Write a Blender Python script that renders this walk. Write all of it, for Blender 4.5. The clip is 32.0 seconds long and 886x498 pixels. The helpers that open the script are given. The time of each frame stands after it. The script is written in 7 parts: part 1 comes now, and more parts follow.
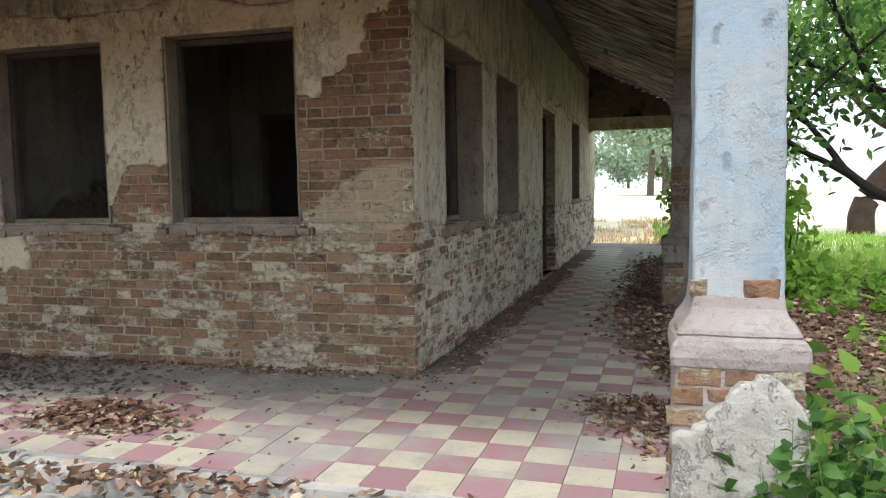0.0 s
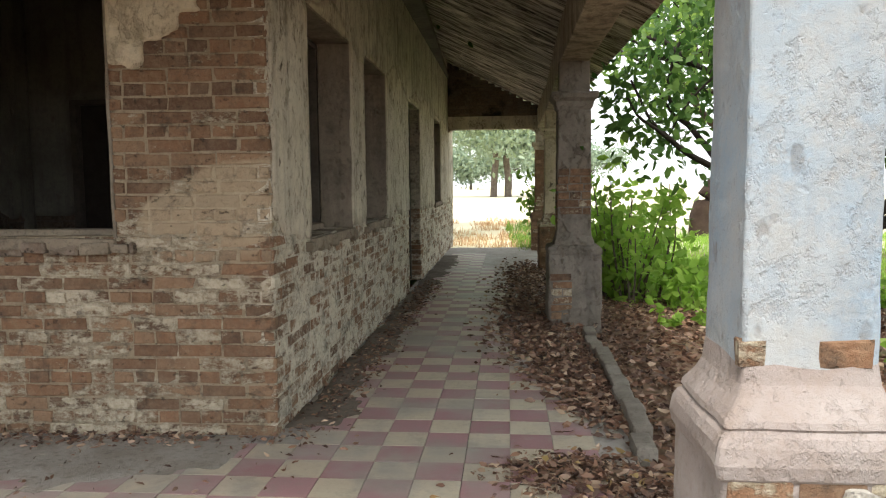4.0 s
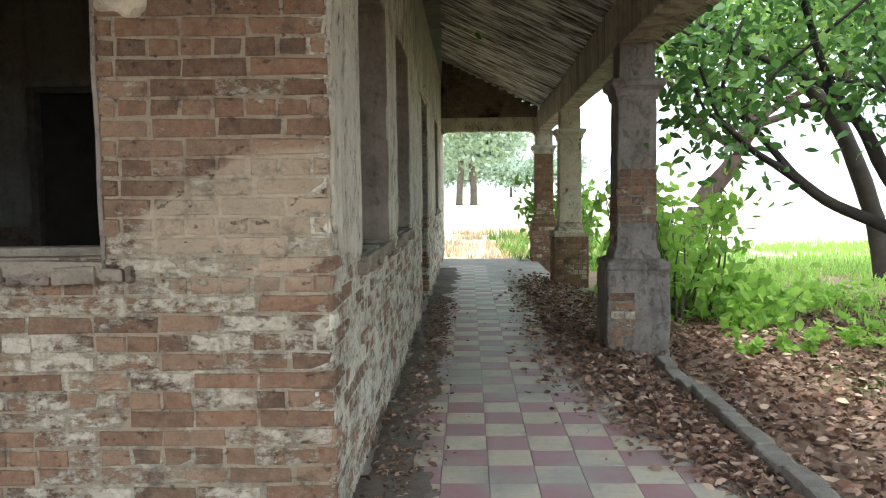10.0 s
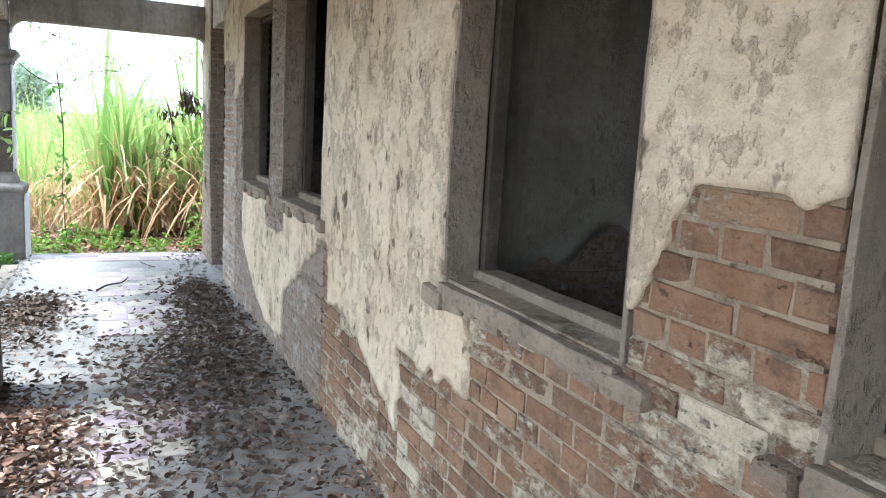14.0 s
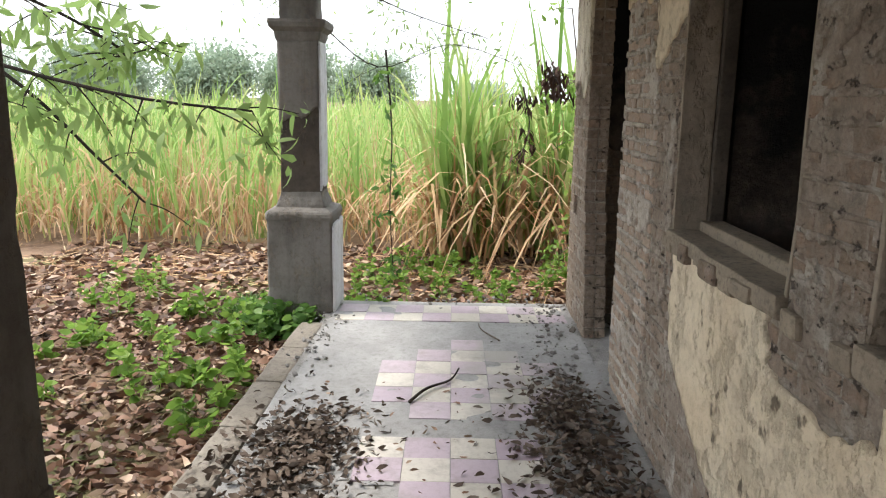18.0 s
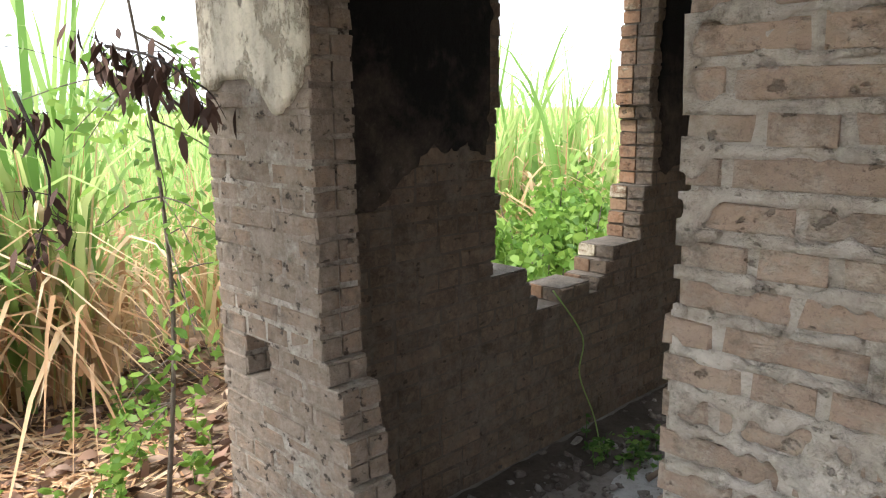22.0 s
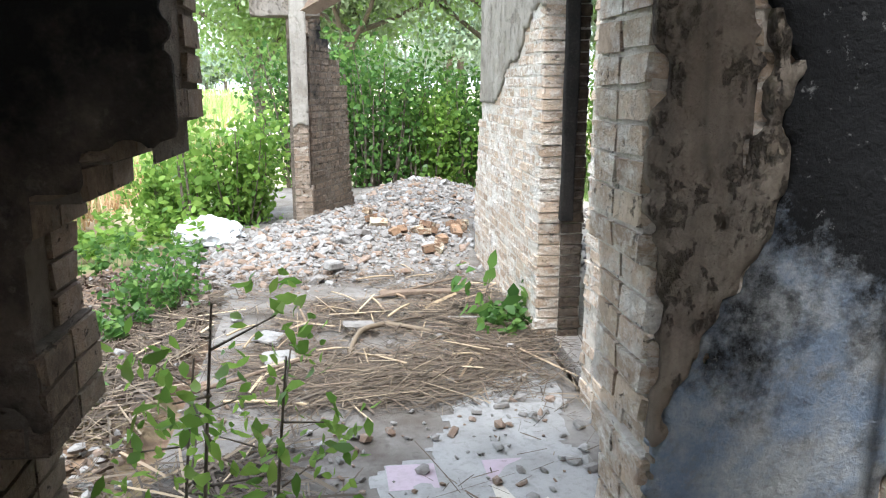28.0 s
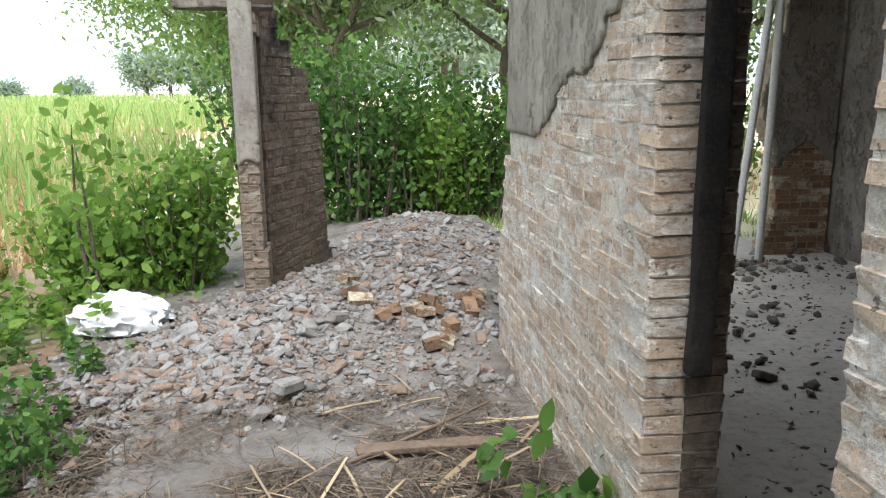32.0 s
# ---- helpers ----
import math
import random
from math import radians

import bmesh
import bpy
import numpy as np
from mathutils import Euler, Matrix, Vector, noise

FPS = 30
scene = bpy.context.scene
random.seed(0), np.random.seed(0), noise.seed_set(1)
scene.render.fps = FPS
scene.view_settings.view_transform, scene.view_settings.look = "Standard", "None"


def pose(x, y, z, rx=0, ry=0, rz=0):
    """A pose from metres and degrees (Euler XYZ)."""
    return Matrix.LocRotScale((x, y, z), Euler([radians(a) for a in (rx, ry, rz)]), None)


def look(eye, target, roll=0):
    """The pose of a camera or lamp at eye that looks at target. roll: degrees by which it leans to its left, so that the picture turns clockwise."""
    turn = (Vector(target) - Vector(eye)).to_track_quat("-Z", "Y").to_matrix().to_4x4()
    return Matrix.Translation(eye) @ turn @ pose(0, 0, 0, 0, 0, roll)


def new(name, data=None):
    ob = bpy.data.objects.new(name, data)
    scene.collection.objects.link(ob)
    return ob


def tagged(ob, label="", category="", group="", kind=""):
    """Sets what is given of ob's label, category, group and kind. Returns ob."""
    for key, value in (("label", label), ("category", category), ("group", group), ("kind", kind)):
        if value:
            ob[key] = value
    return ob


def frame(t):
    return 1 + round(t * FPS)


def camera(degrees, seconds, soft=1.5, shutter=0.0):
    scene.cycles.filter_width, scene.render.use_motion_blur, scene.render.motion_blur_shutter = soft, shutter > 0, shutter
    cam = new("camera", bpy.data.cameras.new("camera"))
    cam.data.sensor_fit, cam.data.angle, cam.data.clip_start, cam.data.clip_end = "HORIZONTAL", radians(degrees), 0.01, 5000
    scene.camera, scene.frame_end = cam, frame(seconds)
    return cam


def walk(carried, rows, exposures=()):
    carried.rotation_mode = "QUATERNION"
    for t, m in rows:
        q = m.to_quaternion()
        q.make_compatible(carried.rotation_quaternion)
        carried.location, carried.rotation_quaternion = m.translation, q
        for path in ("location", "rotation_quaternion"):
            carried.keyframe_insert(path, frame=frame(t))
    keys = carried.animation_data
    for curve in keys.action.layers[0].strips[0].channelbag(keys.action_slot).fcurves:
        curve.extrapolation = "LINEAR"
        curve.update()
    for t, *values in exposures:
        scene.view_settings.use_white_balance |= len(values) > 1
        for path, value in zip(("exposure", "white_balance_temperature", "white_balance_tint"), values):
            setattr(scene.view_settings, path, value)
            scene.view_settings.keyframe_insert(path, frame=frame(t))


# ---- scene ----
cam = camera(61.2, 32.0, soft=1.15)
PATH = [
    (0, (0.54, -0.923, 1.199), (0.022, 1.002, 1.034), -1.0),
    (0.5, (0.889, -0.746, 1.187), (0.05, 1.061, 1.013), -0.7),
    (1, (1.221, -0.628, 1.203), (0.368, 1.172, 1.029), -0.6),
    (1.5, (1.418, -0.364, 1.182), (0.572, 1.439, 1.006), -0.5),
    (2, (1.428, -0.17, 1.18), (0.58, 1.633, 1.006), -0.4),
    (2.5, (1.114, -0.051, 1.167), (0.513, 1.849, 0.991), -0.5),
    (4.5, (0.032, 0.034, 1.226), (-0.01, 2.026, 1.056), -0.7),
    (5, (-0.016, 0.029, 1.22), (0.041, 2.02, 1.047), -0.9),
    (5.5, (-0.051, -0.001, 1.236), (0.107, 1.985, 1.058), -1.1),
    (6, (-0.058, -0.01, 1.247), (0.149, 1.972, 1.077), -1.3),
    (6.5, (-0.059, -0.034, 1.235), (0.171, 1.946, 1.077), -1.3),
    (7, (-0.051, -0.044, 1.214), (0.191, 1.936, 1.062), -1.3),
    (7.5, (-0.049, -0.052, 1.173), (0.205, 1.926, 1.026), -1.3),
    (8, (-0.063, 0.081, 1.124), (0.191, 2.059, 0.978), -1.2),
    (8.5, (-0.105, 0.403, 1.137), (0.145, 2.382, 0.988), -1.2),
    (9, (-0.211, 0.646, 1.16), (0.035, 2.625, 1.006), -1.1),
    (9.5, (-0.376, 0.883, 1.181), (-0.195, 2.869, 1.033), -0.8),
    (10, (-0.478, 1.048, 1.189), (-0.484, 3.042, 1.041), -0.7),
    (10.5, (-0.562, 1.345, 1.201), (-0.617, 3.339, 1.056), -0.5),
    (11, (-0.647, 1.597, 1.213), (-1.095, 3.542, 1.08), -0.6),
    (11.5, (-0.817, 1.864, 1.316), (-1.388, 3.776, 1.187), -1.1),
    (12, (-0.953, 2.075, 1.434), (-1.734, 3.902, 1.204), -2.0),
    (12.5, (-1.051, 2.198, 1.469), (-2.2, 3.824, 1.273), -2.3),
    (13, (-1.23, 2.286, 1.43), (-2.661, 3.679, 1.531), 2.4),
    (13.5, (-1.515, 2.38, 1.46), (-3.184, 3.48, 1.387), 2.7),
    (14, (-1.855, 2.567, 1.457), (-3.647, 3.4, 1.15), 3.3),
    (14.5, (-2.179, 2.66, 1.465), (-4.104, 3.076, 1.113), 3.0),
    (15, (-2.635, 2.715, 1.476), (-4.593, 2.869, 1.097), 2.5),
    (15.5, (-3.107, 2.804, 1.463), (-5.067, 2.843, 1.069), 2.4),
    (17.5, (-4.599, 2.775, 1.444), (-6.562, 2.677, 1.073), 1.2),
    (18, (-4.994, 2.727, 1.491), (-6.955, 2.709, 1.099), 0.9),
    (18.5, (-5.406, 2.731, 1.464), (-7.368, 2.677, 1.079), 0.9),
    (19, (-5.784, 2.661, 1.499), (-7.743, 2.528, 1.118), 0.6),
    (19.5, (-6.174, 2.583, 1.49), (-8.137, 2.503, 1.115), 0.5),
    (20, (-6.638, 2.56, 1.464), (-8.578, 2.887, 1.102), -0.3),
    (20.5, (-7.038, 2.517, 1.49), (-8.941, 3.014, 1.128), -0.6),
    (21, (-7.415, 2.445, 1.526), (-9.297, 3.019, 1.168), 1.0),
    (21.5, (-7.85, 2.446, 1.485), (-9.556, 3.428, 1.133), 0.5),
    (22, (-8.274, 2.474, 1.526), (-9.667, 3.86, 1.154), -0.8),
    (22.5, (-8.65, 2.502, 1.558), (-9.536, 4.255, 1.18), -1.1),
    (23, (-8.903, 2.624, 1.517), (-9.429, 4.516, 1.134), -1.2),
    (23.5, (-9.149, 2.828, 1.57), (-9.238, 4.789, 1.186), -1.3),
    (24, (-9.337, 2.978, 1.559), (-9.088, 4.924, 1.168), -1.5),
    (24.5, (-9.481, 3.108, 1.509), (-9.054, 5.021, 1.116), -1.5),
    (26.5, (-9.368, 4.243, 1.477), (-8.851, 6.136, 1.09), -0.0),
    (27, (-9.324, 4.637, 1.451), (-8.793, 6.526, 1.063), -0.0),
    (27.5, (-9.328, 5.012, 1.418), (-9.069, 6.955, 1.019), 0.2),
    (28, (-9.335, 5.313, 1.518), (-9.097, 7.254, 1.097), 0.2),
    (28.5, (-9.254, 5.624, 1.518), (-9.015, 7.564, 1.095), 0.1),
    (29, (-9.19, 5.952, 1.521), (-8.947, 7.891, 1.093), -0.1),
    (29.5, (-9.202, 6.243, 1.521), (-8.957, 8.181, 1.096), -0.0),
    (30, (-9.228, 6.511, 1.545), (-8.982, 8.45, 1.121), -0.0),
    (30.5, (-9.174, 6.824, 1.559), (-8.929, 8.763, 1.134), -0.1),
    (31, (-9.132, 7.07, 1.566), (-8.887, 9.01, 1.144), -0.3),
    (31.5, (-9.122, 7.341, 1.588), (-8.874, 9.281, 1.169), -0.4),
    (32, (-9.15, 7.5, 1.638), (-8.902, 9.44, 1.22), -0.5),
]
EXPOSURES = [(0, 0.8, 5900, 5), (2.5, 0.8, 6000, 6), (5, 1.1, 6800, 8), (9.3, 1.0, 6500, 7), (10.1, 1.65, 5700, 4), (11, 2.1, 5500, 5), (12, 2.5, 5700, 6), (13, 2.9, 5500, 6), (13.8, 2.3, 5500, 5), (14.5, 1.5, 5600, 5), (15.1, 1.3, 5600, 6), (18, 1.2, 6400, 9), (20, 0.88, 6500, 10), (21, 1.2, 6600, 12), (22.4, 2.0, 6000, 7), (24.5, 2.3, 5700, 5), (27, 2.1, 5700, 6), (28.5, 1.4, 5900, 7), (30, 1.0, 5950, 7), (32, 0.85, 6050, 7)]
walk(cam, [(t, look(eye, target, roll)) for t, eye, target, roll in PATH], EXPOSURES)

# ---- world and light ----
world = bpy.data.worlds.new("world")
scene.world = world
world.use_nodes = True
wn = world.node_tree.nodes
bg = wn["Background"]
sky = wn.new("ShaderNodeTexSky")
sky.sky_type = "NISHITA"
sky.sun_disc = False
sky.sun_elevation = radians(60)
sky.sun_rotation = radians(188)
sky.air_density, sky.dust_density, sky.ozone_density = 1.0, 6.0, 0.4
haze = wn.new("ShaderNodeMix")          # thin bright cloud over most of the sky
haze.data_type = "RGBA"
haze.inputs[0].default_value = 0.75
haze.inputs[7].default_value = (9.0, 9.3, 9.8, 1)
world.node_tree.links.new(sky.outputs[0], haze.inputs[6])
world.node_tree.links.new(haze.outputs[2], bg.inputs[0])
bg.inputs[1].default_value = 0.128
sun = new("sun", bpy.data.lights.new("sun", "SUN"))
sun.data.energy, sun.data.angle, sun.data.color = 2.0, radians(12), (1.0, 0.95, 0.88)
sun.matrix_basis = look((0, 0, 25), (2, 14, 0))

# ---- materials ----


class Mat:
    """A node material with short helpers."""

    def __init__(self, name, rough=0.9, metal=0.0):
        self.m = bpy.data.materials.new(name)
        self.m.use_nodes = True
        self.t = self.m.node_tree
        self.b = self.t.nodes["Principled BSDF"]
        self.b.inputs["Roughness"].default_value = rough
        self.b.inputs["Metallic"].default_value = metal
        self.b.inputs["Specular IOR Level"].default_value = 0.25
        self.pos = self.t.nodes.new("ShaderNodeNewGeometry")
        self.info = None

    def link(self, a, b):
        self.t.links.new(a, b)
        return self

    def noise(self, scale, detail=3.0, rough=0.6, stretch=None, dist=0.0):
        n = self.t.nodes.new("ShaderNodeTexNoise")
        n.inputs["Scale"].default_value = scale
        n.inputs["Detail"].default_value = detail
        n.inputs["Roughness"].default_value = rough
        n.inputs["Distortion"].default_value = dist
        src = self.pos.outputs["Position"]
        if stretch:
            mp = self.t.nodes.new("ShaderNodeMapping")
            mp.inputs["Scale"].default_value = stretch
            self.link(src, mp.inputs["Vector"])
            src = mp.outputs[0]
        self.link(src, n.inputs["Vector"])
        return n.outputs["Fac"]

    def voronoi(self, scale):
        n = self.t.nodes.new("ShaderNodeTexVoronoi")
        n.inputs["Scale"].default_value = scale
        self.link(self.pos.outputs["Position"], n.inputs["Vector"])
        return n.outputs["Distance"]

    def random(self):
        if self.info is None:
            inf = self.t.nodes.new("ShaderNodeObjectInfo")
            add = self.math("ADD", inf.outputs["Random"], self.pos.outputs["Random Per Island"])
            self.info = self.math("FRACT", add)
        return self.info

    def math(self, op, a, b=0.0, clamp=False):
        n = self.t.nodes.new("ShaderNodeMath")
        n.operation = op
        n.use_clamp = clamp
        for sock, v in zip(n.inputs, (a, b)):
            if isinstance(v, (int, float)):
                sock.default_value = v
            else:
                self.link(v, sock)
        return n.outputs[0]

    def step(self, v, lo, hi, flip=False):
        n = self.t.nodes.new("ShaderNodeMapRange")
        n.inputs["From Min"].default_value, n.inputs["From Max"].default_value = lo, hi
        n.inputs["To Min"].default_value, n.inputs["To Max"].default_value = (1, 0) if flip else (0, 1)
        self.link(v, n.inputs["Value"])
        return n.outputs[0]

    def ramp(self, v, *stops):
        n = self.t.nodes.new("ShaderNodeValToRGB")
        r = n.color_ramp
        for k, (p, c) in enumerate(stops):
            e = r.elements[k] if k < 2 else r.elements.new(p)
            e.position, e.color = p, (*c, 1)
        self.link(v, n.inputs[0])
        return n.outputs[0]

    def mix(self, f, a, b, mode="MIX"):
        n = self.t.nodes.new("ShaderNodeMix")
        n.data_type, n.blend_type = "RGBA", mode
        for i, v in ((0, f), (6, a), (7, b)):
            if isinstance(v, (int, float)):
                n.inputs[i].default_value = v
            elif isinstance(v, tuple):
                n.inputs[i].default_value = (*v, 1)
            else:
                self.link(v, n.inputs[i])
        return n.outputs[2]

    def height(self):
        s = self.t.nodes.new("ShaderNodeSeparateXYZ")
        self.link(self.pos.outputs["Position"], s.inputs[0])
        return s.outputs

    def bump(self, v, strength=0.4, dist=0.01):
        n = self.t.nodes.new("ShaderNodeBump")
        n.inputs["Strength"].default_value, n.inputs["Distance"].default_value = strength, dist
        self.link(v, n.inputs["Height"])
        self.link(n.outputs[0], self.b.inputs["Normal"])

    def done(self, colour):
        if isinstance(colour, tuple):
            self.b.inputs["Base Color"].default_value = (*colour, 1)
        else:
            self.link(colour, self.b.inputs["Base Color"])
        return self.m


def layers(k, c, look_, loose=None):
    """What lies over brick and mortar alike: limewash, smeared plaster, dirt, soot. Returns colour and relief."""
    z = k.height()[2]
    big, fine = k.noise(2.4, 5, 0.7, (1, 1, 2.4)), k.noise(17, 6, 0.78, (1, 1, 1.7))
    v = k.math("ADD", k.math("MULTIPLY", big, 0.48), k.math("MULTIPLY", fine, 0.52))
    v = k.math("ADD", v, k.math("MULTIPLY", k.step(z, 0.95, 1.2, True), look_.get("low", 0.05)))
    if loose is not None:
        v = k.math("SUBTRACT", v, k.math("MULTIPLY", loose, look_.get("loose", 0.05)))
    w = k.step(v, look_["lo"], look_["hi"])
    wash = look_["wash"]
    tone = k.mix(k.step(k.noise(40, 5, 0.75), 0.4, 0.65), wash, (wash[0] * 0.74, wash[1] * 0.7, wash[2] * 0.64))
    if "scar" in look_:         # an old coat once ended here in a low curve
        x = k.height()[0]
        ex = k.math("POWER", k.math("MULTIPLY", k.math("ADD", x, 0.92), 1.5), 2.0)
        ez = k.math("POWER", k.math("MULTIPLY", k.math("SUBTRACT", z, 0.9), 2.15), 2.0)
        r = k.math("ADD", k.math("ADD", ex, ez), k.math("MULTIPLY", k.math("SUBTRACT", k.noise(9, 4, 0.7), 0.5), 0.3))
        inside = k.math("MULTIPLY", k.step(r, 0.9, 1.0, True), k.step(z, 0.82, 0.95))
        c = k.mix(k.math("MULTIPLY", inside, look_["scar"]), c, (0.52, 0.42, 0.29))
    c = k.mix(w, c, tone)
    relief = w
    if "smear" in look_:
        s = k.step(k.math("ADD", k.math("MULTIPLY", k.noise(5.0, 6, 0.72), 0.6), k.math("MULTIPLY", k.noise(15, 5, 0.75, (1, 1, 1.6)), 0.4)), look_["s_lo"], look_["s_lo"] + 0.1)
        sc = look_["smear"]
        c = k.mix(k.math("MULTIPLY", s, 0.9), c, k.mix(k.step(k.noise(26, 6, 0.78), 0.38, 0.64), sc, (sc[0] * 0.62, sc[1] * 0.6, sc[2] * 0.57)))
        relief = k.math("ADD", relief, k.math("MULTIPLY", s, 0.8))
    g = k.math("MULTIPLY", k.step(k.noise(7.5, 6, 0.75), 0.53, 0.66), look_.get("grime", 0.35))
    c = k.mix(g, c, (0.05, 0.042, 0.035))
    p = k.step(k.noise(23, 4, 0.6, (1, 1, 1.4)), look_.get("pit_lo", 0.63), look_.get("pit_lo", 0.63) + 0.05)
    c = k.mix(k.math("MULTIPLY", p, look_.get("pits", 0.5)), c, (0.05, 0.04, 0.032))
    relief = k.math("SUBTRACT", relief, k.math("MULTIPLY", p, 1.6))
    if "soot" in look_:
        so = k.math("ADD", k.noise(1.6, 5, 0.65), k.math("MULTIPLY", k.step(z, 0.3, 2.2), 0.22))
        c = k.mix(k.step(so, look_["soot"], look_["soot"] + 0.12), c, (0.014, 0.013, 0.014))
    return c, relief


def brick_mat(name, tones, look_):
    k = Mat(name, 0.93)
    rnd = k.random()
    base = k.ramp(rnd, (0.0, tones[0]), (0.35, tones[1]), (0.7, tones[2]), (1.0, tones[3]))
    base = k.mix(k.step(k.noise(34, 6, 0.75), 0.42, 0.68), base, k.mix(0.35, base, (0.40, 0.3, 0.2)))
    base = k.mix(k.math("MULTIPLY", k.step(k.noise(11, 5, 0.7), 0.5, 0.68), 0.6), base, k.mix(0.6, base, (0.1, 0.075, 0.055)))
    base = k.mix(k.math("MULTIPLY", k.step(k.noise(75, 4, 0.8), 0.56, 0.7), 0.6), base, (0.08, 0.055, 0.04))
    base, relief = layers(k, base, look_, k.math("SUBTRACT", k.math("FRACT", k.math("MULTIPLY", rnd, 7.3)), 0.35))
    k.bump(k.math("ADD", k.math("ADD", k.noise(55, 6, 0.75), k.math("MULTIPLY", k.noise(13, 4, 0.6), 1.2)), k.math("MULTIPLY", relief, 0.5)), 1.0, 0.011)
    return k.done(base)


BROWN = ((0.2, 0.11, 0.063), (0.28, 0.155, 0.09), (0.12, 0.068, 0.044), (0.33, 0.205, 0.125))
TAN = ((0.52, 0.39, 0.285), (0.6, 0.46, 0.345), (0.42, 0.31, 0.225), (0.64, 0.51, 0.39))
GREY = ((0.22, 0.152, 0.112), (0.27, 0.192, 0.14), (0.165, 0.118, 0.088), (0.3, 0.22, 0.165))
FIN = ((0.33, 0.24, 0.185), (0.39, 0.29, 0.225), (0.27, 0.2, 0.155), (0.43, 0.335, 0.265))
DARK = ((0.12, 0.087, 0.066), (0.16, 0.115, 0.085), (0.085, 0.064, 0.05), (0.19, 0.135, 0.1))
ON_SOUTH = dict(wash=(0.57, 0.5, 0.385), lo=0.57, hi=0.64, low=0.08, loose=0.2, grime=0.6, pits=0.6, scar=0.65)
ON_EAST = dict(wash=(0.7, 0.64, 0.52), lo=0.42, hi=0.52, low=0.0, loose=0.14, grime=0.6, pits=0.7)
ON_HOUSE = dict(wash=(0.88, 0.84, 0.79), lo=0.475, hi=0.6, low=0.0, loose=0.07, grime=0.2, pits=0.7, smear=(0.78, 0.72, 0.655), s_lo=0.525)
ON_STUB = dict(wash=(0.46, 0.41, 0.35), lo=0.56, hi=0.68, low=0.0, loose=0.04, grime=0.45, pits=0.85, pit_lo=0.612, smear=(0.29, 0.236, 0.19), s_lo=0.42)
ON_FIN = dict(wash=(0.58, 0.54, 0.49), lo=0.55, hi=0.68, low=0.0, loose=0.05, grime=0.55, pits=0.5, pit_lo=0.64, smear=(0.42, 0.36, 0.3), s_lo=0.48)
ON_BURNT = dict(wash=(0.3, 0.26, 0.22), lo=0.62, hi=0.72, low=0.0, loose=0.05, grime=0.5, pits=0.8, smear=(0.2, 0.165, 0.135), s_lo=0.48, soot=0.72)
brick_red = brick_mat("brick_red", BROWN, ON_SOUTH)
brick_tan = brick_mat("brick_tan", BROWN, ON_SOUTH)
brick_grey = brick_mat("brick_grey", GREY, ON_STUB)
brick_fin = brick_mat("brick_fin", FIN, ON_FIN)
brick_peel = brick_mat("brick_peel", BROWN, ON_EAST)
brick_white = brick_mat("brick_white", TAN, ON_HOUSE)
brick_burnt = brick_mat("brick_burnt", DARK, ON_BURNT)
# brick_burnt tones cut to 0.6, with room shade put into the colour
brick_room_shade = brick_mat("brick_room_shade", tuple(tuple(0.6 * v for v in t) for t in DARK), ON_BURNT)


def mortar_mat(name, a, b, look_):
    k = Mat(name, 0.96)
    c = k.mix(k.step(k.noise(7, 5, 0.7), 0.35, 0.68), a, b)
    c = k.mix(k.math("MULTIPLY", k.step(k.noise(6, 6, 0.75), 0.52, 0.68), 0.55), c, (0.08, 0.065, 0.05))
    c = k.mix(k.math("MULTIPLY", k.step(k.noise(60, 4, 0.8), 0.55, 0.7), 0.5), c, (0.16, 0.13, 0.1))
    c, relief = layers(k, c, look_)
    k.bump(k.math("ADD", k.noise(60, 6, 0.75), k.math("MULTIPLY", relief, 0.5)), 1.0, 0.012)
    return k.done(c)


mortar = mortar_mat("mortar", (0.32, 0.25, 0.172), (0.44, 0.36, 0.255), ON_SOUTH)
mortar_dark = mortar_mat("mortar_dark", (0.1, 0.082, 0.066), (0.15, 0.125, 0.1), ON_BURNT)
mortar_grey = mortar_mat("mortar_grey", (0.33, 0.29, 0.24), (0.45, 0.405, 0.35), ON_STUB)
mortar_fin = mortar_mat("mortar_fin", (0.41, 0.36, 0.305), (0.52, 0.47, 0.41), ON_FIN)
mortar_white = mortar_mat("mortar_white", (0.56, 0.49, 0.41), (0.7, 0.63, 0.545), ON_HOUSE)
mortar_peel = mortar_mat("mortar_peel", (0.3, 0.26, 0.2), (0.45, 0.4, 0.32), ON_EAST)


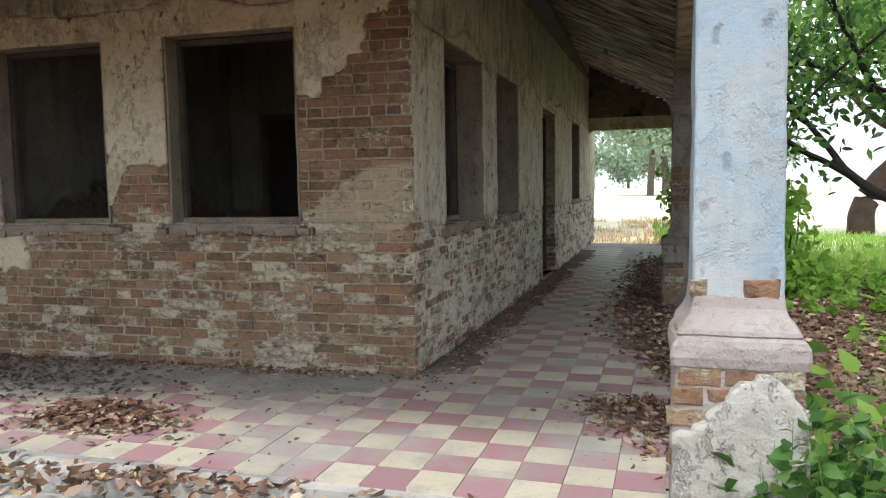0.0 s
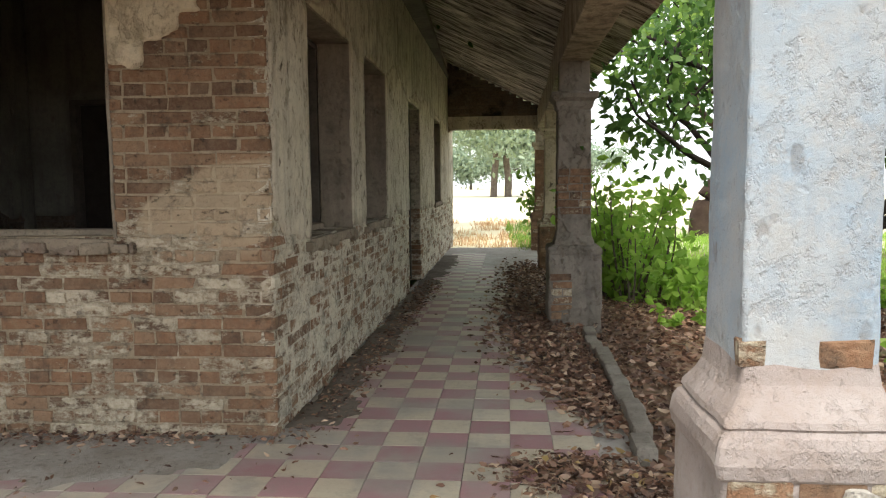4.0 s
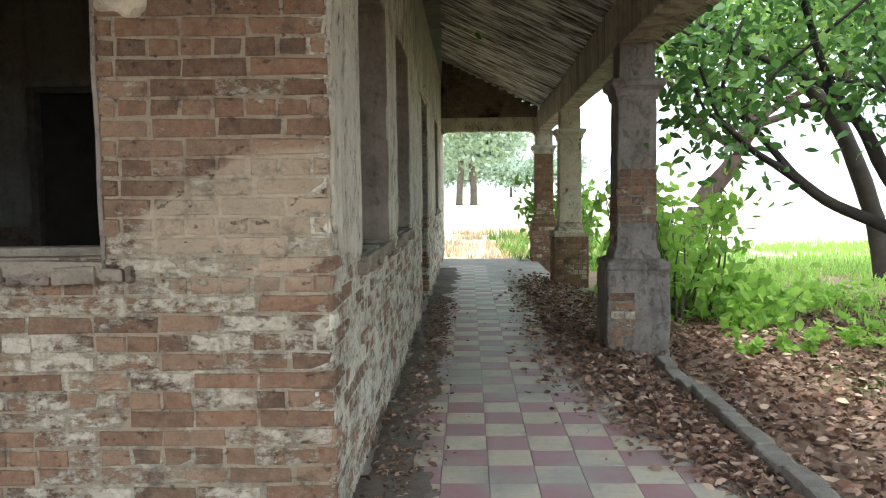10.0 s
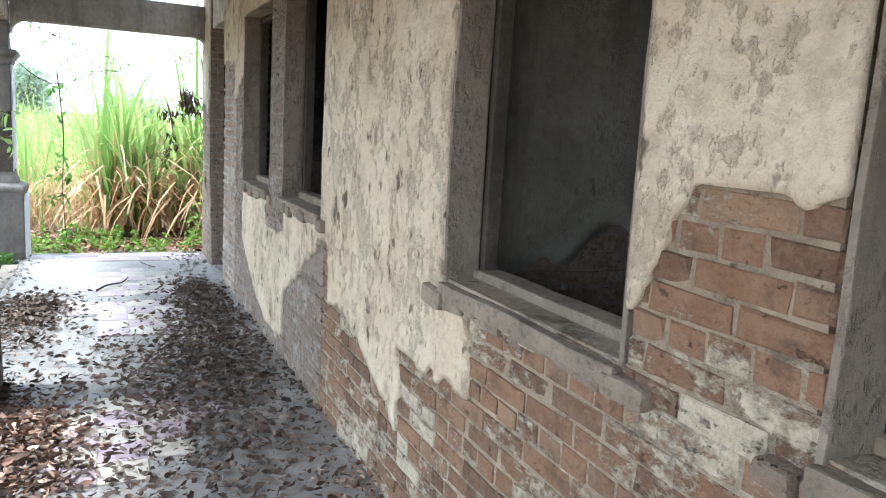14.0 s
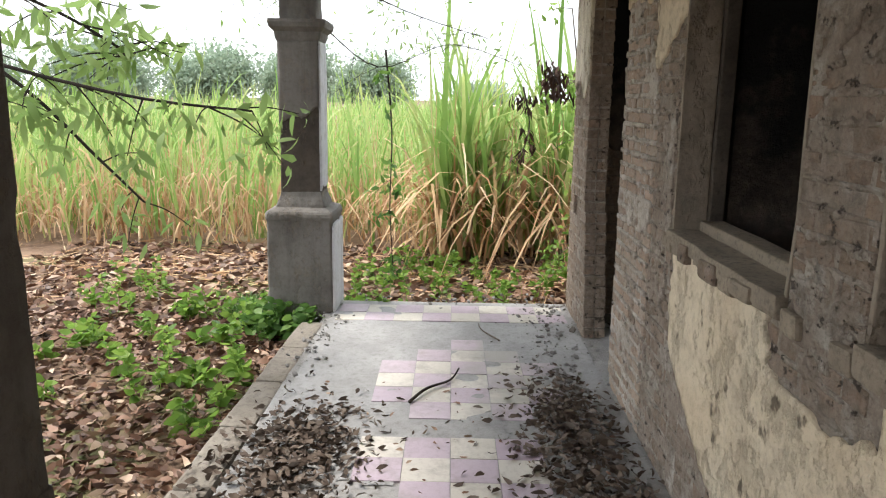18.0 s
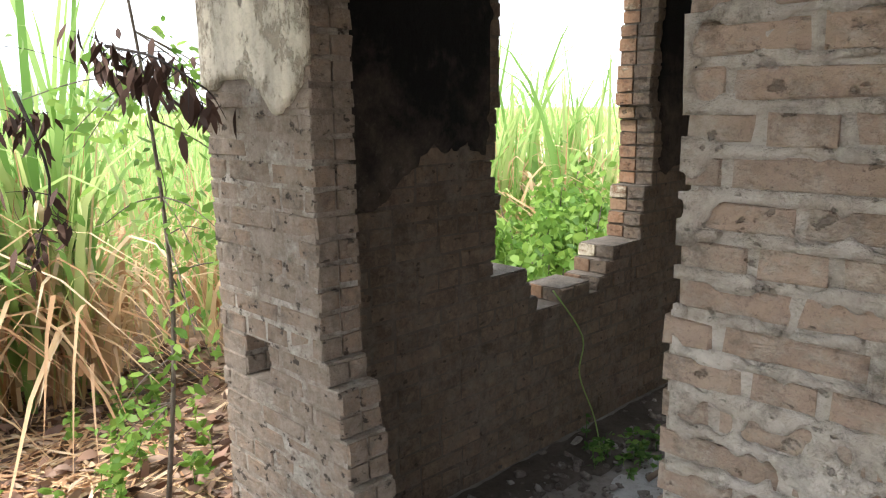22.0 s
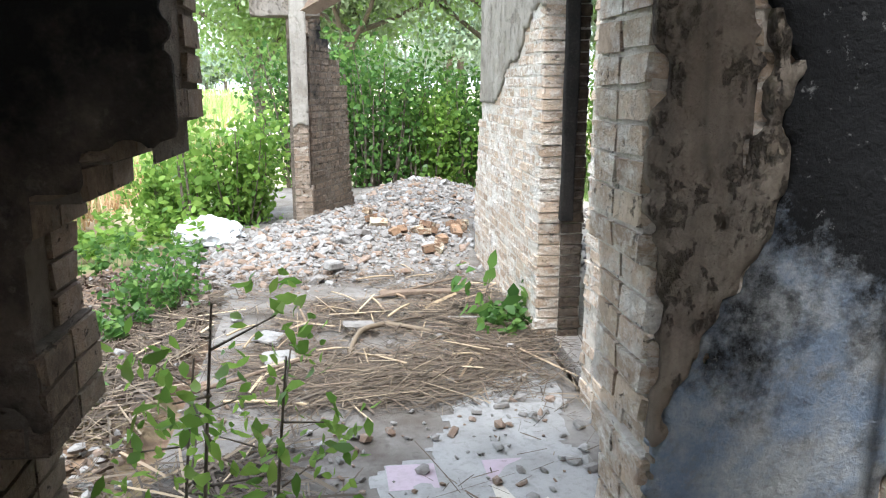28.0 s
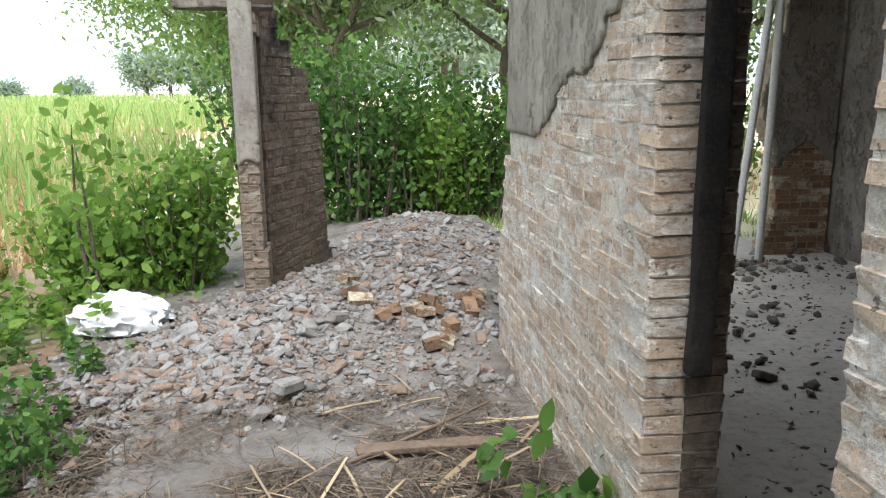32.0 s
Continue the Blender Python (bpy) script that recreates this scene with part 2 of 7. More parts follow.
def plaster_mat(name, base, second, stain, stain_amt=0.5, pits=0.6, streak=0.0, mid=0.5, relief=0.8, peel=0.0):
    k = Mat(name, 0.9)
    c = k.mix(k.step(k.noise(1.7, 5, 0.65), mid - 0.12, mid + 0.14), base, second)
    c = k.mix(k.math("MULTIPLY", k.step(k.noise(5, 5, 0.7), 0.5, 0.72), stain_amt), c, stain)
    if streak:
        s = k.noise(4.0, 4, 0.6, (2.6, 2.6, 0.25))
        c = k.mix(k.math("MULTIPLY", k.step(s, 0.48, 0.68), streak), c, (0.05, 0.046, 0.042))
    if peel:                    # flakes gone, darker undercoat bare
        f = k.math("ADD", k.math("MULTIPLY", k.noise(6.5, 6, 0.75, (1, 1, 0.6)), 0.6), k.math("MULTIPLY", k.noise(28, 5, 0.75, (1, 1, 0.7)), 0.4))
        c = k.mix(k.math("MULTIPLY", k.step(f, 0.53, 0.57), peel), c, k.mix(k.noise(18, 4), (0.3, 0.24, 0.17), (0.12, 0.095, 0.07)))
    p = k.noise(13, 3, 0.55, (1, 1, 0.7))
    c = k.mix(k.math("MULTIPLY", k.step(p, 0.64, 0.7), pits), c, (0.11, 0.085, 0.06))
    c = k.mix(k.math("MULTIPLY", k.step(k.noise(30, 6, 0.75), 0.48, 0.68), 0.35), c, stain)
    c = k.mix(k.math("MULTIPLY", k.step(k.noise(85, 4, 0.8), 0.58, 0.7), 0.4), c, (0.14, 0.115, 0.09))
    h = k.math("ADD", k.noise(45, 6, 0.75), k.math("MULTIPLY", k.step(p, 0.62, 0.72, True), 0.8))
    if peel:
        h = k.math("SUBTRACT", h, k.step(f, 0.52, 0.57))
    k.bump(h, relief, 0.01)
    return k.done(c)


plaster_cream = plaster_mat("plaster_cream", (0.57, 0.465, 0.325), (0.66, 0.57, 0.425), (0.25, 0.19, 0.135), 0.62, 0.9, peel=0.3)
plaster_upper = plaster_mat("plaster_upper", (0.42, 0.35, 0.27), (0.54, 0.46, 0.36), (0.12, 0.1, 0.08), 0.65, 0.5, 0.65, peel=0.4)
plaster_white = plaster_mat("plaster_white", (0.64, 0.575, 0.455), (0.53, 0.47, 0.365), (0.26, 0.21, 0.155), 0.6, 0.9, 0.3, peel=0.7)
plaster_grime = plaster_mat("plaster_grime", (0.5, 0.45, 0.36), (0.62, 0.57, 0.46), (0.12, 0.1, 0.08), 0.65, 0.5, 0.6, peel=0.5)
plaster_grey = plaster_mat("plaster_grey", (0.28, 0.255, 0.225), (0.38, 0.355, 0.315), (0.16, 0.14, 0.12), 0.5, 0.3, 0.35, relief=0.6, peel=0.25)
# plaster_grey darkened, with the veranda's shade put into the colour
plaster_dim = plaster_mat("plaster_dim", (0.165, 0.152, 0.138), (0.23, 0.215, 0.197), (0.09, 0.08, 0.07), 0.5, 0.3, 0.35, relief=0.6, peel=0.25)
plaster_brown = plaster_mat("plaster_brown", (0.075, 0.062, 0.052), (0.11, 0.092, 0.076), (0.04, 0.033, 0.028), 0.5, 0.5, 0.2, relief=1.0, peel=0.2)
plaster_ruin = plaster_mat("plaster_ruin", (0.27, 0.243, 0.205), (0.37, 0.337, 0.29), (0.14, 0.12, 0.1), 0.6, 0.6, 0.12, relief=0.9, peel=0.35)
plaster_rough = plaster_mat("plaster_rough", (0.21, 0.18, 0.15), (0.29, 0.26, 0.225), (0.1, 0.085, 0.07), 0.6, 0.6, 0.3, relief=1.0, peel=0.4)
reveal_dark = plaster_mat("reveal_dark", (0.2, 0.17, 0.14), (0.15, 0.127, 0.104), (0.08, 0.068, 0.056), 0.6, 0.5, 0.4, peel=0.3)
plaster_reveal = plaster_mat("plaster_reveal", (0.33, 0.275, 0.215), (0.25, 0.21, 0.165), (0.11, 0.092, 0.07), 0.6, 0.5, 0.3, peel=0.3)
plaster_blue = plaster_mat("plaster_blue", (0.4, 0.415, 0.42), (0.26, 0.345, 0.43), (0.4, 0.37, 0.33), 0.5, 0.4, 0.12, relief=0.45, peel=0.12)
# white plaster that carries the brighter light of the pillar's north side
plaster_bright_side = plaster_mat("plaster_bright_side", (0.72, 0.72, 0.74), (0.64, 0.65, 0.69), (0.42, 0.4, 0.38), 0.4, 0.4, 0.15, relief=0.5, peel=0.2)
plaster_pale = plaster_mat("plaster_pale", (0.5, 0.47, 0.42), (0.42, 0.385, 0.335), (0.26, 0.22, 0.18), 0.5, 0.4, relief=1.0, peel=0.15)
plaster_pink = plaster_mat("plaster_pink", (0.311, 0.261, 0.24), (0.37, 0.333, 0.315), (0.27, 0.205, 0.165), 0.5, 0.15, relief=0.55, peel=0.08)
plaster_burnt = plaster_mat("plaster_burnt", (0.012, 0.012, 0.013), (0.03, 0.029, 0.03), (0.07, 0.06, 0.052), 0.45, 0.1, relief=0.9)
plaster_crumbly = plaster_mat("plaster_crumbly", (0.3, 0.235, 0.18), (0.4, 0.34, 0.28), (0.15, 0.115, 0.09), 0.7, 0.6, 0.5, relief=1.6, peel=0.3)
# light plaster coloured dark, so the rooms' dimness sits in the colour
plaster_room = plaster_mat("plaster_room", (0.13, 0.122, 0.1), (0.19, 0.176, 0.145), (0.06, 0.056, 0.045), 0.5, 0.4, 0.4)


def soot_fade_mat():
    """Blue-white limewash that fire has blackened towards the top."""
    k = Mat("plaster_scorched", 0.85)
    z = k.height()[2]
    v = k.math("ADD", z, k.math("MULTIPLY", k.math("SUBTRACT", k.noise(3.2, 5, 0.7), 0.5), 1.3))
    c = k.mix(k.step(k.noise(6, 6, 0.75), 0.4, 0.62), (0.29, 0.295, 0.3), (0.15, 0.185, 0.245))
    c = k.mix(k.math("MULTIPLY", k.step(k.noise(11, 6, 0.75), 0.5, 0.64), 0.7), c, (0.15, 0.14, 0.13))
    v = k.math("ADD", v, k.math("MULTIPLY", k.math("SUBTRACT", k.noise(17, 6, 0.8), 0.5), 0.9))
    c = k.mix(k.step(v, 0.9, 1.25), c, (0.008, 0.008, 0.009))
    c = k.mix(k.math("MULTIPLY", k.step(k.noise(34, 5, 0.75), 0.63, 0.7), 0.35), c, (0.4, 0.4, 0.39))
    k.bump(k.math("ADD", k.noise(40, 5, 0.7), k.noise(12, 5, 0.7)), 0.8, 0.01)
    return k.done(c)


plaster_scorched = soot_fade_mat()


def sooty_render_mat():
    """Brown earthy render, black with soot higher up; doubles as painted room shade."""
    k = Mat("plaster_soot_shade", 0.92)
    z = k.height()[2]
    v = k.math("ADD", z, k.math("MULTIPLY", k.math("SUBTRACT", k.noise(2.5, 6, 0.72), 0.5), 2.4))
    c = k.mix(k.step(k.noise(9, 6, 0.75), 0.38, 0.64), (0.125, 0.098, 0.078), (0.06, 0.048, 0.04))
    c = k.mix(k.math("MULTIPLY", k.step(k.noise(24, 5, 0.75), 0.55, 0.66), 0.5), c, (0.2, 0.17, 0.14))
    c = k.mix(k.step(v, 0.9, 1.7), c, (0.008, 0.008, 0.008))
    k.bump(k.math("ADD", k.noise(38, 6, 0.75), k.math("MULTIPLY", k.noise(9, 5, 0.7), 1.5)), 1.0, 0.014)
    return k.done(c)


plaster_soot_shade = sooty_render_mat()


def tile_mat(name, a, b, dust_lo=0.5, dust_hi=0.66):
    k = Mat(name, 0.42)
    c = k.mix(k.random(), a, b)
    c = k.mix(k.math("MULTIPLY", k.step(k.noise(38, 5, 0.7), 0.5, 0.75), 0.35), c, (0.2, 0.16, 0.14))
    d = k.step(k.noise(1.15, 5, 0.62), dust_lo, dust_hi)
    c = k.mix(k.math("MULTIPLY", d, 0.92), c, k.mix(k.noise(9, 4), (0.3, 0.275, 0.24), (0.4, 0.375, 0.34)))
    c = k.mix(0.22, c, (0.27, 0.25, 0.23))
    c = k.mix(k.math("MULTIPLY", k.step(k.noise(4.5, 6, 0.75), 0.5, 0.66), 0.55), c, (0.25, 0.225, 0.195))
    k.bump(k.noise(50, 5, 0.75), 0.25, 0.005)
    return k.done(c)


tile_cream = tile_mat("tile_cream", (0.52, 0.45, 0.33), (0.58, 0.51, 0.385), 0.47, 0.62)
tile_plum = tile_mat("tile_plum", (0.31, 0.145, 0.165), (0.37, 0.185, 0.205), 0.47, 0.62)
tile_cream_pale = tile_mat("tile_cream_pale", (0.56, 0.52, 0.45), (0.63, 0.59, 0.52), 0.54, 0.66)
tile_plum_pale = tile_mat("tile_plum_pale", (0.44, 0.345, 0.42), (0.49, 0.395, 0.465), 0.54, 0.66)


def rough_mat(name, a, b, c3, s=2.0, bump=0.5, rough=0.95):
    k = Mat(name, rough)
    c = k.mix(k.step(k.noise(s, 6, 0.65), 0.35, 0.65), a, b)
    c = k.mix(k.math("MULTIPLY", k.step(k.noise(s * 9, 5, 0.7), 0.5, 0.7), 0.6), c, c3)
    k.bump(k.noise(s * 25, 5, 0.7), bump, 0.01)
    return k.done(c)


room_floor = rough_mat("room_floor", (0.4, 0.355, 0.315), (0.5, 0.455, 0.41), (0.2, 0.17, 0.15), 2.0, 0.5, 0.9)
concrete = rough_mat("concrete", (0.33, 0.31, 0.28), (0.45, 0.42, 0.38), (0.2, 0.18, 0.16))
dust_floor = rough_mat("dust_floor", (0.19, 0.182, 0.172), (0.36, 0.35, 0.337), (0.09, 0.08, 0.07), 2.0, 0.35, 0.32)
dirt_floor = rough_mat("dirt_floor", (0.1, 0.084, 0.07), (0.24, 0.225, 0.21), (0.085, 0.07, 0.058), 1.6, 0.9, 0.9)
path_dust = rough_mat("path_dust", (0.25, 0.245, 0.24), (0.35, 0.345, 0.34), (0.16, 0.15, 0.14), 3.0, 0.5, 0.6)
floor_soot = rough_mat("floor_soot", (0.055, 0.046, 0.038), (0.1, 0.085, 0.072), (0.03, 0.025, 0.02), 4.0, 1.0)
floor_dirt = rough_mat("floor_dirt", (0.25, 0.225, 0.195), (0.36, 0.335, 0.3), (0.13, 0.11, 0.09), 3.0, 0.9)
floor_soil = rough_mat("floor_soil", (0.12, 0.098, 0.078), (0.2, 0.172, 0.145), (0.07, 0.056, 0.044), 3.0, 0.9)
soil = rough_mat("soil", (0.16, 0.105, 0.075), (0.25, 0.175, 0.125), (0.08, 0.055, 0.04), 1.6, 0.8)
sand = rough_mat("sand", (0.55, 0.47, 0.36), (0.64, 0.57, 0.45), (0.4, 0.33, 0.24), 1.0, 0.4)
sill_stone = rough_mat("sill_stone", (0.2, 0.165, 0.125), (0.31, 0.255, 0.19), (0.06, 0.052, 0.042), 5.0, 0.7)
rubble_mat = rough_mat("rubble_stone", (0.18, 0.166, 0.155), (0.28, 0.265, 0.252), (0.08, 0.07, 0.062), 3.0, 0.8)
wood_old = rough_mat("wood_old", (0.14, 0.1, 0.075), (0.22, 0.165, 0.12), (0.06, 0.045, 0.035), 5.0, 0.6, 0.85)
wood_frame = rough_mat("wood_frame", (0.055, 0.046, 0.038), (0.1, 0.084, 0.068), (0.03, 0.025, 0.02), 6.0, 0.4, 0.8)
pipe_metal = rough_mat("pipe_metal", (0.2, 0.215, 0.22), (0.28, 0.295, 0.3), (0.14, 0.12, 0.1), 8.0, 0.1, 0.55)
bag_white = rough_mat("bag_plastic", (0.72, 0.74, 0.76), (0.8, 0.82, 0.84), (0.6, 0.6, 0.6), 6.0, 0.2, 0.5)


def plank_mat(name, stretch):
    """Old boards, grey-white where weathered, with dark streaks along the grain."""
    k = Mat(name, 0.92)
    rnd = k.random()
    g = k.noise(6, 5, 0.7, stretch)
    c = k.ramp(g, (0.4, (0.07, 0.058, 0.048)), (0.5, (0.46, 0.395, 0.33)), (0.58, (0.85, 0.79, 0.7)))
    c = k.mix(k.math("MULTIPLY", rnd, 0.42), c, k.mix(0.75, c, (0.06, 0.048, 0.04)))
    c = k.mix(k.step(k.noise(1.3, 5, 0.7), 0.53, 0.7), c, k.mix(0.6, c, (0.06, 0.05, 0.042)))
    k.bump(g, 0.4, 0.01)
    return k.done(c)


roof_wood = plank_mat("roof_underside", (2.3, 0.3, 0.7))
roof_wood_east = plank_mat("roof_underside_east", (0.3, 2.3, 0.7))


def leaf_mat(name, tones, rough=0.55, trans=0.0):
    k = Mat(name, rough)
    n = len(tones) - 1
    c = k.ramp(k.random(), *[(i / n, t) for i, t in enumerate(tones)])
    if trans:
        k.b.inputs["Transmission Weight"].default_value = 0
        tr = k.t.nodes.new("ShaderNodeBsdfTranslucent")
        mx = k.t.nodes.new("ShaderNodeMixShader")
        mx.inputs[0].default_value = trans
        k.link(c, tr.inputs[0])
        k.link(k.b.outputs[0], mx.inputs[1]).link(tr.outputs[0], mx.inputs[2])
        k.link(mx.outputs[0], k.t.nodes["Material Output"].inputs[0])
    return k.done(c)


leaf_dead = leaf_mat("leaf_dead", ((0.045, 0.026, 0.02), (0.16, 0.085, 0.055), (0.3, 0.175, 0.115), (0.07, 0.042, 0.032), (0.24, 0.155, 0.11), (0.5, 0.37, 0.26)), 0.5)
leaf_trod = leaf_mat("leaf_trod", ((0.05, 0.036, 0.028), (0.09, 0.064, 0.048), (0.12, 0.09, 0.068), (0.17, 0.14, 0.115)), 0.8)
leaf_yellow = leaf_mat("leaf_yellow", ((0.34, 0.24, 0.1), (0.42, 0.31, 0.13), (0.26, 0.15, 0.08)), 0.7)
leaf_green = leaf_mat("leaf_green", ((0.1, 0.195, 0.035), (0.18, 0.31, 0.055), (0.28, 0.41, 0.085), (0.12, 0.225, 0.045)), 0.45, 0.55)
leaf_dark = leaf_mat("leaf_dark", ((0.052, 0.115, 0.03), (0.09, 0.185, 0.042), (0.17, 0.285, 0.065)), 0.4, 0.5)
leaf_olive = leaf_mat("leaf_olive", ((0.19, 0.3, 0.09), (0.31, 0.43, 0.15), (0.24, 0.36, 0.12)), 0.5, 0.55)
# Paler, greyer leaves: the haze of distance is put into their colour.
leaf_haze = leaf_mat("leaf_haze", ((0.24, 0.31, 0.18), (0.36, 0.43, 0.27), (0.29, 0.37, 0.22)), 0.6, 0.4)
leaf_far_hazed = leaf_mat("leaf_far_hazed", ((0.26, 0.34, 0.25), (0.34, 0.42, 0.31), (0.29, 0.37, 0.27)), 0.8, 0.3)
leaf_lime = leaf_mat("leaf_lime", ((0.28, 0.47, 0.075), (0.4, 0.6, 0.11), (0.2, 0.37, 0.055), (0.46, 0.62, 0.16)), 0.45, 0.65)
kerb_old = rough_mat("kerb_old", (0.19, 0.165, 0.135), (0.29, 0.26, 0.22), (0.1, 0.085, 0.07), 4.0, 0.9)
straw_pale = leaf_mat("straw_pale", ((0.33, 0.25, 0.16), (0.45, 0.36, 0.24), (0.24, 0.17, 0.11)), 0.7)
leaf_burnt = leaf_mat("leaf_burnt", ((0.05, 0.028, 0.022), (0.09, 0.05, 0.035)), 0.8)
cane_green = leaf_mat("cane_green", ((0.17, 0.31, 0.07), (0.28, 0.43, 0.12), (0.38, 0.5, 0.17), (0.46, 0.5, 0.2)), 0.5, 0.45)
cane_dry = leaf_mat("cane_dry", ((0.5, 0.32, 0.17), (0.66, 0.48, 0.29), (0.42, 0.22, 0.11), (0.74, 0.6, 0.41)), 0.7, 0.35)
straw_mat = leaf_mat("straw", ((0.07, 0.052, 0.04), (0.13, 0.098, 0.07), (0.05, 0.04, 0.032), (0.27, 0.21, 0.145)), 0.75)
bark = rough_mat("bark", (0.12, 0.095, 0.075), (0.2, 0.165, 0.135), (0.05, 0.04, 0.03), 4.0, 0.9)
bark_fig = rough_mat("bark_fig", (0.045, 0.035, 0.028), (0.1, 0.08, 0.064), (0.022, 0.017, 0.013), 2.6, 1.0)
bark_red = rough_mat("bark_red", (0.05, 0.032, 0.025), (0.085, 0.056, 0.044), (0.07, 0.046, 0.036), 4.0, 0.9)
bark_dark = rough_mat("bark_dark", (0.026, 0.021, 0.018), (0.05, 0.04, 0.033), (0.025, 0.02, 0.016), 5.0, 0.8)

# ---- mesh helpers ----
UP = Vector((0, 0, 1))


def mesh_ob(name, verts, faces, mat, parent=None, smooth=False):
    me = bpy.data.meshes.new(name)
    me.from_pydata(verts, [], faces)
    me.update()
    if smooth:
        me.shade_smooth()
    me.materials.append(mat)
    ob = new(name, me)
    if parent is not None:
        ob.parent = parent
    return ob


def thing(name, loc=(0, 0, 0), label="", category="", group="", kind=""):
    ob = new(name)
    ob.empty_display_size = 0.1
    ob.location = loc
    bpy.context.view_layer.update()
    return tagged(ob, label, category, group, kind)


def part(name, bm, mat, parent, label=""):
    """Links a bmesh, given in the world's metres, as one mesh under a thing or a part."""
    bm.transform(parent_inverse(parent))
    me = bpy.data.meshes.new(name)
    bm.to_mesh(me)
    bm.free()
    me.materials.append(mat)
    ob = new(name, me)
    ob.parent = parent
    if label:
        ob["label"] = label
    return ob


def parent_inverse(ob):
    m = Matrix.Identity(4)
    while ob is not None:
        m = ob.matrix_basis @ m
        ob = ob.parent
    return m.inverted()


def worn_box(lo, hi, bevel=0.01, wobble=0.0, seed=0, cuts=0):
    """A box between two corners with rounded, slightly uneven edges."""
    bm = bmesh.new()
    bmesh.ops.create_cube(bm, size=1)
    lo, hi = Vector(lo), Vector(hi)
    for v in bm.verts:
        v.co = Vector([lo[i] + (v.co[i] + 0.5) * (hi[i] - lo[i]) for i in range(3)])
    if cuts:
        bmesh.ops.subdivide_edges(bm, edges=bm.edges[:], cuts=cuts, use_grid_fill=True)
    if bevel:
        sharp = [e for e in bm.edges if len(e.link_faces) == 2 and e.calc_face_angle(0) > 0.5]
        bmesh.ops.bevel(bm, geom=sharp, offset=bevel, segments=2, affect="EDGES", profile=0.6)
    if wobble:
        for v in bm.verts:
            v.co += noise.noise_vector(v.co * 6 + Vector((seed, 0, 0))) * wobble
    return bm


def tube(points, radii, sides=8):
    """A tapered round tube along points, as (verts, faces)."""
    verts, faces = [], []
    n = len(points)
    for i, (p, r) in enumerate(zip(points, radii)):
        p = Vector(p)
        d = (Vector(points[min(i + 1, n - 1)]) - Vector(points[max(i - 1, 0)])).normalized()
        a = d.cross(UP if abs(d.z) < 0.9 else Vector((1, 0, 0))).normalized()
        b = d.cross(a)
        for s in range(sides):
            t = 2 * math.pi * s / sides
            verts.append(p + (a * math.cos(t) + b * math.sin(t)) * r)
    for i in range(n - 1):
        for s in range(sides):
            q = (s + 1) % sides
            faces.append((i * sides + s, i * sides + q, (i + 1) * sides + q, (i + 1) * sides + s))
    faces.append(tuple(range(sides))[::-1])
    faces.append(tuple((n - 1) * sides + s for s in range(sides)))
    return verts, faces


class Bag:
    """Collects many small pieces into one mesh."""

    def __init__(self):
        self.v, self.f, self.n = [], [], 0

    def add(self, verts, faces):
        self.v.extend(verts)
        k = self.n
        self.f.extend([tuple(i + k for i in f) for f in faces])
        self.n += len(verts)

    def make(self, name, mat, label="", category="", parent=None, kind="stuff", smooth=False, group=""):
        ob = mesh_ob(name, self.v, self.f, mat, parent, smooth)
        return tagged(ob, label, category, group, kind)


BOXF = [(0, 3, 2, 1), (4, 5, 6, 7), (0, 1, 5, 4), (1, 2, 6, 5), (2, 3, 7, 6), (3, 0, 4, 7)]


def in_poly(u, v, poly):
    hit = False
    j = len(poly) - 1
    for i in range(len(poly)):
        (a, b), (c, d) = poly[i], poly[j]
        if (b > v) != (d > v) and u < (c - a) * (v - b) / (d - b) + a:
            hit = not hit
        j = i
    return hit


def ragged(u, v, s=3.0, a=0.05, seed=0.0):
    """A wandering offset for torn edges."""
    n = noise.noise_vector(Vector((u * s + seed, v * s, seed * 1.7)))
    m = noise.noise_vector(Vector((u * s * 4 + seed, v * s * 4, 3.1 + seed)))
    f = noise.noise_vector(Vector((u * s * 11 + seed, v * s * 11, 5.7 + seed)))
    return u + n.x * a + m.x * a * 0.5 + f.x * a * 0.35, v + n.y * a + m.y * a * 0.5 + f.y * a * 0.35


class Plane:
    """An upright face: u runs along it, v up, d out of it."""

    def __init__(self, origin, u, n):
        self.o, self.u, self.n = Vector(origin), Vector(u).normalized(), Vector(n).normalized()

    def at(self, u, v, d=0.0):
        return self.o + self.u * u + UP * v + self.n * d

    def turn(self):
        m = Matrix.Identity(3)
        m.col[0], m.col[1], m.col[2] = self.u, self.n, UP
        return m


COURSE, BRICK, GAP = 0.067, 0.215, 0.0105


def brick_shapes():
    shapes = []
    for k in range(8):
        bm = worn_box((-0.5, -0.5, -0.5), (0.5, 0.5, 0.5), 0)
        top = [e for e in bm.edges if all(v.co.y > 0 for v in e.verts)]
        bmesh.ops.bevel(bm, geom=top, offset=0.055 + 0.012 * (k % 4), segments=1, affect="EDGES")
        for v in bm.verts:
            w = noise.noise_vector(v.co * 3.1 + Vector((k * 9.7, 0, 0)))
            v.co += Vector((w.x * 0.045, w.y * 0.13 if v.co.y > 0 else 0, w.z * 0.14))
        me = bpy.data.meshes.new("brick")
        bm.to_mesh(me)
        bm.free()
        shapes.append(me)
    return shapes


BRICKS = brick_shapes()
brick_copies = {}


def brick_mesh(k, mat):
    key = (k, mat.name)
    if key not in brick_copies:
        me = BRICKS[k].copy()
        me.materials.append(mat)
        brick_copies[key] = me
    return brick_copies[key]


LATER = []  # brick pieces are linked last of all


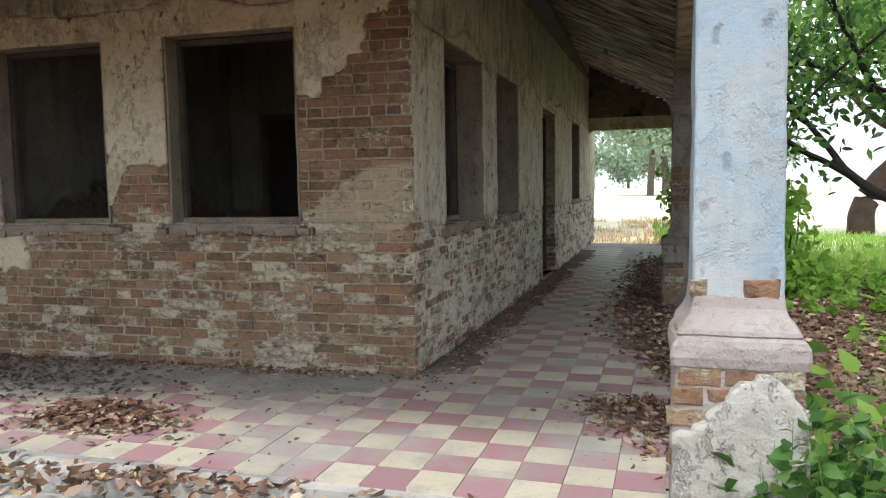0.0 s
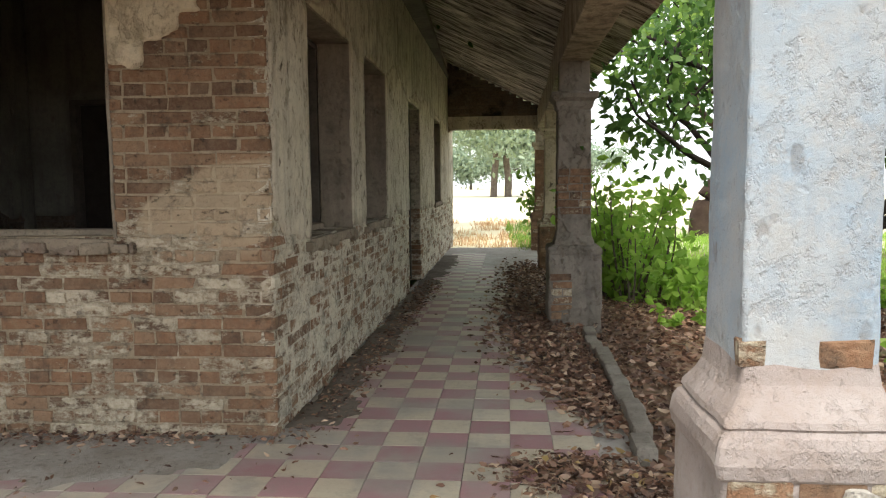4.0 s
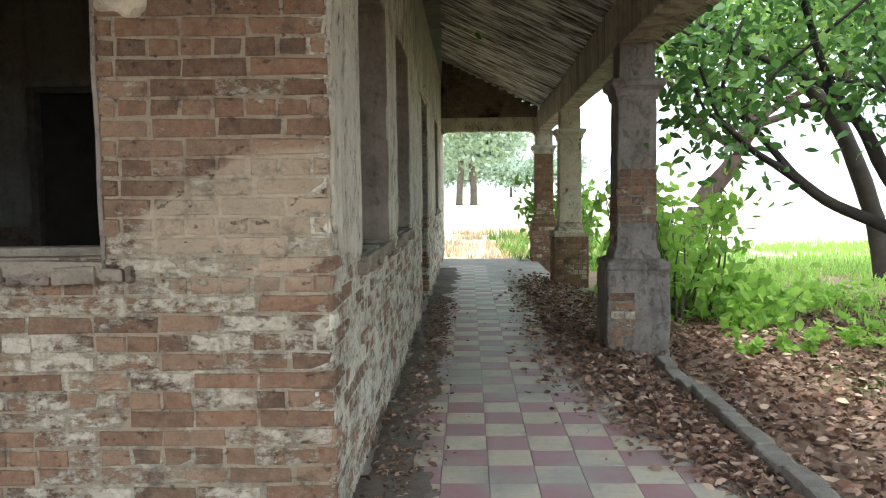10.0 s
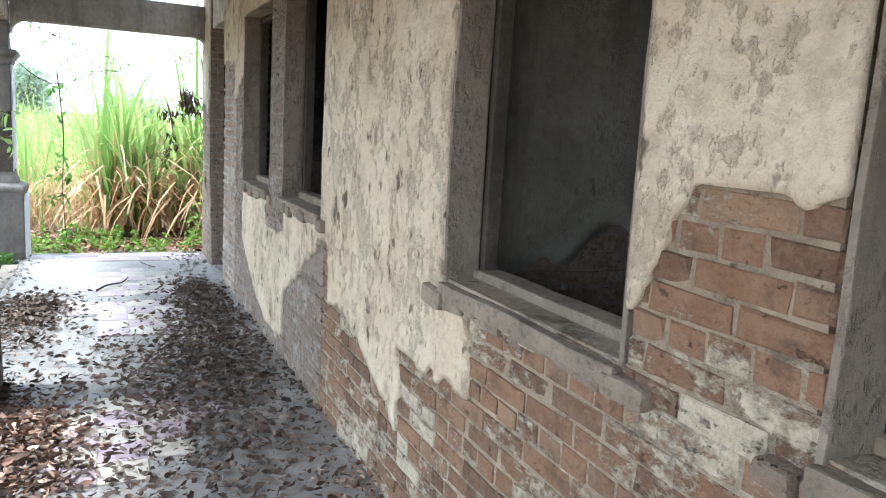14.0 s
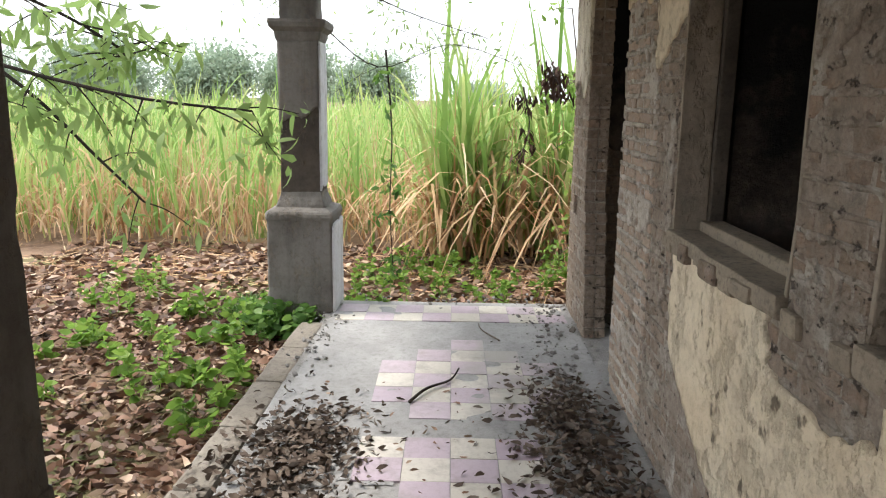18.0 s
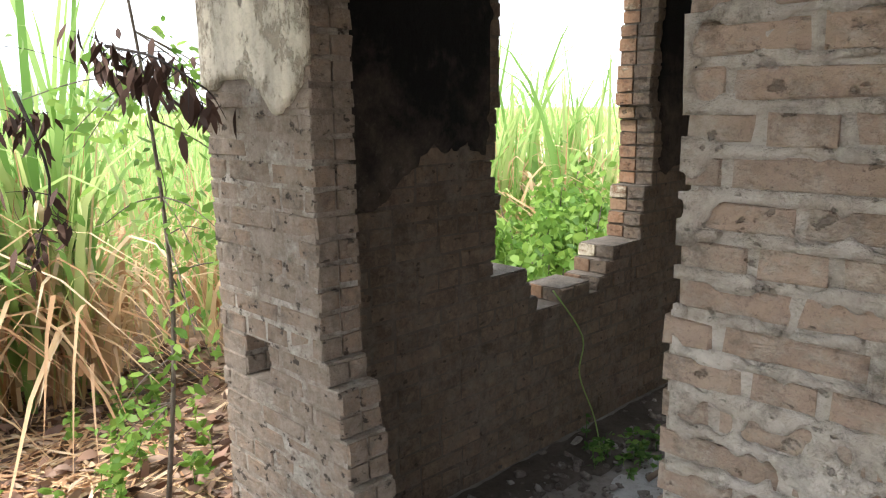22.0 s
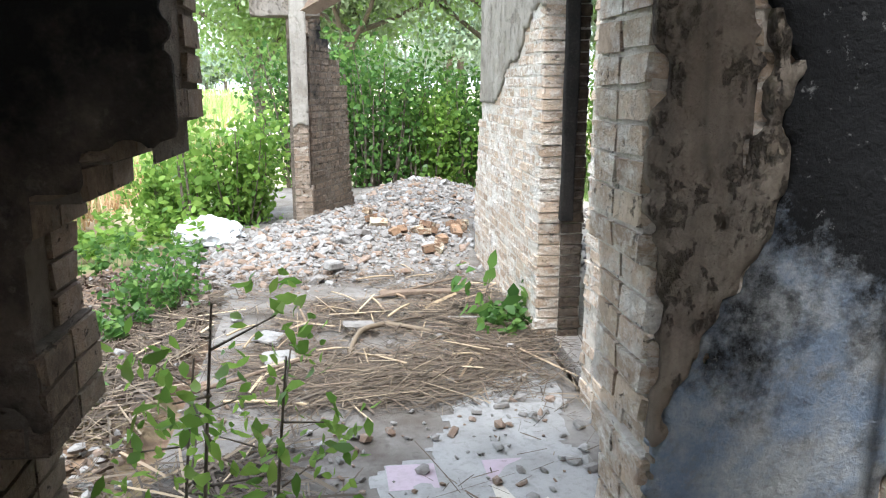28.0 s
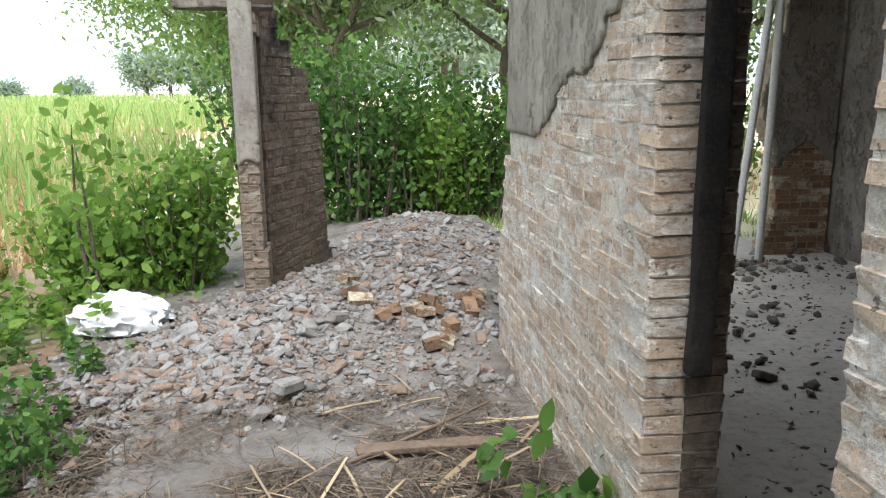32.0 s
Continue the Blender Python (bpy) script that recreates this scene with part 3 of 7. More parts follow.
def masonry(name, face, u0, u1, v0, v1, thick, filled, mat, mort, bare=None, near=None, back=True, back_mat=None, back_bare=None, label="", seed=1, limit=300, GAP=GAP, recess=0.0045):
    """A brick wall: a core of mortar with bricks proud of it on both sides. filled(u, v) tells where there is wall."""
    rng = random.Random(seed)
    core = Bag()
    singles, rest, rest_back = [], Bag(), Bag()
    rows = int(math.ceil((v1 - v0) / COURSE))
    for j in range(rows):
        a, b = v0 + j * COURSE, min(v0 + (j + 1) * COURSE, v1)
        mid = (a + b) / 2
        runs, start, u = [], None, u0
        while u <= u1 + 1e-6:
            on = filled(min(u + 0.0125, u1), mid) and u < u1 - 1e-6
            if on and start is None:
                start = u
            if not on and start is not None:
                runs.append((start, u))
                start = None
            u += 0.025
        if start is not None:
            runs.append((start, u1))
        for s, e in runs:
            e = min(e, u1)
            q, s2, e2 = recess, s + 0.012, e - 0.012
            box = [face.at(x, z, d) for z in (a, b) for x, d in ((s2, -q), (e2, -q), (e2, -thick + q), (s2, -thick + q))]
            core.add(box, BOXF)
            head = j % 3 == 1
            step = (0.098 if head else BRICK) + GAP
            off = (0.5 if j % 2 else 0.0) * (BRICK + GAP) + (0.05 if head else 0)
            k0 = math.floor((s - off) / step) - 1
            grow = False
            while True:
                x0, x1 = off + k0 * step, off + k0 * step + step - GAP
                k0 += 1
                if x0 > e:
                    break
                x0, x1 = max(x0, s + 0.002), min(x1, e - 0.002)
                if x1 - x0 < 0.035:
                    grow = grow or x1 < s + 0.04
                    continue
                if grow:
                    x0, grow = s + 0.002, False
                if e - x1 < 0.037 + GAP:
                    x1 = e - 0.002
                cx = (x0 + x1) / 2
                edge = x0 < s + 0.03 or x1 > e - 0.03
                for side in ((1, -1) if back else (1,)):
                    show = bare if side == 1 else back_bare
                    if show is not None and not (show(cx, mid) or show(x0, mid) or show(x1, mid)):
                        continue
                    depth = thick * 0.5 - 0.004 if edge else 0.04
                    out = rng.uniform(-0.003, 0.004) if not edge else 0.001
                    size = (x1 - x0, depth, b - a - GAP - rng.uniform(-0.002, 0.004))
                    d = out - depth / 2 if side == 1 else -thick - out + depth / 2
                    c = face.at(cx, mid, d)
                    shape = rng.randrange(8)
                    item = (shape, c, size, side)
                    if side == 1 and near is not None and len(singles) < limit and near(cx, mid):
                        singles.append(item)
                    else:
                        m = face.turn() @ Matrix.Diagonal((size[0], size[1] * side, size[2]))
                        me = BRICKS[shape]
                        vs = [c + m @ v.co for v in me.vertices]
                        fs = [tuple(p.vertices) if side == 1 else tuple(p.vertices)[::-1] for p in me.polygons]
                        (rest if side == 1 else rest_back).add(vs, fs)
    wall = core.make(name, mort, label, "wall", kind="structure")
    if rest.n:
        rest.make("bricks", mat, "", "", wall)
    if rest_back.n:
        rest_back.make("bricks", back_mat or mat, "", "", wall)
    turn = face.turn().to_4x4()
    for shape, c, size, side in singles:
        LATER.append((brick_mesh(shape, mat), Matrix.Translation(c) @ turn @ Matrix.Diagonal((*size, 1)), wall))
    return wall


def link_pieces():
    for me, m, wall in LATER:
        ob = new("brick", me)
        ob.matrix_basis = m
        ob.parent = wall


def plaster(name, face, u0, u1, v0, v1, mask, mat, parent=None, d=0.012, cell=0.03, lift=0.004, label="", seed=0.0):
    """A coat of plaster with a torn outline, standing off its wall by its thickness."""
    nu, nv = int((u1 - u0) / cell), int((v1 - v0) / cell)
    du, dv = (u1 - u0) / nu, (v1 - v0) / nv
    on = [[mask(u0 + (i + 0.5) * du, v0 + (j + 0.5) * dv) for j in range(nv)] for i in range(nu)]
    idx, pts, faces, edges = {}, [], [], {}

    def vert(i, j):
        if (i, j) not in idx:
            idx[(i, j)] = len(pts)
            pts.append([u0 + i * du, v0 + j * dv])
        return idx[(i, j)]

    for i in range(nu):
        for j in range(nv):
            if on[i][j]:
                q = (vert(i, j), vert(i + 1, j), vert(i + 1, j + 1), vert(i, j + 1))
                faces.append(q)
                for a, b in zip(q, q[1:] + q[:1]):
                    if (b, a) in edges:
                        del edges[(b, a)]
                    else:
                        edges[(a, b)] = 1
    if not faces:
        return None
    near = {}
    for a, b in edges:
        near.setdefault(a, []).append(b)
        near.setdefault(b, []).append(a)
    rim = [k for k in near if u0 + 0.01 < pts[k][0] < u1 - 0.01]
    for _ in range(1):
        moved = {}
        for k in rim:
            ns = near[k]
            moved[k] = [0.5 * pts[k][c] + 0.5 * sum(pts[m][c] for m in ns) / len(ns) for c in (0, 1)]
        for k, p in moved.items():
            pts[k] = p
    verts = []
    for k, (u, v) in enumerate(pts):
        w = noise.noise(Vector((u * 5, v * 5, seed))) * lift + noise.noise(Vector((u * 22, v * 22, seed))) * lift * 0.4
        verts.append(face.at(u, v, d + w - (0.003 if k in near else 0)))
    n = len(verts)
    low = {}
    for k in near:
        low[k] = len(verts)
        verts.append(face.at(pts[k][0], pts[k][1], -0.006))
    flip = face.u.cross(UP).dot(face.n) < 0
    fs = [f[::-1] if flip else f for f in faces]
    for a, b in edges:
        q = (b, a, low[a], low[b])
        fs.append(q[::-1] if flip else q)
    ob = mesh_ob(name, verts, fs, mat, parent, True)
    if label:
        ob["label"] = label
    return ob


def crust(name, face, u0, u1, v0, v1, mat, parent, cell=0.012, seed=0.0, joint=0.012, patch=0.3, filled=None, d=0.008):
    """Coarse mortar squeezed out of the joints and smeared over the bricks."""
    def mask(u, v):
        if filled is not None and not filled(u, v):
            return False
        n = noise.noise(Vector((u * 14 + seed, v * 14, seed))) + 0.6 * noise.noise(Vector((u * 37, v * 37, seed)))
        near = abs((v + 0.02 + COURSE / 2) % COURSE - COURSE / 2)
        big = noise.noise(Vector((u * 3.2, v * 4.5, seed + 4)))
        return near < joint * (0.75 + n) + big * 0.008 or n * 0.5 + big > patch
    return plaster(name, face, u0, u1, v0, v1, mask, mat, parent, d, cell, 0.007)


# ---- plan: the south veranda runs along x, the east one along y, the west rooms lie past x = -8.2 ----
SY = 3.60                       # outer face of the south wall
CX = -0.87                      # south-east corner of the house
EA = radians(1.8)               # the east wing stands slightly off square
EU = Vector((math.sin(EA), math.cos(EA), 0))
EN = Vector((math.cos(EA), -math.sin(EA), 0))
WALL_H = 3.55
SILL, HEAD = 0.97, 2.26

south = Plane((0, SY, 0), (1, 0, 0), (0, -1, 0))
east = Plane(Vector((CX, SY, 0)), EU, EN)            # u from the corner northwards


def rects(*boxes):
    def inside(u, v):
        return any(a < u < b and c < v < d for a, b, c, d in boxes)
    return inside


# openings: u0, u1, z0, z1
S_WIN = [(-2.62, -1.64, SILL, HEAD), (-4.06, -3.11, SILL, HEAD), (-6.5, -5.56, 1.0, HEAD), (-7.9, -6.86, 1.0, HEAD)]
E_WIN = [(0.72, 1.90, 0.91, HEAD), (2.42, 3.46, 0.91, HEAD), (8.0, 9.1, 0.95, HEAD)]
E_DOOR = (5.05, 6.15, -0.1, 2.2)
s_hole, e_hole = rects(*S_WIN), rects(*E_WIN, E_DOOR)


def south_filled(u, v):
    return not s_hole(u, v)


def east_filled(u, v):
    return not e_hole(u, v)


# plaster that is left on the south wall
def south_bare_corner(u, v):
    """The bare brick between the first window and the corner, stepping up to the right."""
    a, b = ragged(u, v, 4.0, 0.045, 2.0)
    if a > -1.74 and b > SILL:
        edge = 1.78 if a < -1.45 else 1.95 if a < -1.28 else 2.05 if a < -1.18 else 2.28 if a < -1.0 else 2.38
        return b < edge
    return False


def south_plaster(u, v):
    if s_hole(u, v):
        return False
    a, b = ragged(u, v, 3.0, 0.05, 1.0)
    if a > -2.98 and b < 0.92:
        return False
    if a > -1.70 and b < 1.03:
        return False
    if -3.2 <= a <= -2.58:
        return b > 1.1 + (a + 3.11) * 1.9 if a < -2.95 else b > 1.41
    if a > -1.74:
        return not south_bare_corner(u, v)
    if a < -7.84:
        return b > 1.72 + 0.12 * math.sin(a * 7) and not (a < -8.3 and b < 1.95)
    if -6.95 < a < -6.4 and b > 0.78 and b < 2.4:
        return False
    if a < -3.06 and b < 0.97:
        line = 0.35 + 0.25 * math.sin(a * 2.1) if a < -4.4 else 0.66 if a < -3.85 else 0.9
        return b > line + (0.3 if -6.4 < a < -5.4 else 0)
    return True


def south_bare(u, v):
    return not south_plaster(u, v) or u > CX - 0.02


wall_fin = masonry("wall_fin", south, -8.88, -8.222, -0.02, WALL_H, 0.13, lambda u, v: ragged(u, v, 5, 0.015, 8)[0] > -8.87, brick_fin, mortar_fin, lambda u, v: not south_plaster(u, v) or u < -8.8,
                   near=lambda u, v: v < 2.1, back=True, label="rough brick wall end with pale mortar", seed=4, GAP=0.019)


crust("mortar_crust", south, -8.86, -8.24, 0.0, 2.4, mortar_fin, wall_fin, 0.011, 1.0, 0.014, 0.32, lambda u, v: not south_plaster(u, v))
wall_south_end = masonry("wall_south_end", south, -8.22, -5.5, -0.02, WALL_H, 0.19, south_filled, brick_grey, mortar_grey, south_bare,
                         near=lambda u, v: (u < -7.8 or -6.9 < u < -6.4) and v < 2.2, back=False, label="brick house wall end smeared with grey-brown render", seed=6, recess=0.0005)
wall_south = masonry("wall_south", south, -5.5, CX, -0.02, WALL_H, 0.19, south_filled, brick_tan, mortar, south_bare,
                     near=lambda u, v: u > -2.7 and v < 2.4, back=False, label="weathered brick house wall with peeling cream plaster and empty windows", seed=3)
crust("mortar_crust", south, -8.2, -7.92, 0.0, 2.0, mortar_grey, wall_south_end, 0.013, 2.0, 0.011, 0.25, lambda u, v: not south_plaster(u, v) and not s_hole(u, v))
crust("mortar_crust", south, -6.86, -6.5, 0.75, 2.4, mortar_grey, wall_south_end, 0.013, 3.0, 0.011, 0.3, lambda u, v: not south_plaster(u, v) and not s_hole(u, v))
plaster("plaster_coat", south, -8.88, CX, 0.0, WALL_H, lambda u, v: south_plaster(u, v) and v < 2.45 + 0.12 * noise.noise(Vector((u * 1.4, 0, 0))), plaster_cream, wall_south, 0.013, 0.022, label="cream plaster, pitted and torn")
plaster("plaster_band", south, -8.88, CX, 2.3, WALL_H, lambda u, v: not s_hole(u, v) and v >= 2.45 + 0.12 * noise.noise(Vector((u * 1.4, 0, 0))), plaster_upper, wall_south, 0.013, 0.035)


def east_plaster(u, v):
    if e_hole(u, v):
        return False
    a, b = ragged(u, v, 2.2, 0.12, 5.0)
    if u < 0.03:
        return False
    if u < 0.7:
        return b > 0.95 and v > 0.9
    return b > 0.93


wall_east = masonry("wall_east", east, 0.0, 11.9, -0.02, WALL_H, 0.30, east_filled, brick_peel, mortar_peel, lambda u, v: not east_plaster(u, v),
                    near=lambda u, v: u < 3.4 and v < 0.93, back=False, label="whitewashed brick veranda wall with grimy flaking plaster", seed=5, recess=0.002)
plaster("plaster_coat", east, 0.0, 11.9, 0.0, WALL_H, lambda u, v: east_plaster(u, v) and v < 2.3 + 0.3 * noise.noise(Vector((u * 1.1, 2, 0))), plaster_white, wall_east, 0.012, 0.04)
plaster("plaster_band", east, 0.0, 11.9, 1.9, WALL_H, lambda u, v: not e_hole(u, v) and v >= 2.3 + 0.3 * noise.noise(Vector((u * 1.1, 2, 0))), plaster_grime, wall_east, 0.012, 0.045)


def oriented_box(face, u0, u1, v0, v1, d0, d1, bevel=0.006, wobble=0.004, cuts=3, seed=0):
    bm = worn_box((u0, d0, v0), (u1, d1, v1), bevel, wobble, seed, cuts)
    for v in bm.verts:
        v.co = face.at(v.co.x, v.co.z, v.co.y)
    if face.u.cross(face.n).z < 0:
        bmesh.ops.reverse_faces(bm, faces=bm.faces[:])
    return bm


def window(number, face, o, wall_thick=0.3, ledge=True, label="", skin=None):
    """An empty window: plastered reveal, brick ledge and what is left of its wooden frame."""
    a, b, c, d = o
    skin = skin or reveal_dark
    w = thing(f"window_{number}", face.at((a + b) / 2, c), label or "empty window opening with a broken ledge and dark wooden frame", "window", kind="structure")
    t = 0.018
    for n, q in (("reveal", (a + 0.001, a + t)), ("reveal", (b - t, b - 0.001))):
        part(n, oriented_box(face, *q, c, d, -wall_thick + 0.07, 0.004, 0.004, 0.007, 5, a), skin, w)
    part("reveal", oriented_box(face, a + t, b - t, d - t, d - 0.001, -wall_thick + 0.07, 0.004, 0.004, 0.007, 5, b), skin, w)
    z0, z1 = -wall_thick + 0.01, -wall_thick + 0.065
    frame_bar = part("window_frame", oriented_box(face, a + 0.042, b - 0.042, d - 0.06, d - 0.02, z0, z1, 0.006, 0.002, 2), wood_frame, w)
    bpy.context.view_layer.update()
    part("frame_jamb", oriented_box(face, a + 0.002, a + 0.042, c + 0.03, d - 0.02, z0, z1, 0.006, 0.002, 2), wood_frame, frame_bar)
    part("frame_jamb", oriented_box(face, b - 0.042, b - 0.002, c + 0.03, d - 0.02, z0, z1, 0.006, 0.002, 2), wood_frame, frame_bar)
    part("window_sill", oriented_box(face, a + 0.004, b - 0.004, c - 0.02, c + 0.045, z0 - 0.01, -wall_thick + 0.09, 0.01, 0.004, 4), sill_stone, w)
    part("window_sill", oriented_box(face, a + 0.004, b - 0.004, c - 0.05, c + 0.006, -wall_thick + 0.09, 0.03, 0.008, 0.008, 5, a), sill_stone, w)
    if ledge:
        rng = random.Random(number)
        u = a - 0.1
        while u < b + 0.08:
            l = rng.uniform(0.08, 0.15)
            out = rng.uniform(0.012, 0.045)
            part("ledge_brick", oriented_box(face, u, min(u + l, b + 0.1), c - 0.07 + rng.uniform(-0.015, 0.012), c - 0.012 + rng.uniform(-0.012, 0.004), -0.05, out, 0.012, 0.012, 2, u), rng.choice((sill_stone, brick_grey, sill_stone)), w)
            u += l + 0.008
    return w


for i, o in enumerate(S_WIN):
    window(i + 1, south, o, 0.19, skin=plaster_reveal)
for i, o in enumerate(E_WIN):
    window(i + 5, east, o, skin=plaster_reveal)
bpy.context.view_layer.update()

# door of the east wing: a bare frame, the leaf is gone
door_1 = thing("door_1", east.at(5.6, 0), "empty doorway with a dark worn wooden frame", "door", kind="structure")
a, b, c, d = E_DOOR
for q in ((a + 0.002, a + 0.07), (b - 0.07, b - 0.002)):
    part("door_jamb", oriented_box(east, *q, 0.005, d - 0.01, -0.26, -0.12, 0.006, 0.003, 3), wood_frame, door_1)
part("door_head", oriented_box(east, a + 0.07, b - 0.07, d - 0.08, d - 0.01, -0.26, -0.12, 0.006, 0.003, 3), wood_frame, door_1)

# hole in the east wall and mortar pockets

# ---- inside of the house ----
room_n = Plane((0, 6.95, 0), (1, 0, 0), (0, -1, 0))
room_w = Plane((-4.12, 0, 0), (0, 1, 0), (1, 0, 0))


def room_lower(u, v):
    a, b = ragged(u, v, 1.5, 0.3, 7.0)
    return b > 1.25 + 0.35 * math.sin(u * 1.9)


n_hole = rects((-3.72, -2.72, -0.1, 2.05))
wall_room_north = masonry("wall_room_north", room_n, -8.0, -1.2, -0.02, 3.2, 0.2, lambda u, v: not n_hole(u, v), brick_room_shade, mortar_dark,
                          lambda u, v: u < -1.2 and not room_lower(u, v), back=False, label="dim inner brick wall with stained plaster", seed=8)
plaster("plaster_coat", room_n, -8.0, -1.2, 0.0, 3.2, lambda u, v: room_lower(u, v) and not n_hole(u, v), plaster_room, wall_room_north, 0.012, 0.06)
wall_room_west = masonry("wall_room_west", room_w, 3.78, 6.95, -0.02, 3.2, 0.15, lambda u, v: True, brick_room_shade, mortar_dark,
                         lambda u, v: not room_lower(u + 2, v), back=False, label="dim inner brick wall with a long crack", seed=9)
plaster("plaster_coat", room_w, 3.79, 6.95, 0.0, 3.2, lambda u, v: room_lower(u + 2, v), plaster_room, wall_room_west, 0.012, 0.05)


def plain_wall(name, lo, hi, mat, label, category="wall"):
    bm = worn_box(lo, hi, 0.004, 0, 0, 0)
    me = bpy.data.meshes.new(name)
    bm.to_mesh(me)
    bm.free()
    me.materials.append(mat)
    return tagged(new(name, me), label, category, kind="structure")


# Added lining; it and the divider wear the soot colour as painted shadow.
plain_wall("room_shade_lining", (-7.93, 3.8, -0.02), (-7.88, 6.94, 3.2), plaster_soot_shade, "added room lining, near black to stand for shadow")
plain_wall("wall_room_divider", (-4.4, 3.79, -0.02), (-4.28, 6.94, 3.2), plaster_soot_shade, "plain inner partition wall coloured near black for shadow")
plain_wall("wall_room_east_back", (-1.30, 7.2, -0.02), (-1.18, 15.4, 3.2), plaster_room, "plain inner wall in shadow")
plain_wall("wall_wing_north", (-4.4, 15.2, -0.02), (-0.9, 15.4, 3.5), plaster_room, "plain end wall of the east wing")
plain_wall("wall_wing_west", (-4.4, 7.2, -0.02), (-4.25, 15.18, 3.2), plaster_rough, "stained plaster wall of the roofless room")
ruin_n = Plane((0, 14.3, 0), (1, 0, 0), (0, -1, 0))
wall_ruin = masonry("wall_ruin", ruin_n, -5.25, -4.42, -0.02, 3.0, 0.2, lambda u, v: ragged(u, v, 4, 0.05, 2)[0] > -5.1 + 0.1 * math.sin(v * 3), brick_red, mortar, lambda u, v: v < 1.0 + 0.12 * math.sin(u * 9), back=False, label="broken plastered wall with bare brick at its foot", seed=15)
plaster("plaster_coat", ruin_n, -5.25, -4.42, 0.8, 3.0, lambda u, v: v > 0.98 + 0.12 * math.sin(u * 9) and ragged(u, v, 4, 0.05, 2)[0] > -5.08 + 0.1 * math.sin(v * 3), plaster_rough, wall_ruin, 0.012, 0.03)
plain_wall("floor_house", (-8.1, 3.79, -0.1), (-0.95, 15.2, -0.004), room_floor, "dusty house floor", "floor")
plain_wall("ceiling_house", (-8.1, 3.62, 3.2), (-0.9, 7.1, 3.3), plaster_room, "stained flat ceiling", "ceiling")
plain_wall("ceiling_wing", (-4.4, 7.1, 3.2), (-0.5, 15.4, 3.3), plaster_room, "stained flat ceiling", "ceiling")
cornice = thing("trim", (-2.6, 6.9, 3.1), "plaster cornice under the ceiling", "trim", kind="structure")
part("cornice", worn_box((-4.1, 6.86, 3.08), (-1.2, 6.945, 3.2), 0.02, 0.004, 1, 2), plaster_room, cornice)
part("cornice", worn_box((-4.115, 3.8, 3.08), (-4.03, 6.86, 3.2), 0.02, 0.004, 1, 2), plaster_room, cornice)
room_door = thing("door_2", (-3.2, 6.95, 0), "closed dark wooden inner door", "door", kind="structure")
part("door_leaf", worn_box((-3.66, 7.02, 0.0), (-2.78, 7.06, 2.0), 0.004, 0.002, 0, 3), bark_dark, room_door)
part("door_jamb", worn_box((-3.72, 6.93, 0.0), (-3.66, 7.08, 2.05), 0.005, 0.002, 0, 2), wood_frame, room_door)
part("door_jamb", worn_box((-2.78, 6.93, 0.0), (-2.72, 7.08, 2.05), 0.005, 0.002, 0, 2), wood_frame, room_door)
part("door_head", worn_box((-3.66, 6.93, 2.0), (-2.78, 7.08, 2.05), 0.005, 0.002, 0, 2), wood_frame, room_door)


# ---- pillars ----
def lathe_square(rings, wobble, seed, hi=1):
    """A square shaft from (z, half width) rings with rounded corners, as verts and faces."""
    verts, faces = [], []
    prof = []
    for s in range(4):
        ang = math.pi / 2 * s
        for p in ((0.978, -0.978), (1, -0.94), (1, -0.6), (1, -0.2), (1, 0.2), (1, 0.6), (1, 0.94)):
            prof.append(Matrix.Rotation(ang, 3, "Z") @ Vector((*p, 0)))
    m = len(prof)
    for z, r in rings:
        for p in prof:
            q = Vector((p.x * r, p.y * r, z))
            w = noise.noise_vector(q * 5 + Vector((seed, seed, 0))) + noise.noise_vector(q * 19 + Vector((seed, 0, 3))) * 0.5
            if abs(p.x) > 0.93 and abs(p.y) > 0.93:      # chipped arrises
                q = q * (1 - 0.045 * max(0.0, noise.noise(Vector((z * 9, seed, p.x * 3 + p.y)))))
                q.z = z
            verts.append(q + Vector((w.x, w.y, w.z * 0.5)) * wobble)
    for i in range(len(rings) - 1):
        for s in range(m):
            q = (s + 1) % m
            faces.append((i * m + s, i * m + q, (i + 1) * m + q, (i + 1) * m + s))
    faces.append(tuple(range(m))[::-1])
    faces.append(tuple((len(rings) - 1) * m + s for s in range(m)))
    return verts, faces


def rings_between(z0, z1, r0, r1, step=0.04):
    n = max(2, int((z1 - z0) / step))
    return [(z0 + (z1 - z0) * i / n, r0 + (r1 - r0) * i / n) for i in range(n + 1)]


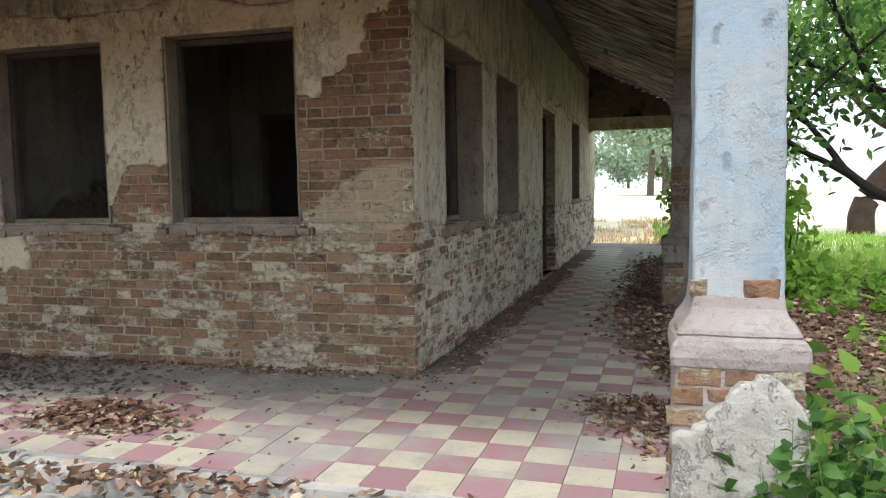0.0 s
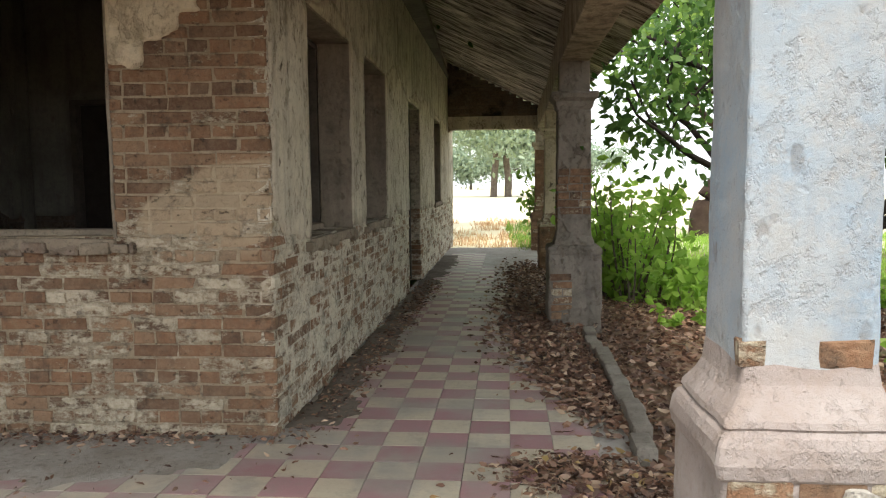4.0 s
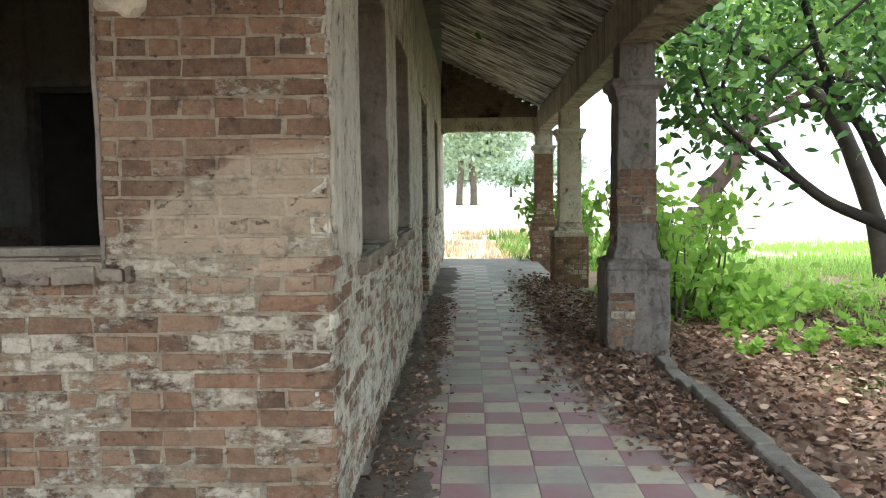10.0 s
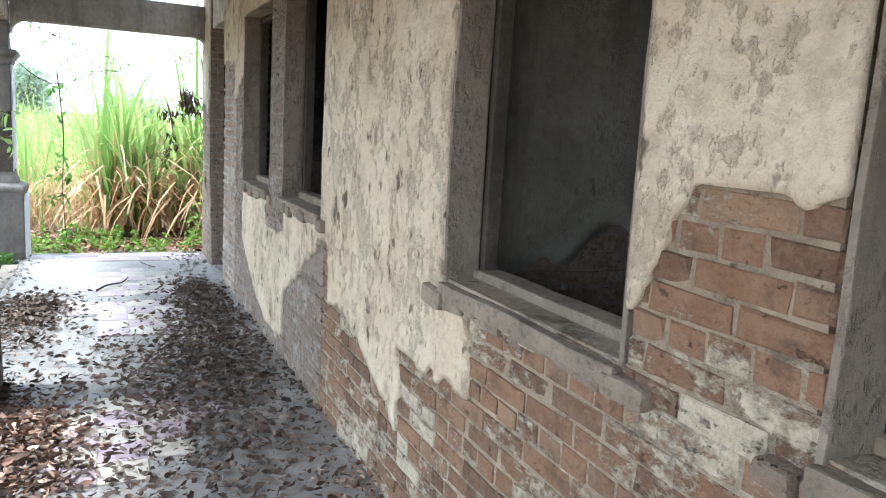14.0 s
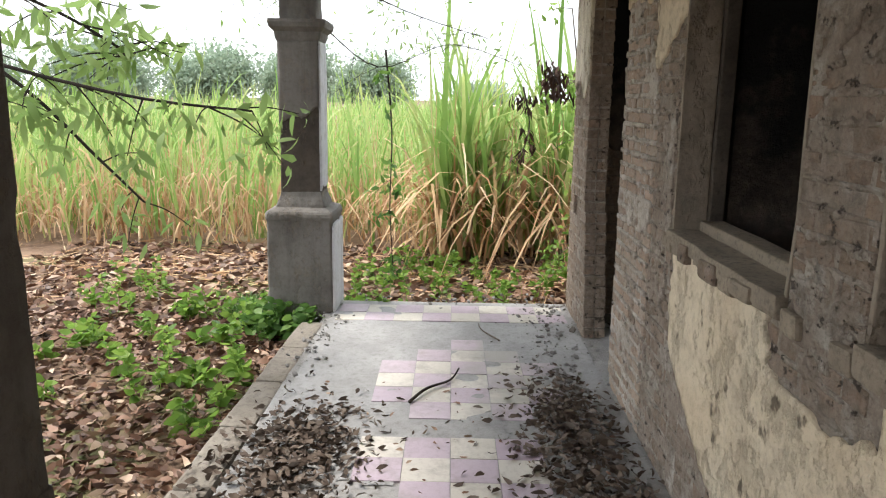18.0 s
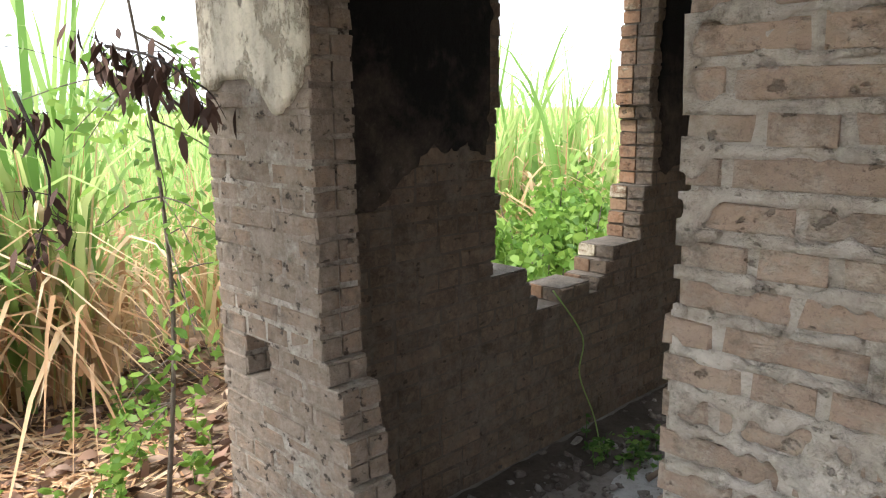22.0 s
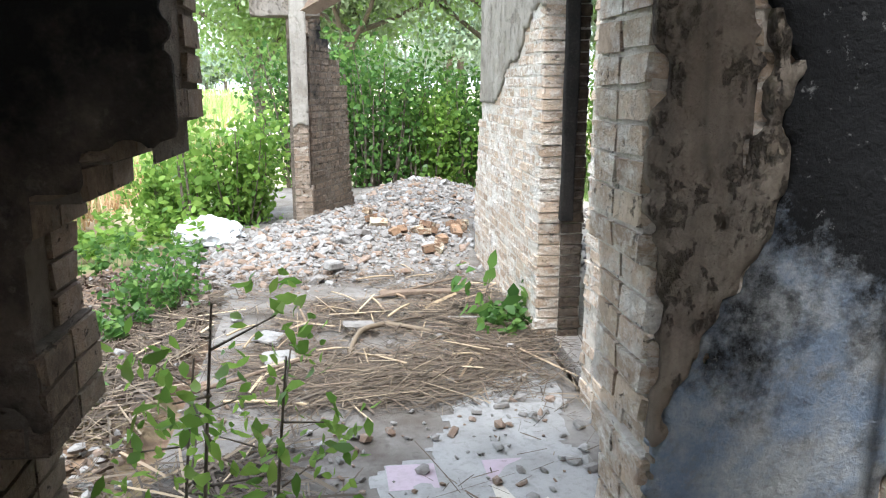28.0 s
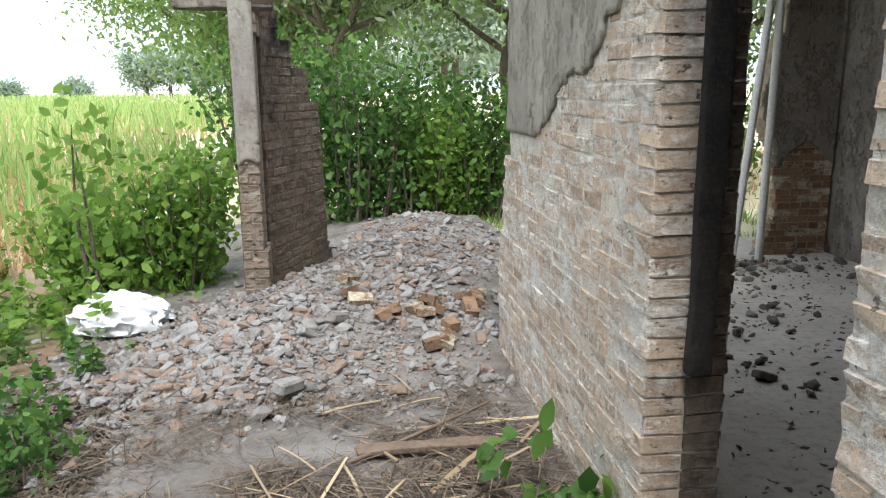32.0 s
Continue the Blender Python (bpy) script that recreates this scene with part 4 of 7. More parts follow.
def pillar(x, y, turn, shaft_mat, base_mat, cap_mat, seed, label, ground=0.0, base_h=0.70, top=1.98, half=0.145, foot=0.235, spalls=(), mould=None):
    """A square veranda pillar: pedestal, splayed moulding, shaft and cap. spalls: patches where bricks show."""
    p = thing("pillar", (x, y, ground), label, "pillar", "veranda pillars")
    p.rotation_euler = (0, 0, turn)
    bpy.context.view_layer.update()

    def add(name, rings, mat, wob):
        v, f = lathe_square(rings, wob, seed)
        return mesh_ob(name, v, f, mat, p)

    g = -ground
    add("pedestal", rings_between(-0.3, g + base_h - 0.085, foot, foot - 0.008), base_mat, 0.008)
    mould = mould or [(base_h - 0.092, foot - 0.012), (base_h - 0.084, foot - 0.001), (base_h - 0.065, foot + 0.004), (base_h - 0.045, foot + 0.002), (base_h - 0.03, foot - 0.006), (base_h - 0.022, foot - 0.02), (base_h - 0.005, half + 0.032), (base_h + 0.02, half + 0.026), (base_h + 0.045, half + 0.016), (base_h + 0.07, half + 0.006), (base_h + 0.1, half + 0.002), (base_h + 0.102, half - 0.004)]
    add("moulding", [(g + z, r) for z, r in mould], base_mat, 0.008)
    low = mould[-1][0] - 0.03
    add("shaft", rings_between(g + low, g + top - 0.12, half, half - 0.004), shaft_mat, 0.004)
    add("cap", [(g + top - 0.125, half), (g + top - 0.1, half + 0.012), (g + top - 0.06, half + 0.02), (g + top - 0.03, half + 0.05), (g + top, half + 0.055), (g + top + 0.02, half + 0.05)], cap_mat, 0.004)
    add("block", rings_between(g + top + 0.018, g + 2.26, half - 0.015, half - 0.015), cap_mat, 0.004)
    rng = random.Random(seed)
    for side, u0, u1, v0, v1, up in spalls:
        ang = {"s": 0, "e": math.pi / 2, "n": math.pi, "w": -math.pi / 2}[side]
        r = (half if up else foot - 0.004)
        rows = int((v1 - v0) / COURSE)
        for j in range(rows):
            u = u0 + rng.uniform(-0.02, 0.02)
            while u < u1 - 0.04:
                l = min(rng.choice((0.19, 0.1, 0.14)), u1 - u)
                m = Matrix.Rotation(ang, 4, "Z") @ Matrix.Translation((u + l / 2, -r + 0.0118 + rng.uniform(0, 0.002), g + v0 + (j + 0.5) * COURSE)) @ Matrix.Rotation(math.pi, 4, "Z") @ Matrix.Diagonal((l - 0.01, 0.03, COURSE - 0.012, 1))
                ob = new("brick", brick_mesh(rng.randrange(8), brick_tan if rng.random() < 0.6 else brick_red))
                ob.matrix_basis = m
                ob.parent = p
                u += l
    return p


LOW = -0.2      # the garden lies a step below the veranda floor
def east_at(u, d):
    q = east.at(u, 0, d)
    return q.x, q.y


pillar(0.829, 1.72, radians(-1), plaster_blue, plaster_pink, plaster_blue, 1, "pale blue painted veranda pillar with a broken pink plaster pedestal", -0.16, base_h=0.712, half=0.137, foot=0.203, spalls=[
    ("s", -0.2, 0.2, 0.29, 0.628, False), ("s", 0.03, 0.132, 0.83, 0.83 + COURSE * 1.01, True), ("s", -0.134, -0.085, 0.83, 0.83 + COURSE * 1.01, True), ("w", 0.075, 0.132, 0.83, 0.83 + COURSE * 1.01, True)],
    mould=[(0.612, 0.195), (0.622, 0.203), (0.65, 0.208), (0.685, 0.205), (0.705, 0.196), (0.712, 0.188), (0.716, 0.184), (0.722, 0.188), (0.735, 0.184), (0.755, 0.17), (0.775, 0.155), (0.8, 0.143), (0.83, 0.1385), (0.85, 0.136)])
p1 = bpy.data.objects["pillar"]
face_foot = Plane((0.829, 1.72 - 0.203, 0), (1, 0, 0), (0, -1, 0))
slab = plaster("plaster_slab", face_foot, -0.2, 0.2, -0.16, 0.62, lambda u, v: in_poly(*ragged(u, v, 8, 0.03, 4.0), [(-0.24, -0.2), (-0.22, 0.38), (-0.13, 0.43), (-0.06, 0.5), (-0.02, 0.58), (0.05, 0.605), (0.12, 0.58), (0.17, 0.53), (0.23, 0.5), (0.23, -0.2)]), plaster_pale, None, 0.035, 0.012, 0.008)
slab.parent = p1
slab.matrix_basis = p1.matrix_basis.inverted()
x, y = east_at(3.16, 1.71)
pillar(x, y, -EA, plaster_rough, plaster_rough, plaster_rough, 2, "grey weathered veranda pillar with patches of bare brick", -0.1, spalls=[("s", -0.14, 0.14, 0.95, 1.4, True), ("s", -0.21, -0.02, 0.05, 0.5, False), ("w", -0.14, 0.14, 0.8, 1.2, True)])
x, y = east_at(7.4, 1.80)
pillar(x, y, -EA, plaster_cream, brick_tan, plaster_cream, 3, "yellowed plaster veranda pillar on a brick pedestal", -0.1, spalls=[("s", -0.2, 0.2, 0.05, 0.55, False)])
x, y = east_at(10.75, 1.80)
pillar(x, y, -EA, brick_tan, brick_tan, plaster_white, 4, "bare brick veranda pillar at the far end", -0.1, half=0.16, spalls=[("s", -0.15, 0.15, 0.8, 1.8, True), ("s", -0.22, 0.22, 0.05, 0.6, False)])
pillar(-6.07, 1.86, 0, plaster_dim, plaster_dim, plaster_dim, 5, "grey cement veranda pillar, cracked at the pedestal", -0.12, half=0.155)
pillar(-10.33, 1.68, 0, plaster_brown, plaster_dim, plaster_dim, 6, "grey cement corner pillar with a broken moulding", -0.12, half=0.14, base_h=0.74)
p6 = bpy.data.objects["pillar.005"]
# The pale north coats put that side's brighter light into the colour.
coats = [("plaster_coat", Plane((-10.33 + 0.141, 1.68, 0), (0, 1, 0), (1, 0, 0)), 0.84, lambda u, v: v > 1.36 + 0.3 * u + 0.05 * noise.noise(Vector((u * 11, v * 9, 2))), plaster_dim),
         ("limewash_coat", Plane((-10.33, 1.68 + 0.141, 0), (1, 0, 0), (0, 1, 0)), 0.8, lambda u, v: v > 0.86 + 0.05 * noise.noise(Vector((u * 11, v * 9, 5))), plaster_bright_side),
         ("limewash_coat", Plane((-10.33, 1.68 + 0.234, 0), (1, 0, 0), (0, 1, 0)), -0.1, lambda u, v: v < 0.62 + 0.04 * noise.noise(Vector((u * 9, v * 9, 7))), plaster_bright_side)]
for n, f, z0, mask, m in coats:
    w = 0.138 if z0 > 0 else 0.226
    ob = plaster(n, f, -w, w, z0, 1.86 if z0 > 0 else 0.66, mask, m, None, 0.008, 0.016, 0.003)
    ob.parent = p6
    ob.matrix_basis = Matrix.Translation((10.33, -1.68, 0.12))

# ---- beams and roof ----
def beam(name, p, q, w, z0, z1, mat, label, seed=0):
    """A long beam from p to q with worn edges."""
    p, q = Vector((*p, 0)), Vector((*q, 0))
    u = (q - p).normalized()
    f = Plane(p, u, Vector((u.y, -u.x, 0)))
    t = thing(name, (*((p + q) / 2).xy, z0), label, "beam", kind="structure")
    part("beam_body", oriented_box(f, 0, (q - p).length, z0, z1, -w / 2, w / 2, 0.015, 0.012, 6, seed), mat, t)
    return t


e_p = [east_at(u, d) for u, d in ((-1.88, 1.71), (3.16, 1.71), (7.4, 1.80), (10.75, 1.80))]
for i in range(3):
    beam("eave_beam", e_p[i], e_p[i + 1], 0.24, 2.26, 2.62, plaster_upper, "grimy plastered eave beam on the pillars", i)
s_p = [(0.95, 1.72), (-6.07, 1.83), (-10.45, 1.68)]
for i in range(2):
    beam("eave_beam", s_p[i], s_p[i + 1], 0.24, 2.26, 2.62, plaster_upper, "grimy plastered eave beam on the pillars", i + 5)


def arch(name, face, u0, u1, z0, z1, thick, mat, label, r=0.22):
    """A cross beam with rounded haunches where it meets its supports."""
    t = thing(name, face.at((u0 + u1) / 2, z0), label, "beam", kind="structure")
    pts = [(u0, z1), (u0, z0 - r)]
    for k in range(1, 7):
        a = math.pi / 2 * k / 6
        pts.append((u0 + r - r * math.cos(a), z0 - r + r * math.sin(a)))
    for k in range(0, 7):
        a = math.pi / 2 * (1 - k / 6)
        pts.append((u1 - r + r * math.cos(a), z0 - r + r * math.sin(a)))
    pts.append((u1, z1))
    n = len(pts)
    vs = [face.at(u, v, 0) for u, v in pts] + [face.at(u, v, -thick) for u, v in pts]
    fs = [tuple(range(n)), tuple(range(2 * n - 1, n - 1, -1))] + [((i + 1) % n, i, n + i, n + (i + 1) % n) for i in range(n)]
    bm = bmesh.new()
    bv = [bm.verts.new(v) for v in vs]
    for f in fs:
        bm.faces.new([bv[i] for i in f])
    bmesh.ops.recalc_face_normals(bm, faces=bm.faces[:])
    part("arch_body", bm, mat, t)
    return t


west_arch = Plane((-10.22, 0, 0), (0, 1, 0), (1, 0, 0))
arch("arch_beam", west_arch, 1.82, SY + 0.02, 2.29, 2.6, 0.2, plaster_grey, "plastered cross beam with rounded corners over the veranda end", 0.13)
north_arch = Plane(east.at(10.7, 0, 0), EN, -EU)
arch("arch_beam", north_arch, -0.02, 1.68, 2.26, 2.5, 0.22, plaster_white, "whitewashed cross beam with rounded corners over the veranda end", 0.16)
# sooty brick gable above the far arch
def gable(u, v):
    return v < 3.52 - 0.5 * u
wall_gable = masonry("wall_gable", north_arch, 0.0, 1.85, 2.5, 3.5, 0.15, gable, brick_burnt, mortar_dark, None, back=False, label="sooty brick gable over the veranda arch", seed=12)


def sloped_planks(name, corners, n, mat, label, lap=0.006):
    """Roof boards side by side between a high edge (a to b) and a low edge (d to c)."""
    a, b, c, d = [Vector(p) for p in corners]
    t = thing(name, (a + b + c + d) / 4, label, "roof", kind="structure")
    inv = parent_inverse(t)
    rng = random.Random(4)
    nrm = (b - a).cross(d - a).normalized()
    if nrm.z < 0:
        nrm = -nrm
    bag = Bag()
    for i in range(n):
        s0, s1 = i / n, (i + 1) / n - 0.02 / n
        p = [a.lerp(d, s0), b.lerp(c, s0), b.lerp(c, s1), a.lerp(d, s1)]
        j = rng.uniform(-lap, lap)
        lowv = [inv @ (q + nrm * j) for q in p]
        topv = [inv @ (q + nrm * (j + 0.03)) for q in p]
        part_bag = Bag()
        part_bag.add([*lowv, *topv], BOXF)
        mesh_ob("roof_board", part_bag.v, part_bag.f, mat, t)
    cover = [inv @ (q + nrm * 0.05) for q in (a, b, c, d)] + [inv @ (q + nrm * 0.1) for q in (a, b, c, d)]
    mesh_ob("roof_cover", cover, BOXF, mat, t)
    return t


HI, LO = 3.52, 2.56
q0, q1 = east.at(0, HI, 0.0), east.at(11.0, HI, 0.0)
r0, r1 = Vector((1.32, 1.25, LO - 0.08)), east.at(11.0, LO - 0.08, 2.15)
sloped_planks("roof_east", (q0, r0, r1, q1), 58, roof_wood_east, "dark old plank roof underside of the east veranda")
sloped_planks("roof_south", ((-10.5, SY, HI), (-10.5, 1.25, LO - 0.08), (1.32, 1.25, LO - 0.08), (CX, SY, HI)), 56, roof_wood, "dark old plank roof underside of the south veranda")


# ---- west end: burnt rooms ----
WX = -8.22                      # west face of the house
west_house = Plane((WX, 0, 0), (0, 1, 0), (-1, 0, 0))
burnt = Plane((-10.22, 0, 0), (0, 1, 0), (1, 0, 0))   # inner face of the outer wall


def west_house_filled(u, v):
    if 8.74 < u < 9.66 and v < 2.25:
        return False
    if 0.3 < v < 1.08 and abs(u - 5.28 - 0.03 * math.sin(v * 11)) < 0.016:
        return False            # long open crack
    if u > 9.6:
        a, b = ragged(u, v, 2.5, 0.06, 4.0)
        if v > 1.55 and a > 11.75:
            return False
        return a < 12.0 - (0.25 if b > 1.2 else 0.1 if b > 0.8 else 0)
    return True


def w_plaster(u, v):
    if not west_house_filled(u, v):
        return False
    a, b = ragged(u, v, 2.4, 0.1, 9.0)
    if u > 9.62:
        return b > 2.0 - (u - 9.7) * 0.42 + 0.06 * math.sin(u * 9)
    if u > 6.9:
        return b > 1.95 - 0.1 * math.sin(u * 5)
    return False


wall_west = masonry("wall_west", west_house, 3.72, 12.05, -0.02, 2.9, 0.28, west_house_filled, brick_white, mortar_white, lambda u, v: not w_plaster(u, v),
                    near=lambda u, v: (4.0 < u < 6.6 and v < 1.3) or (8.3 < u < 10.4 and v < 1.4), back=True, back_mat=brick_room_shade, label="whitewashed brick wall of the ruined west rooms with a bare doorway", seed=21, recess=0.002)
plaster("plaster_coat", west_house, 6.9, 12.05, 1.4, 2.9, w_plaster, plaster_ruin, wall_west, 0.014, 0.022)


# the end of the south wall sticks out as a stub, its twin stands across the passage
stub_w = Plane((0, SY, 0), (1, 0, 0), (0, -1, 0))


def stub_filled(u, v):
    a, b = ragged(u, v, 5.0, 0.02, 3.0)
    if -10.27 < u < -10.14 and 0.74 < v < 0.84:
        return False            # putlog hole
    return a < -9.87 + max(0.0, 1.0 - v) * 0.22


wall_stub = masonry("wall_stub", stub_w, -10.42, -9.62, -0.02, 2.75, 0.14, stub_filled, brick_grey, mortar_grey, None, near=lambda u, v: v < 2.0, back=True,
                    label="broken brick wall stub with scraps of white plaster", seed=31, GAP=0.014, recess=0.0025)
plaster("plaster_coat", stub_w, -10.42, -9.87, 0.7, 2.75, lambda u, v: in_poly(*ragged(u, v, 4, 0.05, 6.0), [(-10.5, 1.55), (-10.2, 1.62), (-9.98, 1.52), (-9.8, 1.7), (-9.8, 2.9), (-10.5, 2.9)]), plaster_white, wall_stub, 0.012, 0.025)




def burnt_filled(u, v):
    a, b = ragged(u, v, 3.5, 0.05, 11.0)
    if 4.72 < a < 5.9 - (0.06 if b < 1.15 else 0) and b > 0.98 - 0.3 * math.sin((a - 4.6) / 1.3 * math.pi) + 0.05 * math.sin(a * 17) and b < 2.35:
        return False
    return True


def burnt_soot(u, v):
    a, b = ragged(u, v, 4.0, 0.07, 13.0)
    return burnt_filled(u, v) and burnt_filled(u - 0.07, v) and burnt_filled(u + 0.07, v) and b > 1.28 + 0.1 * math.sin(u * 6)


wall_burnt = masonry("wall_burnt", burnt, 3.72, 6.95, -0.02, 2.75, 0.2, burnt_filled, brick_burnt, mortar_dark, lambda u, v: not burnt_soot(u, v),
                     near=lambda u, v: v < 1.5, back=True, back_mat=brick_tan, label="burnt brick outer wall with a broken window hole", seed=33)
plaster("plaster_coat", burnt, 3.74, 6.65, 0.5, 2.75, burnt_soot, plaster_soot_shade, wall_burnt, 0.012, 0.022, label="soot-blackened plaster")

# the cross wall between passage and yard, broken away to a jagged opening
cross = Plane((0, 6.65, 0), (1, 0, 0), (0, -1, 0))


def cross_filled(u, v):
    a, b = ragged(u, v, 6.0, 0.022, 17.0)
    if u < -9.2:
        if b > 1.42:
            return a < -9.63
        if b > 1.34:
            return a < -9.80
        if b > 0.86:
            return a < -9.89
        if b > 0.42:
            return a < -9.99
        return a < -9.93 + (0.42 - b) * 0.3
    if b > 2.35:
        return True
    return a > -8.72 - 0.055 * b


SCORCH = [(-8.73, 0.36), (-8.2, 0.33), (-8.2, 2.8), (-8.6, 2.8), (-8.6, 1.68), (-8.5, 1.56), (-8.53, 1.34), (-8.56, 1.18), (-8.65, 1.02), (-8.75, 0.9)]     # outline of the limewash left on the jamb


def cross_soot(u, v):
    a, b = ragged(u, v, 4.0, 0.06, 19.0)
    if not cross_filled(u, v):
        return False
    if u < -9.2:
        return b > 0.95
    return in_poly(a, b, SCORCH)


wall_cross = masonry("wall_cross", cross, -10.21, -9.2, -0.02, 2.75, 0.3, lambda u, v: cross_filled(u, v) or v > 2.35, brick_burnt, mortar_dark, lambda u, v: not cross_soot(u, v),
                     near=lambda u, v: True, back=True, back_mat=brick_grey, label="fire-blackened cross wall broken away to a jagged opening", seed=35)
wall_cross_jamb = masonry("wall_cross_jamb", cross, -9.2, WX - 0.002, -0.02, 2.75, 0.3, lambda u, v: cross_filled(u, v) or v > 2.35, brick_white, mortar_white, lambda u, v: not cross_soot(u, v),
                          near=lambda u, v: True, back=True, back_mat=brick_white, label="brick jamb of the broken opening under crumbling grey render", seed=36)


def cross_render(u, v):
    """Grey render between the jagged jamb and the scorched limewash, split by a crack."""
    a, b = ragged(u, v, 4.0, 0.05, 29.0)
    if cross_soot(u, v) or not cross_filled(u, v) or b < 0.36:
        return False
    crack = -8.64 + 0.06 * math.sin(b * 5.3)
    return a > -8.71 - 0.055 * b and not (crack < a < crack + 0.014 + 0.012 * math.sin(b * 9) and b > 1.15)


plaster("plaster_coat", cross, -8.85, -8.3, 0.2, 2.75, cross_render, plaster_crumbly, wall_cross_jamb, 0.02, 0.018, 0.012, label="crumbling grey render")
plaster("plaster_coat", cross, -10.21, -9.3, 0.0, 2.75, lambda u, v: cross_soot(u, v), plaster_soot_shade, wall_cross, 0.012, 0.018, 0.008, label="soot-black plaster")
plaster("plaster_coat", cross, -9.0, WX, 0.0, 2.75, lambda u, v: cross_soot(u, v), plaster_scorched, wall_cross_jamb, 0.014, 0.018, 0.006, label="blue limewash blackened by fire")

# what is left of the charred door frame
charred = rough_mat("charred_wood", (0.016, 0.014, 0.013), (0.035, 0.03, 0.027), (0.07, 0.06, 0.05), 7.0, 0.9, 0.85)
door_3 = thing("door_3", (-8.02, 9.2, 0), "bare doorway with a charred, broken wooden frame", "door", kind="structure")
part("door_jamb", worn_box((-8.1, 9.61, 0.74), (-8.02, 9.659, 2.24), 0.012, 0.012, 3, 5), charred, door_3)
part("door_jamb", worn_box((-8.1, 8.742, 0.0), (-7.96, 8.81, 2.24), 0.012, 0.008, 5, 4), charred, door_3)
part("door_head", worn_box((-8.1, 8.81, 2.16), (-7.96, 9.575, 2.24), 0.012, 0.008, 7, 4), charred, door_3)

# pipe in the corner
pipe = thing("drain_pipe", (WX - 0.06, 6.52, 0), "thin grey metal pipe running up the wall corner", "pipe")
v, f = tube([(0, 0, z) for z in (0.0, 0.5, 1.0, 1.5, 2.0, 2.6)], [0.018] * 6, 10)
mesh_ob("pipe_run", v, f, pipe_metal, pipe, True)
for z in (0.55, 1.55):
    v, f = tube([(0, 0, z), (0, 0, z + 0.03)], [0.023] * 2, 10)
    mesh_ob("pipe_clip", v, f, pipe_metal, pipe, True)

# far pillar with a torn piece of wall behind it
far_face = Plane((0, 12.78, 0), (1, 0, 0), (0, -1, 0))


def far_filled(u, v):
    a, b = ragged(u, v, 5.0, 0.02, 23.0)
    return a < -9.735 + max(0.0, 0.5 - b) * 0.12


wall_far_pier = masonry("wall_far_pier", far_face, -9.89, -9.62, 0.0, 2.6, 0.32, far_filled, brick_grey, mortar_grey, None, near=lambda u, v: True, back=False, label="ruined brick pier with grey plaster on its upper half", seed=41)
plaster("plaster_coat", far_face, -9.89, -9.735, 1.05, 2.6, lambda u, v: far_filled(u, v) and v > 1.15 + 0.08 * noise.noise(Vector((u * 9, v, 0))), plaster_grey, wall_far_pier, 0.014, 0.02)


def far_wall_filled(u, v):
    a, b = ragged(u, v, 4.0, 0.05, 27.0)
    s = a - 13.0
    return s < 0.98 - 0.22 * (b > 1.58) - 0.25 * (b > 1.8) - 0.25 * (b > 2.0) + max(0.0, 0.6 - b) * 0.4


fw = Plane((-9.73, 13.1, 0), (0.38, 0.92, 0), (0.92, -0.38, 0))
wall_far = masonry("wall_far", fw, 0.0, 1.35, 0.0, 2.2, 0.25, lambda u, v: far_wall_filled(u + 13.0, v), brick_burnt, mortar_dark, None, near=lambda u, v: True, back=False, label="jagged remnant of a dark brick wall", seed=43)

beam("lintel_beam", (-9.9, 3.68), (-8.85, 3.68), 0.12, 2.35, 2.74, plaster_grime, "grimy beam over the passage mouth", 4)
beam("lintel_beam", (-10.25, 12.88), (-9.6, 12.88), 0.2, 2.17, 2.34, plaster_rough, "broken cement beam end on the ruined pier", 5)
rafter = thing("rafter", (-9.0, 12.6, 2.5), "weathered grey rafter sloping from the ruined pier to the house", "beam", kind="structure")
v, f = tube([(-0.75, 0.25, -0.28), (0.0, 0.0, 0.1), (0.78, -0.5, 0.5)], [0.09, 0.09, 0.09], 5)
mesh_ob("rafter_body", v, f, wood_old, rafter)
# Unseen slab added to shade the passage; its gap lets sky onto the house wall.
plain_wall("ceiling_passage", (-10.42, 3.78, 2.76), (-8.6, 6.96, 2.84), roof_wood, "unseen plank ceiling added to shade the burnt passage, open along the house wall", "ceiling")
# Unseen slab added only to keep sun off the back wall.
plain_wall("ceiling_west_room_back", (-6.1, 11.72, 2.92), (-4.45, 14.6, 3.0), roof_wood, "unseen plank slab added to shade the back wall", "ceiling")
plain_wall("ceiling_west_room", (-8.25, 7.1, 2.92), (-4.45, 11.7, 3.0), roof_wood, "remnant of a dark plank ceiling along the wall", "ceiling")


# ---- floors ----
TILE = 0.2


def ground_slab(name, outline, z0, z1, mat, label, category="floor"):
    n = len(outline)
    vs = [(x, y, z0) for x, y in outline] + [(x, y, z1) for x, y in outline]
    fs = [tuple(range(n))[::-1], tuple(range(n, 2 * n))] + [(i, (i + 1) % n, n + (i + 1) % n, n + i) for i in range(n)]
    return tagged(mesh_ob(name, vs, fs, mat), label, category, kind="structure")


floor_south = ground_slab("floor_south", [(-10.45, 1.86), (-0.9, 1.78), (-0.9, SY + 0.05), (-8.93, SY + 0.05), (-8.93, 3.9), (-10.45, 3.9)], -0.3, -0.008, dust_floor, "dusty veranda floor with pale plum and cream tiles")
ea = [east.at(u, 0, d) for u, d in ((0.05, -0.05), (11.2, -0.05), (11.2, 1.66), (3.0, 1.72), (1.2, 1.76), (0.1, 1.72))]
